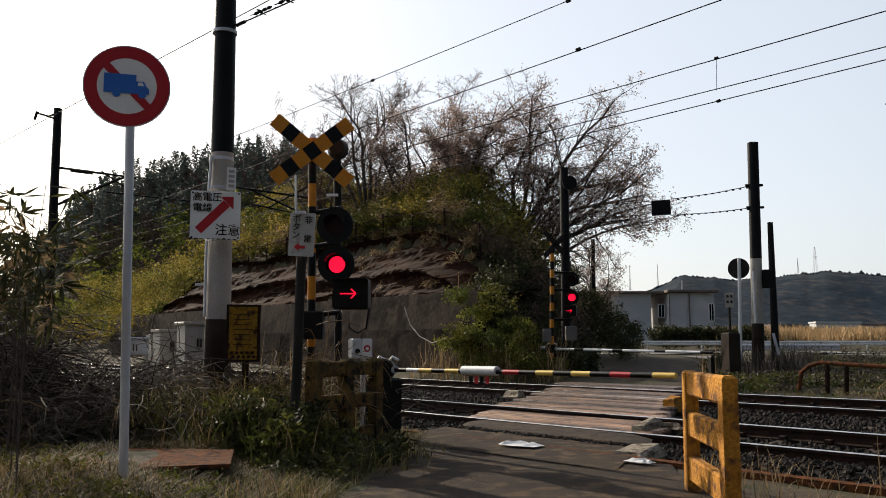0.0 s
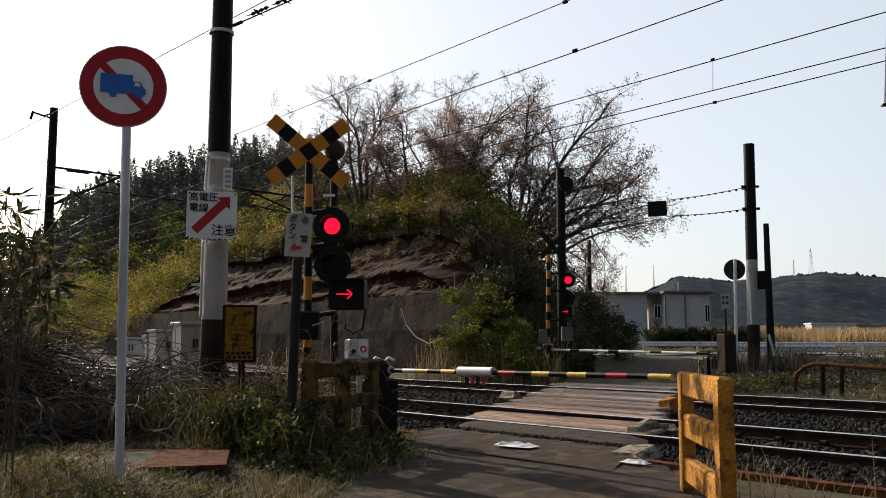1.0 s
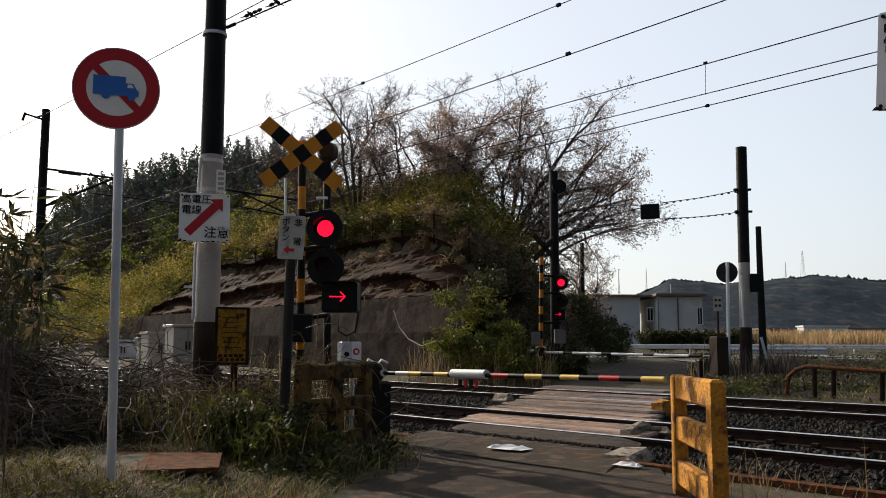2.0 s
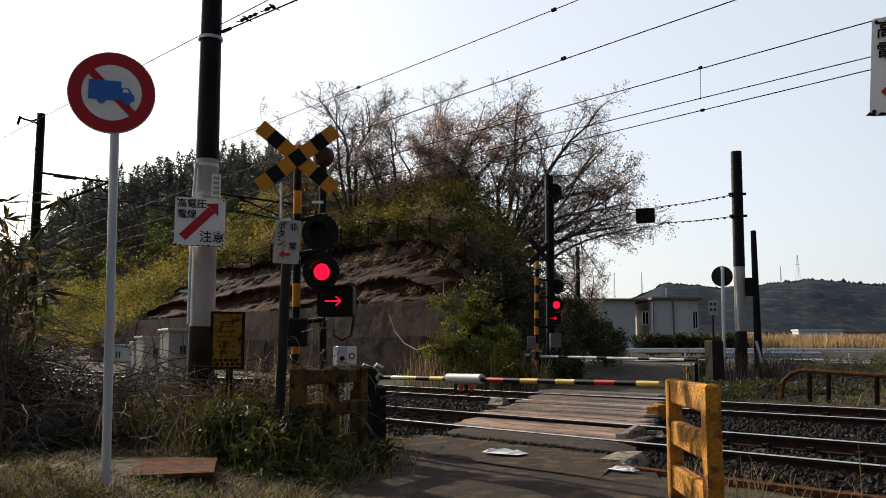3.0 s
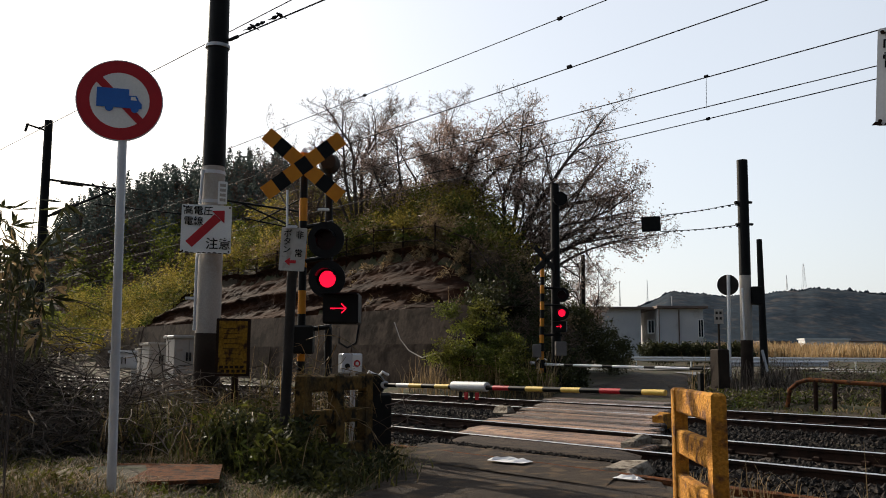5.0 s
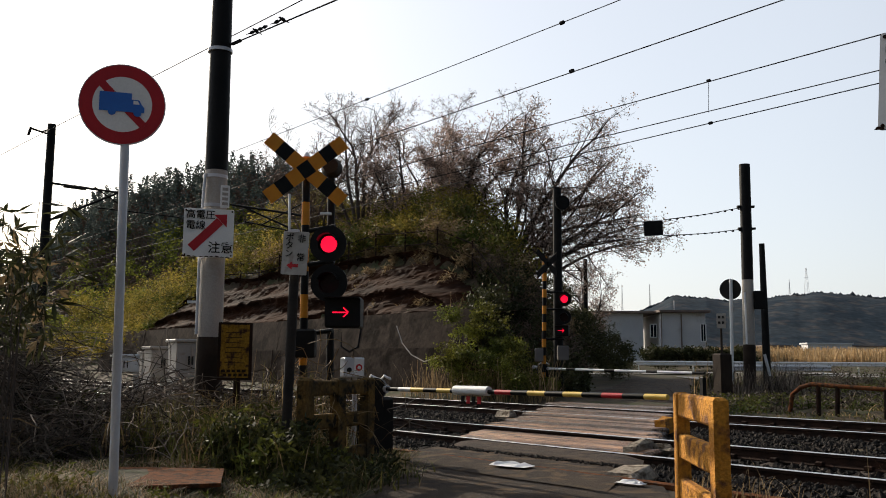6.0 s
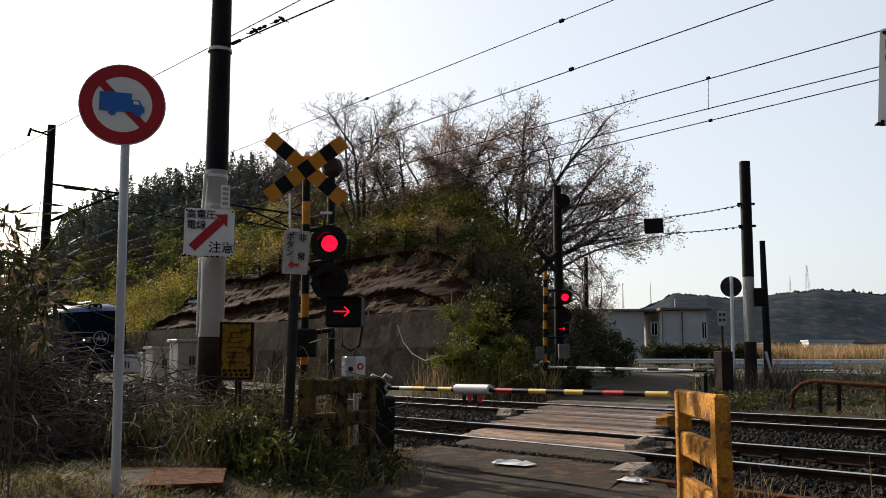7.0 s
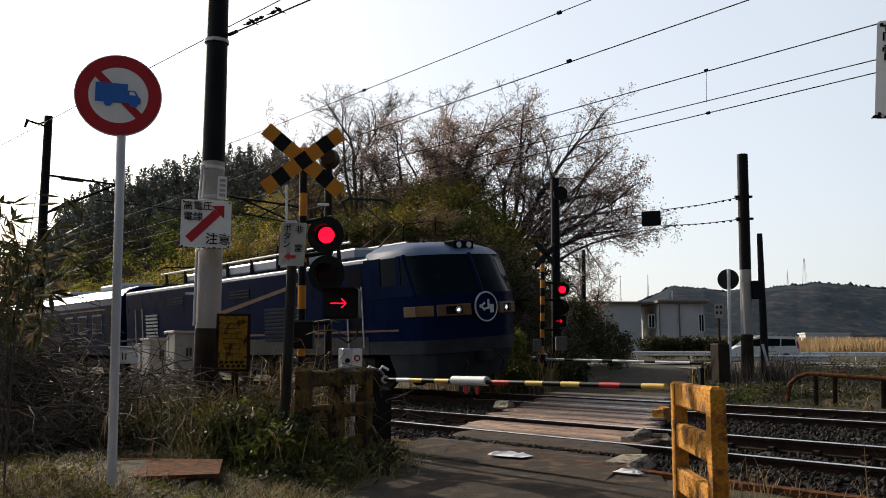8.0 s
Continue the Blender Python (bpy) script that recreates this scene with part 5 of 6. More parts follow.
# ---- apartment house ----
hs = thing("apartment_house", pose(16.5, 90, 0.9), "two-storey pale concrete house with a flat brown roof", "house")
W1, W2 = 6.3, 4.3
Shape().box((-0.6 + W1 / 2 - 3, 4, 2.75), (W1 + 3, 8, 5.5)).ob("wall", "house_wall", hs)
Shape().box((W1 + W2 / 2 - 0.6, 3.3, 2.75), (W2, 9.4, 5.5)).ob("wall", "house_wall", hs)
Shape().box((W1 / 2 - 2.2, 3.9, 5.62), (W1 + 3.9, 9.0, 0.24), bev=0.03).ob("roof", "roof_brown", hs)
Shape().box((W1 + W2 / 2 - 0.6, 3.2, 5.66), (W2 + 0.7, 10.4, 0.26), bev=0.03).ob("roof", "roof_brown", hs)
for x, z, w_, h_, yf in ((5.2, 3.8, 0.62, 1.3, 0.0), (5.2, 1.2, 0.62, 1.3, 0.0), (-0.4, 3.9, 1.5, 1.2, 0.0), (-0.4, 1.3, 1.5, 1.2, 0.0), (-2.6, 3.9, 1.5, 1.2, 0.0), (9.75, 3.6, 0.5, 1.7, -1.4), (9.75, 1.1, 0.5, 1.5, -1.4)):
    wn_ = Shape()
    for cx, cz, a2, b2 in ((x - w_ / 2, z, 0.08, h_), (x + w_ / 2, z, 0.08, h_), (x, z - h_ / 2, w_, 0.08), (x, z + h_ / 2, w_, 0.08), (x, z, 0.05, h_)):
        wn_.box((cx, yf - 0.03, cz), (a2, 0.12, b2))
    wf = wn_.ob("window", "white", hs)
    Shape().box((x, yf - 0.01, z), (w_, 0.05, h_)).ob("pane", "glass", wf)
Shape().tube([(7.6, -1.5, 0), (7.6, -1.5, 5.4)], 0.07, 8).ob("drainpipe", "roof_brown", hs)
Shape().tube([(5.65, -1.48, 0), (5.65, -1.48, 5.5)], 0.05, 8).ob("drainpipe", "roof_brown", hs)
Shape().tube([(7.6, 1, 5.7), (7.6, 1, 6.9)], 0.05, 6).ob("aerial", "galv", hs)

# ---- cherry and other bare trees ----
def bare_tree(name, base, limbs, r0, label, seed, blossom=3000, depth=3, kids=10, spread=0.95):
    rn = random.Random(seed)
    t_ = thing(name, pose(0, 0, 0), label, "tree")
    bark, twig, blo = Shape(), Shape(), Shape()
    base = Vector((base[0], base[1], ground_z(base[0], base[1]) - 0.15))
    tips = []
    def grow_limb(a, d_, l, r_, lev):
        pts, rad = [a], [r_]
        steps = 5 if lev < 2 else 3
        q = a.copy()
        dd = d_.copy()
        for k in range(steps):
            dd = (dd + Vector((rn.gauss(0, .16), rn.gauss(0, .16), rn.gauss(0.0, .14)))).normalized()
            q = q + dd * l / steps
            pts.append(q.copy())
            rad.append(r_ * (1 - 0.75 * (k + 1) / steps))
        (bark if lev < 2 else twig).tube(pts, rad, 6 if lev < 1 else 5 if lev < 2 else 3, caps=False)
        if lev >= depth:
            tips.append(pts[-1])
            tips.append(pts[-2])
            return
        n_ = kids - lev
        for i in range(n_):
            f_ = 0.2 + 0.8 * (i + rn.random()) / n_
            j = min(steps - 1, int(f_ * steps))
            c = pts[j].lerp(pts[j + 1], f_ * steps - j if f_ < 1 else 1)
            ax = Vector((rn.gauss(0, 1), rn.gauss(0, 1), rn.gauss(0.15, .8))).normalized()
            nd_ = (dd * 0.75 + ax * spread).normalized()
            grow_limb(c, nd_, l * rn.uniform(.32, .52) * (1.1 - 0.3 * f_), max(0.0065, rad[j] * 0.5), lev + 1)
    for tg, rr_ in limbs:
        tg = Vector(tg)
        mid = base.lerp(tg, 0.4) + Vector((0, 0, (tg - base).length * rn.uniform(-.08, .12)))
        tr_ = [base, base.lerp(mid, 0.5) + Vector((rn.uniform(-.1, .1), rn.uniform(-.1, .1), 0.05)), mid]
        bark.tube(tr_, [rr_ * 1.25, rr_ * 1.1, rr_], 7, caps=False)
        grow_limb(mid, (tg - mid).normalized(), (tg - mid).length, rr_, 0)
        for i in range(4):
            c = tr_[1].lerp(mid, rn.random())
            ax = Vector((rn.gauss(0, 1), rn.gauss(0, 1), rn.gauss(0.3, .7))).normalized()
            grow_limb(c, ((tg - base).normalized() * .6 + ax).normalized(), (tg - base).length * rn.uniform(.25, .4), rr_ * .5, 1)
    for _ in range(blossom):
        c = rn.choice(tips) + Vector((rn.gauss(0, .1), rn.gauss(0, .1), rn.gauss(0, .1)))
        leaf(blo, c, 0.085, 0.07, rn)
    bark.smooth = True
    bark.ob("trunk", "bark", t_, "dark trunk and limbs")
    tagged(twig.ob("crown", "twig", t_, "fine bare twigs"), kind="stuff")
    if blossom:
        tagged(blo.ob("blossom", "blossom", t_, "faded brownish pink blossom and buds"), kind="stuff")
    return t_
bare_tree("cherry_tree", (3.0, 38.0, 5.6), [((8.57, 37.0, 7.41), .1), ((7.73, 36.5, 6.16), .08), ((8.45, 38.5, 8.78), .08), ((6.72, 38.0, 12.14), .1), ((4.64, 39.0, 12.05), .09), ((7.7, 39.5, 10.51), .08), ((5.33, 37.0, 9.68), .07), ((2.98, 38.5, 12.03), .08), ((7.3, 39.0, 7.62), .06), ((5.45, 38.0, 8.68), .06), ((4.2, 37.5, 9.43), .06), ((7.64, 38.0, 9.42), .06), ((8.9, 37.0, 8.1), .08), ((8.75, 37.5, 6.9), .07), ((8.3, 38.0, 9.9), .07)], .2, "wide-spreading cherry tree with faded blossom on the mound", 71, 12000)
bare_tree("cherry_tree", (0.9, 39.0, 7.0), [((2.4, 39.0, 12.43), .09), ((3.72, 40.0, 10.76), .08), ((0.39, 38.5, 11.65), .08), ((1.6, 38.0, 10.4), .07), ((4.24, 38.0, 8.68), .06), ((-0.58, 38.0, 10.15), .06)], .18, "cherry tree with faded brownish blossom on the mound", 72, 11000)
bare_tree("cherry_tree", (-1.6, 40.0, 7.6), [((-1.13, 40.0, 11.8), .08), ((-2.14, 40.0, 10.63), .07), ((0.16, 41.0, 11.93), .08), ((0.89, 39.0, 9.89), .06), ((-2.83, 39.0, 10.14), .06)], .16, "cherry tree with sparse brown blossom on the mound", 73, 9000)
bare_tree("bare_tree", (-3.4, 41.0, 7.8), [((-4.18, 41.0, 13.41), .08), ((-3.34, 42.0, 13.57), .08), ((-5.09, 41.0, 12.61), .07), ((-2.21, 41.0, 12.87), .06), ((-5.71, 40.0, 10.89), .06)], .15, "tall bare tree with grey-brown twigs", 74, 500)
bare_tree("bare_tree", (-5.6, 43.0, 7.8), [((-6.7, 43.0, 12.32), .07), ((-7.52, 43.0, 11.76), .06), ((-6.02, 44.0, 13.01), .07), ((-9.44, 45.0, 12.11), .05), ((-5.05, 43.0, 11.62), .06)], .13, "small bare tree at the edge of the mound", 75, 300)
bare_tree("bare_tree", (-0.4, 44.0, 8.0), [((-0.39, 44.0, 13.59), .05), ((1.58, 44.0, 14.02), .05), ((-1.8, 44.0, 13.44), .05), ((4.12, 44.0, 13.88), .05)], .12, "bare tree behind the cherries", 76, 800)
bare_tree("bare_tree", (8.2, 50.0, 1.0), [((8.05, 50.0, 6.59), .07), ((9.14, 50.0, 6.11), .06), ((7.56, 51.0, 6.37), .05), ((8.95, 50.0, 4.7), .05)], .12, "small half-leafed tree beside the lane", 77, 2500)

# ---- overhead line ----
def wire(name, A_, B_, label, r_=0.010, clamps=()):
    """A straight wire through the two places, drawn out along the line both ways."""
    w_ = thing(name, pose(0, 0, 0), label, "wire", "overhead wires")
    A_, B_ = Vector(A_), Vector(B_)
    d_ = (B_ - A_).normalized()
    Shape().tube([A_ - d_ * 150, A_ - d_ * 40, A_, B_, B_ + d_ * 25], r_, 5).ob("wire", "cable", w_)
    for c in clamps:
        q = Vector(c)
        Shape().tube([q - d_ * 0.03, q + d_ * 0.03], 0.03, 8).ob("clamp", "cable", w_)
    return w_
wire("messenger_wire", (-1.31, 16.42, 6.09), (1.8, 12.52, 6.09), "thin steel messenger wire over the near track", 0.007, ((-1.31, 16.42, 6.09), (1.8, 12.52, 6.09)))
wire("contact_wire", (-0.64, 15.58, 5.27), (3.37, 10.54, 5.32), "contact wire over the near track", 0.008, ((1.91, 12.38, 5.32),))
wire("messenger_wire", (3.27, 18.38, 6.42), (6.97, 13.73, 6.4), "thin steel messenger wire over the far track", 0.011, ((5.03, 16.16, 6.43),))
wire("contact_wire", (3.24, 18.41, 5.87), (6.95, 13.76, 5.83), "contact wire over the far track", 0.010)
wire("contact_wire", (3.53, 18.06, 5.62), (6.94, 13.76, 5.62), "second contact wire over the far track", 0.010, ((5.04, 16.15, 5.62),))
wire("feeder_wire", (-5.1, 16.05, 6.43), (-2.55, 12.84, 6.23), "thin feeder wire along the track", 0.008)
for A_, B_ in (((5.03, 16.16, 6.43), (5.02, 16.18, 5.83)),):
    dr = Shape().tube([A_, B_], 0.005, 5).ob("dropper", "cable")
    tagged(dr, "thin dropper between messenger and contact wire", "wire", "droppers")
bw = thing("bird_wire", pose(0, 0, 0), "cable running from the pole towards the viewer", "wire", "overhead wires")
B0, B1 = Vector((-2.59, 11.0, 5.17)), Vector((-0.41, 7.5, 4.52))
Shape().tube([B0, B1], 0.009, 5).ob("cable", "cable", bw)
Shape().tube([B0 + (B1 - B0) * 0.0, B0 + (B1 - B0) * 0.07], 0.022, 8).ob("insulator", "cable", bw)
bird0 = None
for k, f_ in enumerate((0.17, 0.2, 0.235, 0.36, 0.4, 0.27)):
    q = B0.lerp(B1, f_) + Vector((0, 0, 0.045))
    m = pose(q.x, q.y, q.z - 0.012, 0, 0, (20, 200, 35, 10, 190, 60)[k]) @ Matrix.Scale(0.62, 4) if bird0 is None else pose(q.x, q.y, q.z - 0.012, 0, 0, (20, 200, 35, 10, 190, 60)[k])
    if bird0 is None:
        bird0 = thing("bird", m, "small dark bird perched on the cable", "bird", "birds on the cable")
        Shape().tube([(-0.05, 0, -0.02), (-0.02, 0, 0.0), (0.02, 0, 0.025), (0.05, 0, 0.03)], [0.012, 0.034, 0.032, 0.012], 10).ob("body", "black", bird0)
        Shape().tube([(0.04, 0, 0.035), (0.055, 0, 0.045), (0.075, 0, 0.042)], [0.018, 0.02, 0.003], 8).ob("head", "black", bird0)
        Shape().tube([(-0.04, 0, -0.015), (-0.12, 0, -0.045)], [0.012, 0.008], 6).ob("tail", "black", bird0)
    else:
        copy_thing(bird0, m)
cm = thing("catenary_mast", pose(0, 0, 0), "dark catenary mast with bracket arm and cantilever", "catenary mast")
a, b_ = (-11.65, 27.0, 3.41), (-11.76, 27.0, 8.38)
Shape().tube([(a[0] - 0.1, a[1], 0), b_], [0.15, 0.12], 14).ob("mast", "pole_black", cm)
for A_, B_, r_ in (((-11.74, 27.0, 8.04), (-12.16, 26.5, 8.12), .03), ((-12.16, 26.5, 8.16), (-12.23, 26.5, 7.91), .04), ((-11.75, 27.0, 8.25), (-12.04, 27.0, 8.15), .025), ((-11.64, 27.0, 6.55), (-9.83, 28.5, 6.52), .035), ((-11.62, 27.0, 5.43), (-10.1, 28.5, 6.58), .04), ((-10.66, 27.8, 6.6), (-9.85, 28.5, 6.01), .025), ((-10.62, 28.0, 5.98), (-6.9, 30.0, 5.84), .022)):
    Shape().tube([A_, B_], r_, 8).ob("bracket", "pole_black", cm)
for A_, B_ in (((-11.38, 27.2, 6.52), (-10.8, 27.5, 6.49)), ((-11.51, 27.1, 5.51), (-11.03, 27.5, 5.86))):
    Shape().tube([A_, B_], 0.06, 8).ob("insulator", "under", cm)
cm2 = thing("catenary_bracket", pose(0, 0, 0), "dark cantilever bracket of the next mast", "catenary mast")
for A_, B_, r_ in (((-5.72, 24.0, 5.44), (-3.63, 24.0, 5.13), .03), ((-5.23, 24.0, 5.37), (-3.85, 24.0, 4.75), .025), ((-4.69, 24.0, 4.86), (-3.63, 24.0, 5.44), .02), ((-5.14, 24.0, 4.95), (-3.39, 24.0, 4.6), .02)):
    Shape().tube([A_, B_], r_, 8).ob("bracket", "pole_black", cm2)
q = (-5.87, 24.0, 5.44)
Shape().tube([(q[0], q[1], 0), (q[0], q[1], q[2] + 1.2)], 0.12, 12).ob("mast", "pole_black", cm2)

# ---- lineside cabinets ----
def cabinet(name, q, w_, d_, h, mat, label, turn):
    c_ = thing(name, pose(q[0], q[1], q[2], 0, 0, turn), label, "cabinet", "lineside cabinets")
    Shape().box((0, 0, h / 2), (w_, d_, h), bev=0.015).ob("body", mat, c_)
    Shape().box((0, 0, h + 0.02), (w_ + 0.08, d_ + 0.08, 0.05), bev=0.01).ob("lid", mat, c_)
    for x in (-w_ / 4, w_ / 4):
        dr = Shape().box((x, -d_ / 2 - 0.008, h / 2), (w_ / 2 - 0.03, 0.016, h - 0.08), bev=0.005).ob("door", mat, c_)
        Shape().box((x * 0.25, -d_ / 2 - 0.03, h / 2), (0.02, 0.03, 0.14)).ob("handle", "under", dr)
    for x in (-w_ / 2 + 0.05, w_ / 2 - 0.05):
        Shape().box((x, 0, -0.3), (0.1, d_, 0.6)).ob("leg", "concrete", c_)
    return c_
cabinet("relay_cabinet", (-4.1, 15.0, 0.91), 0.46, 0.4, 0.6, "cabinet", "beige lineside relay cabinet with weathered doors", 35)
cabinet("relay_cabinet", (-4.84, 16.0, 0.91), 0.4, 0.4, 0.5, "pole", "grey lineside cabinet half hidden by stalks", 35)
cabinet("relay_cabinet", (-5.4, 17.0, 1.0), 0.16, 0.16, 0.33, "pole", "slim grey lineside box", 35)
cabinet("relay_cabinet", (-6.1, 18.0, 0.99), 0.5, 0.4, 0.3, "galv", "low blue-grey lineside box with a pale lid", 20)

vine = Shape().tube([(-1.28, 30.04, 2.44), (-1.07, 29.62, 1.87), (-0.76, 29.07, 1.49), (-0.34, 28.54, 1.27), (0.14, 27.94, 1.43)], 0.018, 6).ob("vine", "pole")
tagged(vine, "pale bare vine hanging on the retaining wall", "vine")

# ---- near plants ----
rn = random.Random(91)
def in_lane(x, y):
    return ROAD_L(y) - 0.1 < x < ROAD_R(y) + 0.1
gs, gd = Shape(), Shape()
n_ = 0
while n_ < 30000:
    y = rn.uniform(4.2, 13)
    x = rn.uniform(-0.52 * y - 0.4, -0.2)
    if in_lane(x, y) or x * NX + y * NY > 7.2 or (-2.75 < x < -1.8 and 7.1 < y < 8.2):
        continue
    n_ += 1
    z = ground_z(x, y)
    tall = 0.5 + 0.9 * max(0.0, nz(x, y, 0.8, 12))
    (blades(gs, (x, y, z - 0.02), rn.uniform(0.08, 0.3) * tall, rn.uniform(0.03, 0.25), rn.uniform(0.004, 0.009), rn) if rn.random() < 0.36 + 0.4 * nz(x, y, 0.7, 3) else blades(gd, (x, y, z - 0.02), rn.uniform(0.08, 0.28) * tall, rn.uniform(0.05, 0.3), rn.uniform(0.003, 0.007), rn))
# taller weeds around the signal posts and the fence
for cx, cy, n2, h in ((-1.95, 9.4, 800, 0.55), (-1.6, 8.9, 600, 0.5), (-2.5, 10.4, 500, 0.6), (-1.55, 10.6, 350, 1.0), (-0.6, 9.9, 220, 0.22), (-3.0, 9.5, 500, 0.5), (-1.1, 8.7, 300, 0.3), (-0.9, 9.2, 250, 0.25)):
    for _ in range(n2):
        x, y = cx + rn.gauss(0, .28), cy + rn.gauss(0, .35)
        blades(gs if rn.random() < 0.75 else gd, (x, y, ground_z(x, y)), h * rn.uniform(0.3, 1.15), rn.uniform(0.05, 0.35), rn.uniform(0.005, 0.012), rn, 3)
# sparse weeds at the lane's other edge
for _ in range(350):
    y = rn.uniform(4.6, 9.0)
    x = ROAD_R(y) + abs(rn.gauss(0, 0.5)) + 0.05
    blades(gd, (x, y, 0.0), rn.uniform(0.05, 0.25), rn.uniform(0.05, 0.2), 0.005, rn)
for _ in range(24):
    q = T(rn.uniform(-5.2, -1.5), rn.uniform(6.9, 8.2))
    blades(gd, (q.x, q.y, -0.05), rn.uniform(0.15, 0.75), rn.uniform(0.05, 0.35), 0.006, rn, 3)
tagged(gs.ob("grass", "grass"), "rough green grass on the verge", "grass", kind="stuff")
tagged(gd.ob("dry_grass", "dry"), "dead straw grass among the green", "grass", kind="stuff")

# low broad-leaved weeds
wd_, wdk = Shape(), Shape()
for _ in range(150):
    y = rn.uniform(5.0, 10.5)
    x = rn.uniform(-0.5 * y, -0.9)
    if in_lane(x, y) or (-2.9 < x < -1.6 and 6.8 < y < 8.5):
        continue
    clump(wd_, (x, y, ground_z(x, y) + 0.05), 0.14, 0.14, 0.07, 40, 0.055, 0.016, rn)
# over half of these clumps take the dark leaf, shade put into their colour
for cx, cy, h, k in ((-1.85, 9.2, 0.62, 80), (-1.6, 8.8, 0.55, 70), (-2.2, 9.7, 0.6, 50), (-1.15, 8.75, 0.3, 34), (-0.8, 9.4, 0.15, 16), (-1.2, 8.2, 0.16, 26)):
    for _ in range(k):
        clump(wd_ if rn.random() < 0.4 else wdk, (cx + rn.gauss(0, .2), cy + rn.gauss(0, .25), rn.uniform(0.05, h)), 0.16, 0.16, 0.14, 50, 0.085, 0.03, rn)
tagged(wd_.ob("weeds", "leaf"), "leafy green weeds around the posts", "weeds", kind="stuff")
tagged(wdk.ob("dark_weeds", "leaf_dark"), "weeds around the posts in darker leaf, shade in their colour", "weeds", kind="stuff")

# tangle of dead brush and vines
def tangle(name, n_, spots, label, seed, r_=0.006, l0=0.5, l1=1.4, mat="brush"):
    rn = random.Random(seed)
    s_ = Shape()
    for _ in range(n_):
        cx, cy, cz, rx, ry, rz_ = rn.choice(spots)
        q = Vector((cx + rn.gauss(0, .5) * rx, cy + rn.gauss(0, .5) * ry, max(0.02, cz + rn.gauss(0, .5) * rz_)))
        a = rn.uniform(0, 6.28)
        d_ = Vector((math.cos(a), math.sin(a), rn.gauss(0.1, .5))).normalized()
        l = rn.uniform(l0, l1)
        pts = [q]
        for k in range(4):
            d_ = (d_ + Vector((rn.gauss(0, .3), rn.gauss(0, .3), rn.gauss(-.22, .2)))).normalized()
            q = q + d_ * l / 4
            pts.append(q.copy())
        rr_ = r_ * rn.uniform(.5, 1.6)
        s_.tube(pts, [rr_, rr_, rr_, rr_ * .8, rr_ * .4], 3, caps=False)
    return tagged(s_.ob(name, mat), label, "dead brush", kind="stuff")
tangle("dead_brush", 10500, [(-4.75, 9.0, 0.7, 1.0, 1.2, 0.75), (-5.5, 9.6, 1.15, 1.1, 1.2, 0.9), (-3.9, 9.2, 0.32, 0.9, 1.0, 0.45), (-5.3, 10.2, 1.0, 1.0, 1.0, 0.7), (-3.2, 10.5, 0.35, 1.0, 1.2, 0.5)], "grey-brown tangle of dead vines and brush", 95, 0.0045, 0.3, 1.0)
tangle("dead_brush_low", 2000, [(-2.6, 11.4, 0.45, 1.5, 0.9, 0.5), (-3.4, 12.0, 0.45, 1.2, 0.9, 0.5), (-2.0, 12.2, 0.3, 1.0, .8, .4)], "brown dead stalks before the track", 96, 0.006, 0.4, 1.0)
tangle("dry_stalks", 700, [(-1.3, 10.3, 0.6, 0.5, 0.5, 0.7), (-1.9, 9.8, 0.4, 0.7, 0.6, 0.5), (-4.3, 7.6, 0.3, 1.0, 0.7, 0.4)], "pale dry stalks", 97, 0.004, 0.3, 0.8, "dry")
br = Shape()
for _ in range(420):
    cx, cy, cz, r_ = rn.choice(((-4.7, 9.4, 0.35, 0.8), (-5.6, 9.8, 0.5, 0.9), (-4.0, 9.8, 0.25, 0.6), (-5.2, 10.6, 0.6, 0.8)))
    clump(br, (cx + rn.gauss(0, .4) * r_, cy + rn.gauss(0, .4) * r_, max(0.05, cz + rn.gauss(0, .35) * r_)), 0.25, 0.25, 0.2, 26, 0.12, 0.03, rn)
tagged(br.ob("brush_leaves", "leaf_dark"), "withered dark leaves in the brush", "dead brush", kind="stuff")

# bamboo grass at the verge
bl, bly = Shape(), Shape()
bst = Shape()
for k in range(56):
    by = rn.uniform(5.6, 8.4)
    bx = -0.462 * by - abs(rn.gauss(0, 0.14)) if k < 13 else -0.6 * by - abs(rn.gauss(0, 0.9))
    h = rn.uniform(1.75, 2.3) if k < 13 else rn.uniform(1.5, 2.8)
    top_ = Vector((bx + rn.uniform(-.15, .3), by + rn.uniform(-.3, .3), h))
    pts = [Vector((bx, by, 0.0)), Vector((bx + 0.02, by, h * 0.6)), top_]
    bst.tube(pts, [0.005, 0.004, 0.002], 4, caps=False)
    for _ in range(15):
        f_ = rn.uniform(0.72, 1.0)
        c0 = pts[0].lerp(pts[1], f_ / .6) if f_ < .6 else pts[1].lerp(pts[2], (f_ - .6) / .4)
        c0 = c0 + Vector((rn.gauss(0, .16), rn.gauss(0, .16), rn.gauss(0, .06)))
        for _ in range(6):
            leaf(bl if k % 7 else bly, c0, rn.uniform(0.1, 0.2), rn.uniform(0.018, 0.034), rn, 0.5)
bb_ = thing("bamboo_grass", pose(0, 0, 0), "clump of bamboo grass with narrow drooping leaves", "bamboo")
bst.ob("stems", "bark", bb_)
tagged(bl.ob("foliage", "leaf_dark", bb_), kind="stuff")
tagged(bly.ob("dry_foliage", "dry", bb_), kind="stuff")

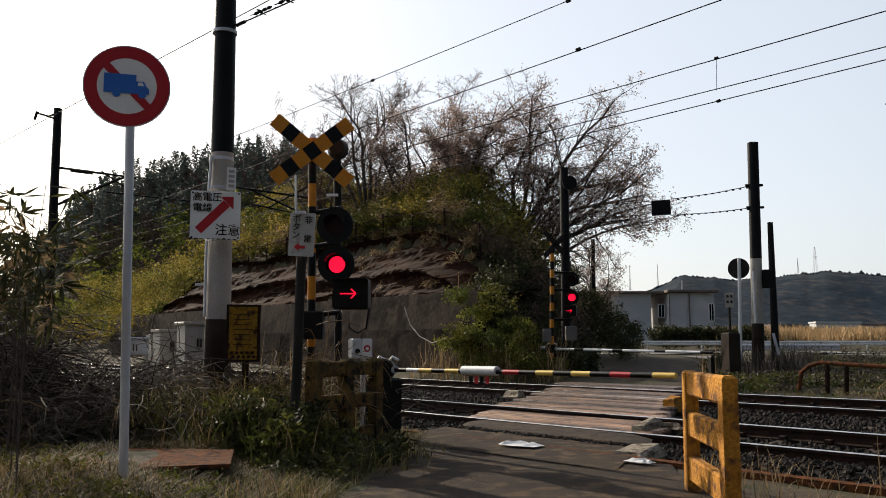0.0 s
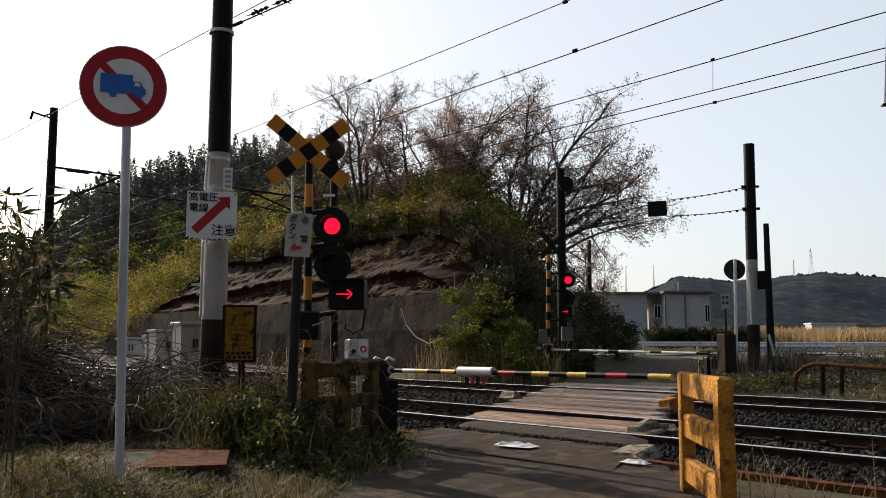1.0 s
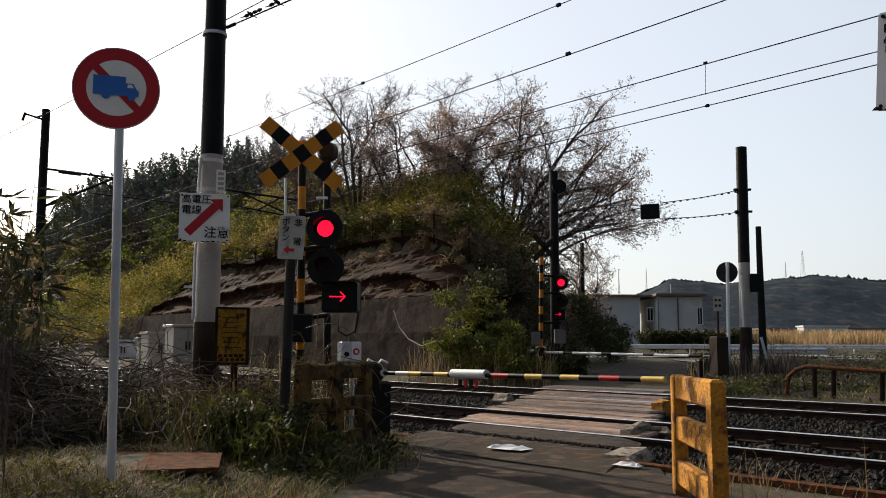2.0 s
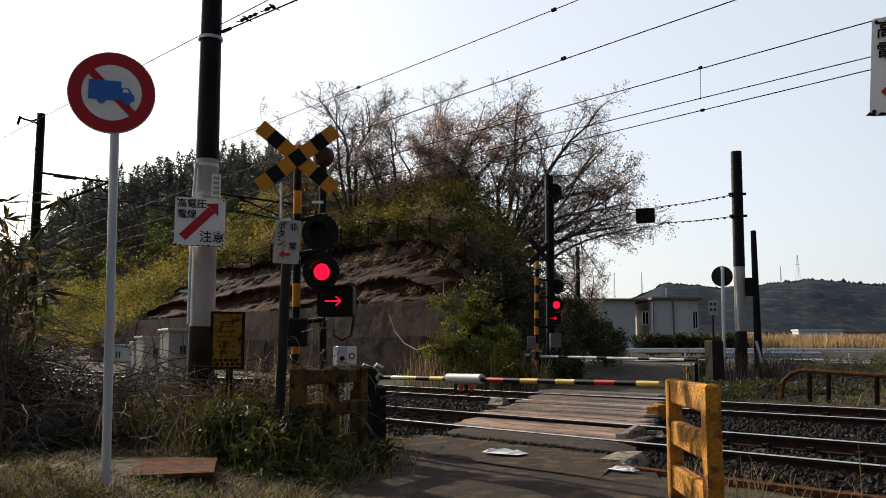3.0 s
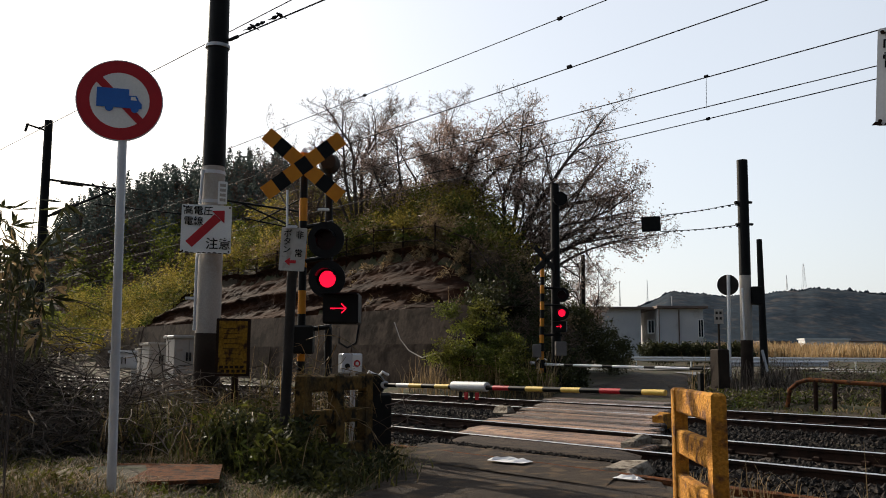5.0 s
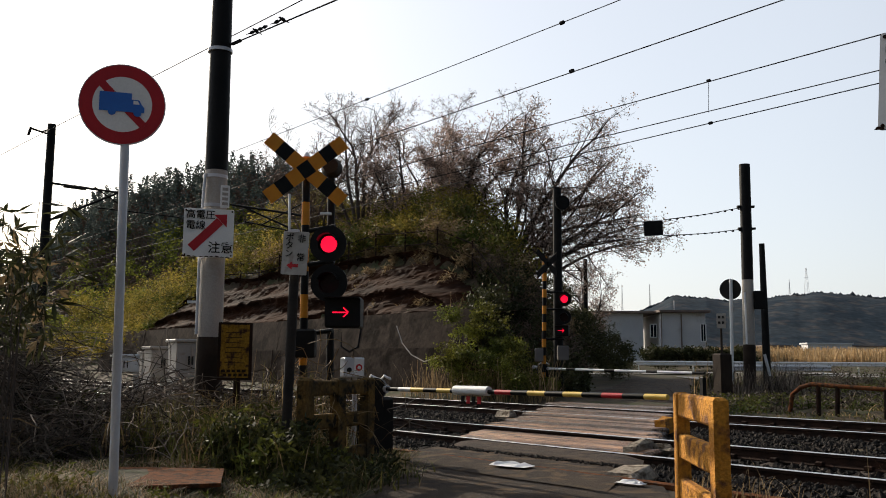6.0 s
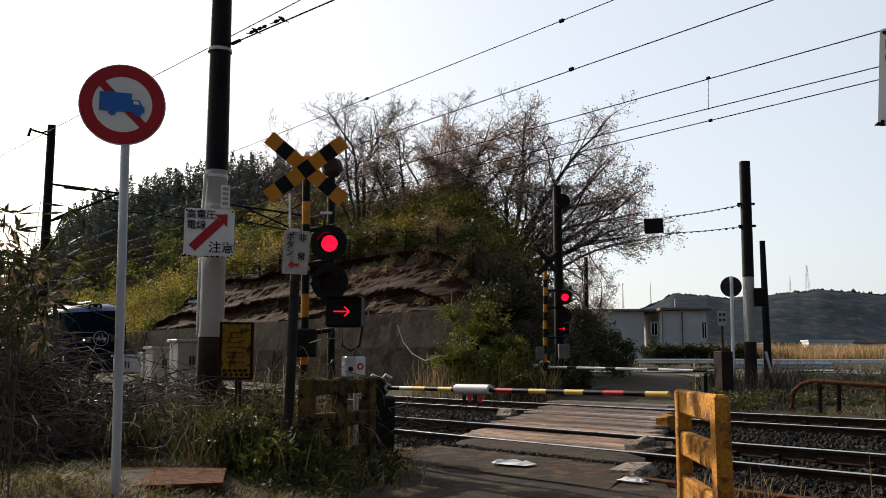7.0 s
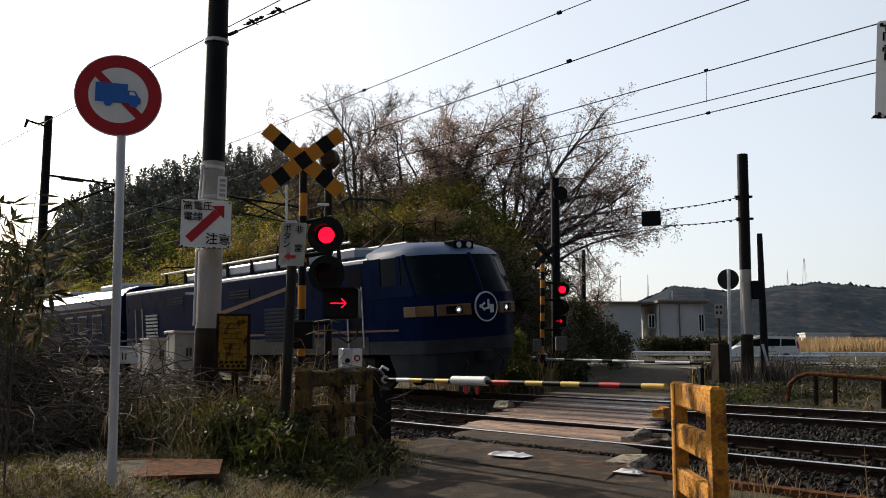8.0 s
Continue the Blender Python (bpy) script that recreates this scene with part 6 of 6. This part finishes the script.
# rusty sheet, plastic litter
rsheet = Shape().prism([(-0.58, -0.75), (0.5, -0.5), (0.56, 0.5), (-0.1, 0.62), (-0.5, 0.5)], 0.03, pose(-2.27, 7.55, 0.22, 90, 0, 8) ).ob("rusty_sheet", "rust_lit")
tagged(rsheet, "rusty iron sheet lying in the grass", "iron sheet")
def litter(q, l, w_, seed, turn):
    rn = random.Random(seed)
    s_ = Shape()
    k = 9
    for j in range(5):
        for i in range(k):
            x, y = (i / (k - 1) - .5) * l, (j / 4 - .5) * w_ * (1 - .5 * abs(i / (k - 1) - .5))
            s_.v.append((x, y, 0.01 + 0.04 * rn.random() * (1 if 0 < i < k - 1 and 0 < j < 4 else 0)))
    s_.f = [(j * k + i, j * k + i + 1, (j + 1) * k + i + 1, (j + 1) * k + i) for j in range(4) for i in range(k - 1)]
    o = s_.ob("plastic_bag", "white", m=pose(q[0], q[1], q[2], 0, 0, turn))
    tagged(o, "crumpled white plastic sheet lying on the road", "litter", "litter on the road")
q = (0.87, 10.29, 0.05)
litter(q, 0.48, 0.3, 5, -40)
q = (1.91, 8.96, 0.03)
litter(q, 0.3, 0.15, 6, -45)

# ---- the train ----
SF = -16.3
def loft(rings, close=True):
    s_ = Shape()
    k = len(rings[0])
    for r_ in rings:
        s_.v += [tuple(q) for q in r_]
    for j in range(len(rings) - 1):
        s_.f += [(j * k + i, j * k + (i + 1) % k, (j + 1) * k + (i + 1) % k, (j + 1) * k + i) for i in range(k)]
    if close:
        s_.f.append(tuple(reversed(range(k))))
        s_.f.append(tuple((len(rings) - 1) * k + i for i in range(k)))
    return s_


def loco():
    """Origin at rail height under the front, x forward, y away."""
    t_ = thing("locomotive", pose(0, 0, 0), "dark blue electric locomotive with raked cab and silver roof edge", "locomotive")
    hw = 1.47
    def ring(x, w_, ztop, zb, r_=0.16, rise=0.0):
        return [(x, -w_, zb), (x, -w_, ztop - r_), (x, -w_ + r_ * .4, ztop - r_ * .3), (x, -w_ + r_, ztop), (x, -0.5, ztop + 0.1 + rise), (x, 0.5, ztop + 0.1 + rise), (x, w_ - r_, ztop), (x, w_ - r_ * .4, ztop - r_ * .3), (x, w_, ztop - r_), (x, w_, zb)]
    s_ = loft([ring(-19.4, hw, 3.42, 0.98), ring(-2.6, hw, 3.42, 0.98)])
    s_.ob("body", "loco_blue", t_, "dark blue side")
    # cab: raked, V-shaped nose
    def cab(x_low, x_top, w_, z0, z1, mat, name):
        nose = 0.55
        o = []
        for z, dx in ((z0, x_low), (z1, x_top)):
            o.append([(-2.62, -hw, z), (dx - 0.62, -hw, z), (dx - 0.22, -w_ * .86, z), (dx + 0.04, -w_ * .45, z), (dx + 0.1, 0, z), (dx + 0.04, w_ * .45, z), (dx - 0.22, w_ * .86, z), (dx - 0.62, hw, z), (-2.62, hw, z)])
        s2 = loft(o)
        s2.smooth = True
        return s2.ob(name, mat, t_)
    cab(0.0, 0.05, hw, 0.98, 1.3, "loco_skirt", "cab_lower")
    cab(0.05, 0.08, hw, 1.302, 2.36, "loco_blue", "cab_front")
    cab(0.07, -0.36, hw, 2.365, 3.32, "glass", "cab_glazing")
    # pillars over the glazing
    for y in (-1.46, -0.04, 1.46):
        xs = (-0.6, -1.02) if abs(y) > 1 else (0.19, -0.24)
        Shape().tube([(xs[0], y, 2.34), (xs[1], y * 0.995, 3.34)], 0.06 if abs(y) > 1 else 0.05, 8).ob("window_pillar", "loco_blue", t_)
    for y in (-1.475, 1.475):
        Shape().box((-2.3, y, 2.84), (0.7, 0.03, 1.0)).ob("door_pillar", "loco_blue", t_)
        Shape().box((-1.2, y, 2.84), (0.16, 0.03, 1.0)).ob("window_post", "loco_blue", t_)
        Shape().box((-1.6, y, 2.5), (1.9, 0.035, 0.28)).ob("window_sill", "loco_blue", t_)
    rf = loft([[(-2.62, -1.46, 3.32), (-1.05, -1.46, 3.32), (-0.52, -1.22, 3.32), (-0.3, -.6, 3.32), (-0.24, 0, 3.32), (-0.3, .6, 3.32), (-0.52, 1.22, 3.32), (-1.05, 1.46, 3.32), (-2.62, 1.46, 3.32)],
               [(-2.62, -1.4, 3.5), (-1.15, -1.38, 3.5), (-0.72, -1.1, 3.5), (-0.5, -.6, 3.5), (-0.46, 0, 3.5), (-0.5, .6, 3.5), (-0.72, 1.1, 3.5), (-1.15, 1.38, 3.5), (-2.62, 1.4, 3.5)],
               [(-2.62, -0.9, 3.72), (-1.5, -0.95, 3.7), (-1.2, -0.8, 3.68), (-1.05, -.4, 3.68), (-1.0, 0, 3.68), (-1.05, .4, 3.68), (-1.2, .8, 3.68), (-1.5, .95, 3.7), (-2.62, .9, 3.72)]])
    rf.smooth = True
    rf.ob("cab_roof", "loco_roof_blue", t_, "pale blue-grey cab roof")
    hl = Shape().box((-0.62, 0, 3.56), (0.36, 0.62, 0.24), bev=0.03).ob("roof_headlight_box", "loco_dark", t_)
    for y in (-.16, .16):
        Shape().tube([(-0.44, y, 3.56), (-0.42, y, 3.56)], 0.075, 12).ob("headlight", "silver", hl)
    # headlight panels with gold surround
    for sg_ in (-1, 1):
        m = pose(0.058, sg_ * 0.84, 1.98, 0, 0, sg_ * 21)
        pn_ = Shape().box((0, 0, 0), (0.05, 0.84, 0.27), m=m, bev=0.015).ob("lamp_panel", "gold", t_, "bronze lamp panel")
        for ax, ay, bx_, by_ in ((-0.18, 1.24, -0.56, 1.47), (-0.54, 1.475, -1.0, 1.48)):
            w_ = math.hypot(bx_ - ax, by_ - ay)
            Shape().box((0, 0, 0), (w_, 0.03, 0.25), m=pose((ax + bx_) / 2 + 0.03 * (by_ - ay) / w_, sg_ * ((ay + by_) / 2 + 0.03 * (ax - bx_) / w_), 1.98, 0, 0, math.degrees(math.atan2(sg_ * (by_ - ay), bx_ - ax))), bev=0.01).ob("panel_return", "gold", pn_)
        Shape().box((0, 0, 0), (0.012, 0.4, 0.18), m=m @ pose(0.026, 0, 0)).ob("lamp_recess", "loco_dark", pn_)
        Shape().tube([m @ Vector((0.02, -sg_ * 0.1, 0)), m @ Vector((0.045, -sg_ * 0.1, 0))], 0.075, 14).ob("headlight", "silver", pn_)
        Shape().tube([m @ Vector((0.042, -sg_ * 0.1, 0)), m @ Vector((0.05, -sg_ * 0.1, 0))], 0.03, 12).ob("lit_bulb", "head_glow", pn_)
        Shape().tube([m @ Vector((0.02, sg_ * 0.1, 0)), m @ Vector((0.045, sg_ * 0.1, 0))], 0.06, 14).ob("marker_light", "lens_dark", pn_)
    # round head mark
    hm = Shape().prism(disc(0.36, 32), 0.03, pose(0.26, 0, 2.02, 0, 0, 90)).ob("head_mark", "silver", t_, "round silver-rimmed dark blue head mark")
    Shape().prism(disc(0.325, 32), 0.008, pose(0.264, 0, 2.02, 0, 0, 90)).ob("blue_disc", "loco_blue", hm)
    for y, z, a2, b2, turn in ((-0.14, 2.06, 0.2, 0.05, 30), (-0.14, 2.0, 0.2, 0.05, -40), (0.06, 2.08, 0.06, 0.22, 0), (0.02, 1.98, 0.2, 0.05, 10), (0.16, 1.97, 0.12, 0.2, 0)):
        Shape().box((0, 0, 0), (0.006, a2, b2), m=pose(0.27, y, z, turn, 0, 0)).ob("pale_stroke", "silver", hm)
    # stripes, louvres, handrails on the near and far sides
    for y in (-1.475, 1.475):
        Shape().box((-11.0, y, 1.56), (16.8, 0.014, 0.06)).ob("gold_stripe", "gold", t_)
        Shape().box((-1.95, y, 1.56), (1.3, 0.014, 0.045)).ob("gold_stripe", "gold", t_)
        Shape().box((-11.0, y, 1.2), (16.8, 0.016, 0.46)).ob("silver_sill", "sill_grey", t_)
        # rearmost slats are white: their bright glint put into the colour
        for x0, z0, w_, h_, mat in ((-16.75, 1.9, 1.2, 1.15, "white"), (-7.0, 1.85, 2.0, 1.0, "loco_dark"), (-12.0, 2.85, 1.4, 0.3, "loco_dark"), (-14.5, 2.85, 1.4, 0.3, "loco_dark"), (-9.6, 2.85, 1.4, 0.3, "loco_dark")):
            fr_ = Shape().box((x0, y, z0), (w_, 0.02, h_)).ob("louvre_frame", "loco_dark", t_)
            for k_ in range(9 if h_ > .5 else 3):
                zz = z0 - h_ / 2 + (k_ + .5) * h_ / (9 if h_ > .5 else 3)
                Shape().box((0, 0, 0), (w_ - 0.06, 0.012, h_ / 14), m=pose(x0, y * 1.012, zz, 25 if y < 0 else -25, 0, 0)).ob("louvre_slat", mat if mat == "white" else "loco_edge", fr_)
        for x0 in (-2.75, -3.45, -17.6, -18.3):
            Shape().tube([(x0, y * 1.03, 1.15), (x0, y * 1.03, 2.7)], 0.02, 8).ob("handrail", "silver", t_)
        Shape().box((-3.1, y, 2.15), (0.62, 0.012, 2.1)).ob("cab_door", "loco_dark", t_)
        Shape().box((-18.0, y, 2.15), (0.62, 0.012, 2.1)).ob("cab_door", "loco_dark", t_)
        star = [(0.0, 0.42), (0.1, 0.1), (0.42, 0.0), (0.1, -0.1), (0.0, -0.42), (-0.1, -0.1), (-0.42, 0.0), (-0.1, 0.1)]
        Shape().prism([(-12.2 + a2 * .7, 2.1 + b2 * .9) for a2, b2 in star], 0.014, pose(0, y - 0.007, 0)).ob("star_emblem", "gold", t_, "bronze star emblem")
        Shape().prism([(-12.0, 2.1), (-5.5, 2.95), (-5.5, 3.05), (-11.9, 2.25)], 0.012, pose(0, y - 0.006, 0)).ob("star_trail", "gold", t_, "bronze star trail")
        Shape().box((-10.9, y * 0.985, 3.33), (16.8, 0.05, 0.1), bev=0.01).ob("roof_gutter", "silver", t_, "bright roof edge")
    # roof equipment
    for x0, l, w_, h_ in ((-9.0, 5.0, 1.3, 0.32), (-13.5, 3.0, 1.3, 0.28), (-5.0, 1.6, 1.0, 0.3)):
        Shape().box((x0, 0, 3.52 + h_ / 2), (l, w_ * 1.4, h_), bev=0.05).ob("roof_hatch", "loco_roof", t_)
    for y in (-.95, .95):
        Shape().tube([(-17, y, 3.95), (-4, y, 3.95)], 0.035, 8).ob("roof_conductor", "silver", t_)
        for k_ in range(8):
            Shape().tube([(-16.5 + k_ * 1.7, y, 3.5), (-16.5 + k_ * 1.7, y, 3.95)], [0.07, 0.05], 8).ob("insulator", "under", t_)
    for x0, up_ in ((-17.0, 0.6), (-3.9, 1.55)):
        pg = Shape().tube([(x0 - 1.0, -.5, 3.6), (x0 - 1.0, .5, 3.6)], 0.04, 8).ob("pantograph", "under", t_, "dark single-arm pantograph")
        for y in (-.3, .3):
            Shape().tube([(x0 - 1.0, y, 3.62), (x0 + 0.6, y * .6, 3.62 + up_ * .45), (x0 - 0.6, y, 3.62 + up_)], 0.025, 6).ob("arm", "under", pg)
        Shape().tube([(x0 - 0.6, -.85, 3.55 + up_), (x0 - 0.6, -.6, 3.66 + up_), (x0 - 0.6, .6, 3.66 + up_), (x0 - 0.6, .85, 3.55 + up_)], 0.035, 6).ob("collector", "under", pg)
    # skirt, bogies, coupler
    sk = loft([[(-1.6, -1.35, 0.36), (-0.75, -1.35, 0.36), (-0.4, -1.1, 0.36), (-0.2, 0, 0.36), (-0.4, 1.1, 0.36), (-0.75, 1.35, 0.36), (-1.6, 1.35, 0.36)],
               [(-1.8, -1.44, 0.98), (-0.62, -1.44, 0.98), (-0.22, -1.2, 0.98), (-0.02, 0, 0.98), (-0.22, 1.2, 0.98), (-0.62, 1.44, 0.98), (-1.8, 1.44, 0.98)]])
    sk.smooth = True
    sk.ob("snow_plough_skirt", "loco_skirt", t_, "grey front skirt")
    Shape().box((0.05, 0, 0.85), (0.5, 0.26, 0.3), bev=0.04).ob("coupler", "under", t_)
    for y in (-.55, .55):
        Shape().tube([(0.0, y, 0.85), (0.14, y, 0.7), (0.05, y, 0.45)], 0.03, 8).ob("brake_hose", "under", t_)
    for xb in (-4.4, -9.9, -15.4):
        bg = Shape().box((xb, 0, 0.68), (3.4, 2.5, 0.42), bev=0.05).ob("bogie", "under", t_, "dark bogie")
        for dx in (-1.2, 1.2):
            for y in (-.53, .53):
                Shape().tube([(xb + dx, y - .06, 0.56), (xb + dx, y + .06, 0.56)], 0.55, 24).ob("wheel", "under", bg)
            Shape().box((xb + dx, -1.2, 0.56), (0.42, 0.3, 0.4), bev=0.04).ob("axle_box", "under", bg)
    for xb in (-7.15, -12.6):
        Shape().box((xb, 0, 0.75), (1.5, 2.4, 0.5), bev=0.05).ob("underfloor_tank", "under", t_)
    return t_


def coach(label):
    t_ = thing("coach", pose(0, 0, 0), label, "railway coach", "coaches of the train")
    def ring(x):
        w_, zt = 1.45, 3.3
        return [(x, -w_, 0.95), (x, -w_, zt - .3), (x, -w_ + .12, zt), (x, -w_ + .45, zt + .25), (x, -.5, zt + .38), (x, .5, zt + .38), (x, w_ - .45, zt + .25), (x, w_ - .12, zt), (x, w_, zt - .3), (x, w_, 0.95)]
    loft([ring(-20), ring(0)]).ob("body", "loco_blue", t_, "dark blue side")
    def roof(x):
        return [(x, -1.36, 3.29), (x, -1.0, 3.58), (x, -.5, 3.72), (x, .5, 3.72), (x, 1.0, 3.58), (x, 1.36, 3.29)]
    loft([roof(-19.9), roof(-0.1)]).ob("roof", "loco_roof", t_, "pale silver roof")
    for y in (-1.46, 1.46):
        for k_ in range(9):
            wf = Shape().box((-2.6 - k_ * 1.9, y, 2.25), (1.2, 0.02, 0.8), bev=0.005).ob("window", "loco_edge", t_)
            Shape().box((-2.6 - k_ * 1.9, y * 1.006, 2.25), (1.08, 0.02, 0.68)).ob("pane", "glass", wf)
        for z in (1.35, 2.85):
            Shape().box((-10, y, z), (19.8, 0.012, 0.06)).ob("gold_stripe", "gold", t_)
        Shape().box((-1.0, y, 2.0), (0.75, 0.014, 1.9)).ob("door", "loco_dark", t_)
    Shape().box((0.25, 0, 2.1), (0.5, 1.1, 2.2), bev=0.03).ob("gangway", "under", t_)
    for k_ in (3, 10, 17):
        Shape().box((-k_, 0, 3.8), (2.6, 1.4, 0.24), bev=0.05).ob("roof_unit", "loco_roof", t_)
    for xb in (-3.2, -16.8):
        bg = Shape().box((xb, 0, 0.6), (3.0, 2.4, 0.4), bev=0.05).ob("bogie", "under", t_)
        for dx in (-1.05, 1.05):
            for y in (-.53, .53):
                Shape().tube([(xb + dx, y - .06, 0.44), (xb + dx, y + .06, 0.44)], 0.43, 20).ob("wheel", "under", bg)
    Shape().box((-10, 0, 0.65), (7.0, 2.4, 0.6), bev=0.05).ob("underfloor_box", "under", t_)
    return t_


# ---- the car ----
def car():
    t_ = thing("car", pose(0, 0, 0), "silver minivan driving on the far road", "car")
    side = [(-2.3, 0.32), (-1.72, 0.3), (1.72, 0.3), (2.2, 0.32), (2.32, 0.55), (2.27, 0.85), (1.95, 1.02), (1.55, 1.1), (0.85, 1.62), (0.4, 1.72), (-0.6, 1.77), (-2.0, 1.72), (-2.22, 1.6), (-2.36, 1.05), (-2.36, 0.6)]
    Shape().prism(side, 1.68, pose(0, -0.84, 0)).ob("body", "car_paint", t_, "silver bodywork")
    for y in (-.845, .835):
        for o_ in ([(-2.12, 1.12), (-1.1, 1.1), (-1.1, 1.58), (-2.02, 1.56)], [(-1.03, 1.1), (0.02, 1.08), (0.02, 1.6), (-1.03, 1.58)], [(0.1, 1.08), (1.42, 1.08), (0.78, 1.52), (0.1, 1.6)]):
            Shape().prism(o_, 0.01, pose(0, y, 0)).ob("side_window", "glass", t_)
        Shape().prism([(-2.33, 0.95), (-2.2, 0.95), (-2.12, 1.4), (-2.24, 1.4)], 0.01, pose(0, y, 0)).ob("tail_light", "red", t_)
        Shape().prism([(-1.95, 0.93), (1.9, 0.93), (1.9, 0.96), (-1.95, 0.96)], 0.012, pose(0, y - 0.001, 0)).ob("door_moulding", "silver", t_)
    Shape().box((0, 0, 0), (0.02, 1.46, 0.74), m=pose(1.215, 0, 1.385, 0, -53.4, 0)).ob("windscreen", "glass", t_)
    Shape().box((0, 0, 0), (0.02, 1.4, 0.46), m=pose(-2.3, 0, 1.34, 0, 14, 0)).ob("rear_window", "glass", t_)
    for y in (-.55, .55):
        Shape().box((2.24, y, 0.76), (0.1, 0.36, 0.18), bev=0.02).ob("headlight", "silver", t_)
    for x in (-1.42, 1.42):
        for y in (-.78, .78):
            w_ = Shape().tube([(0, -.09, 0), (0, .09, 0)], 0.31, 20).ob("wheel", "tyre", t_, m=pose(x, y, 0.31))
            Shape().tube([(0, -.095, 0), (0, .095, 0)], 0.19, 16).ob("rim", "silver", w_)
    return t_


LOCO = loco()
COACHES = [coach("dark blue sleeping coach with a pale roof behind the locomotive"), coach("second dark blue sleeping coach with a pale roof")]
CAR = car()


# ---- what moves ----
def motions():
    def train_at(t, back):
        q = T(SF - 27.4 * (8.0 - t) - back, 14.53, 0.33)
        return pose(q.x, q.y, q.z, 0, 0, TRACK_TURN) @ pose(0, 0, 0, 4.5, 0, 0)
    for ob, back in ((LOCO, 0.0), (COACHES[0], 20.3), (COACHES[1], 40.9)):
        walk(ob, [(t, train_at(t, back)) for t in (0.0, 2.0, 4.0, 6.0, 8.0)])
    walk(CAR, [(t, pose(22.4 + 13.5 * (8.0 - t), 62.0, ground_z(22, 62) + 0.05, 0, 0, 180)) for t in (0.0, 2.0, 4.0, 6.0, 8.0)])
    # the lamps flash in turn: each lens disc turns over
    flips = [0.55, 1.25, 1.85, 2.45, 3.1, 3.7, 4.22, 4.85, 5.5, 6.1, 6.7, 7.25, 7.9]
    for core, first in SHUTTERS:
        lit = first == 1
        ang = 0.0 if lit else 180.0
        rows = [(0.0, pose(0, 0, 0, 0, 0, ang))]
        for f_ in flips:
            rows.append((f_ - 0.034, pose(0, 0, 0, 0, 0, ang)))
            rows.append((f_, pose(0, 0, 0, 0, 0, ang + 60)))
            rows.append((f_ + 0.034, pose(0, 0, 0, 0, 0, ang + 120)))
            rows.append((f_ + 0.067, pose(0, 0, 0, 0, 0, ang + 180)))
            ang += 180
        rows.append((8.0, pose(0, 0, 0, 0, 0, ang)))
        walk(core, [r_ for i, r_ in enumerate(rows) if i == 0 or frame(r_[0]) > frame(rows[i - 1][0])])


motions()
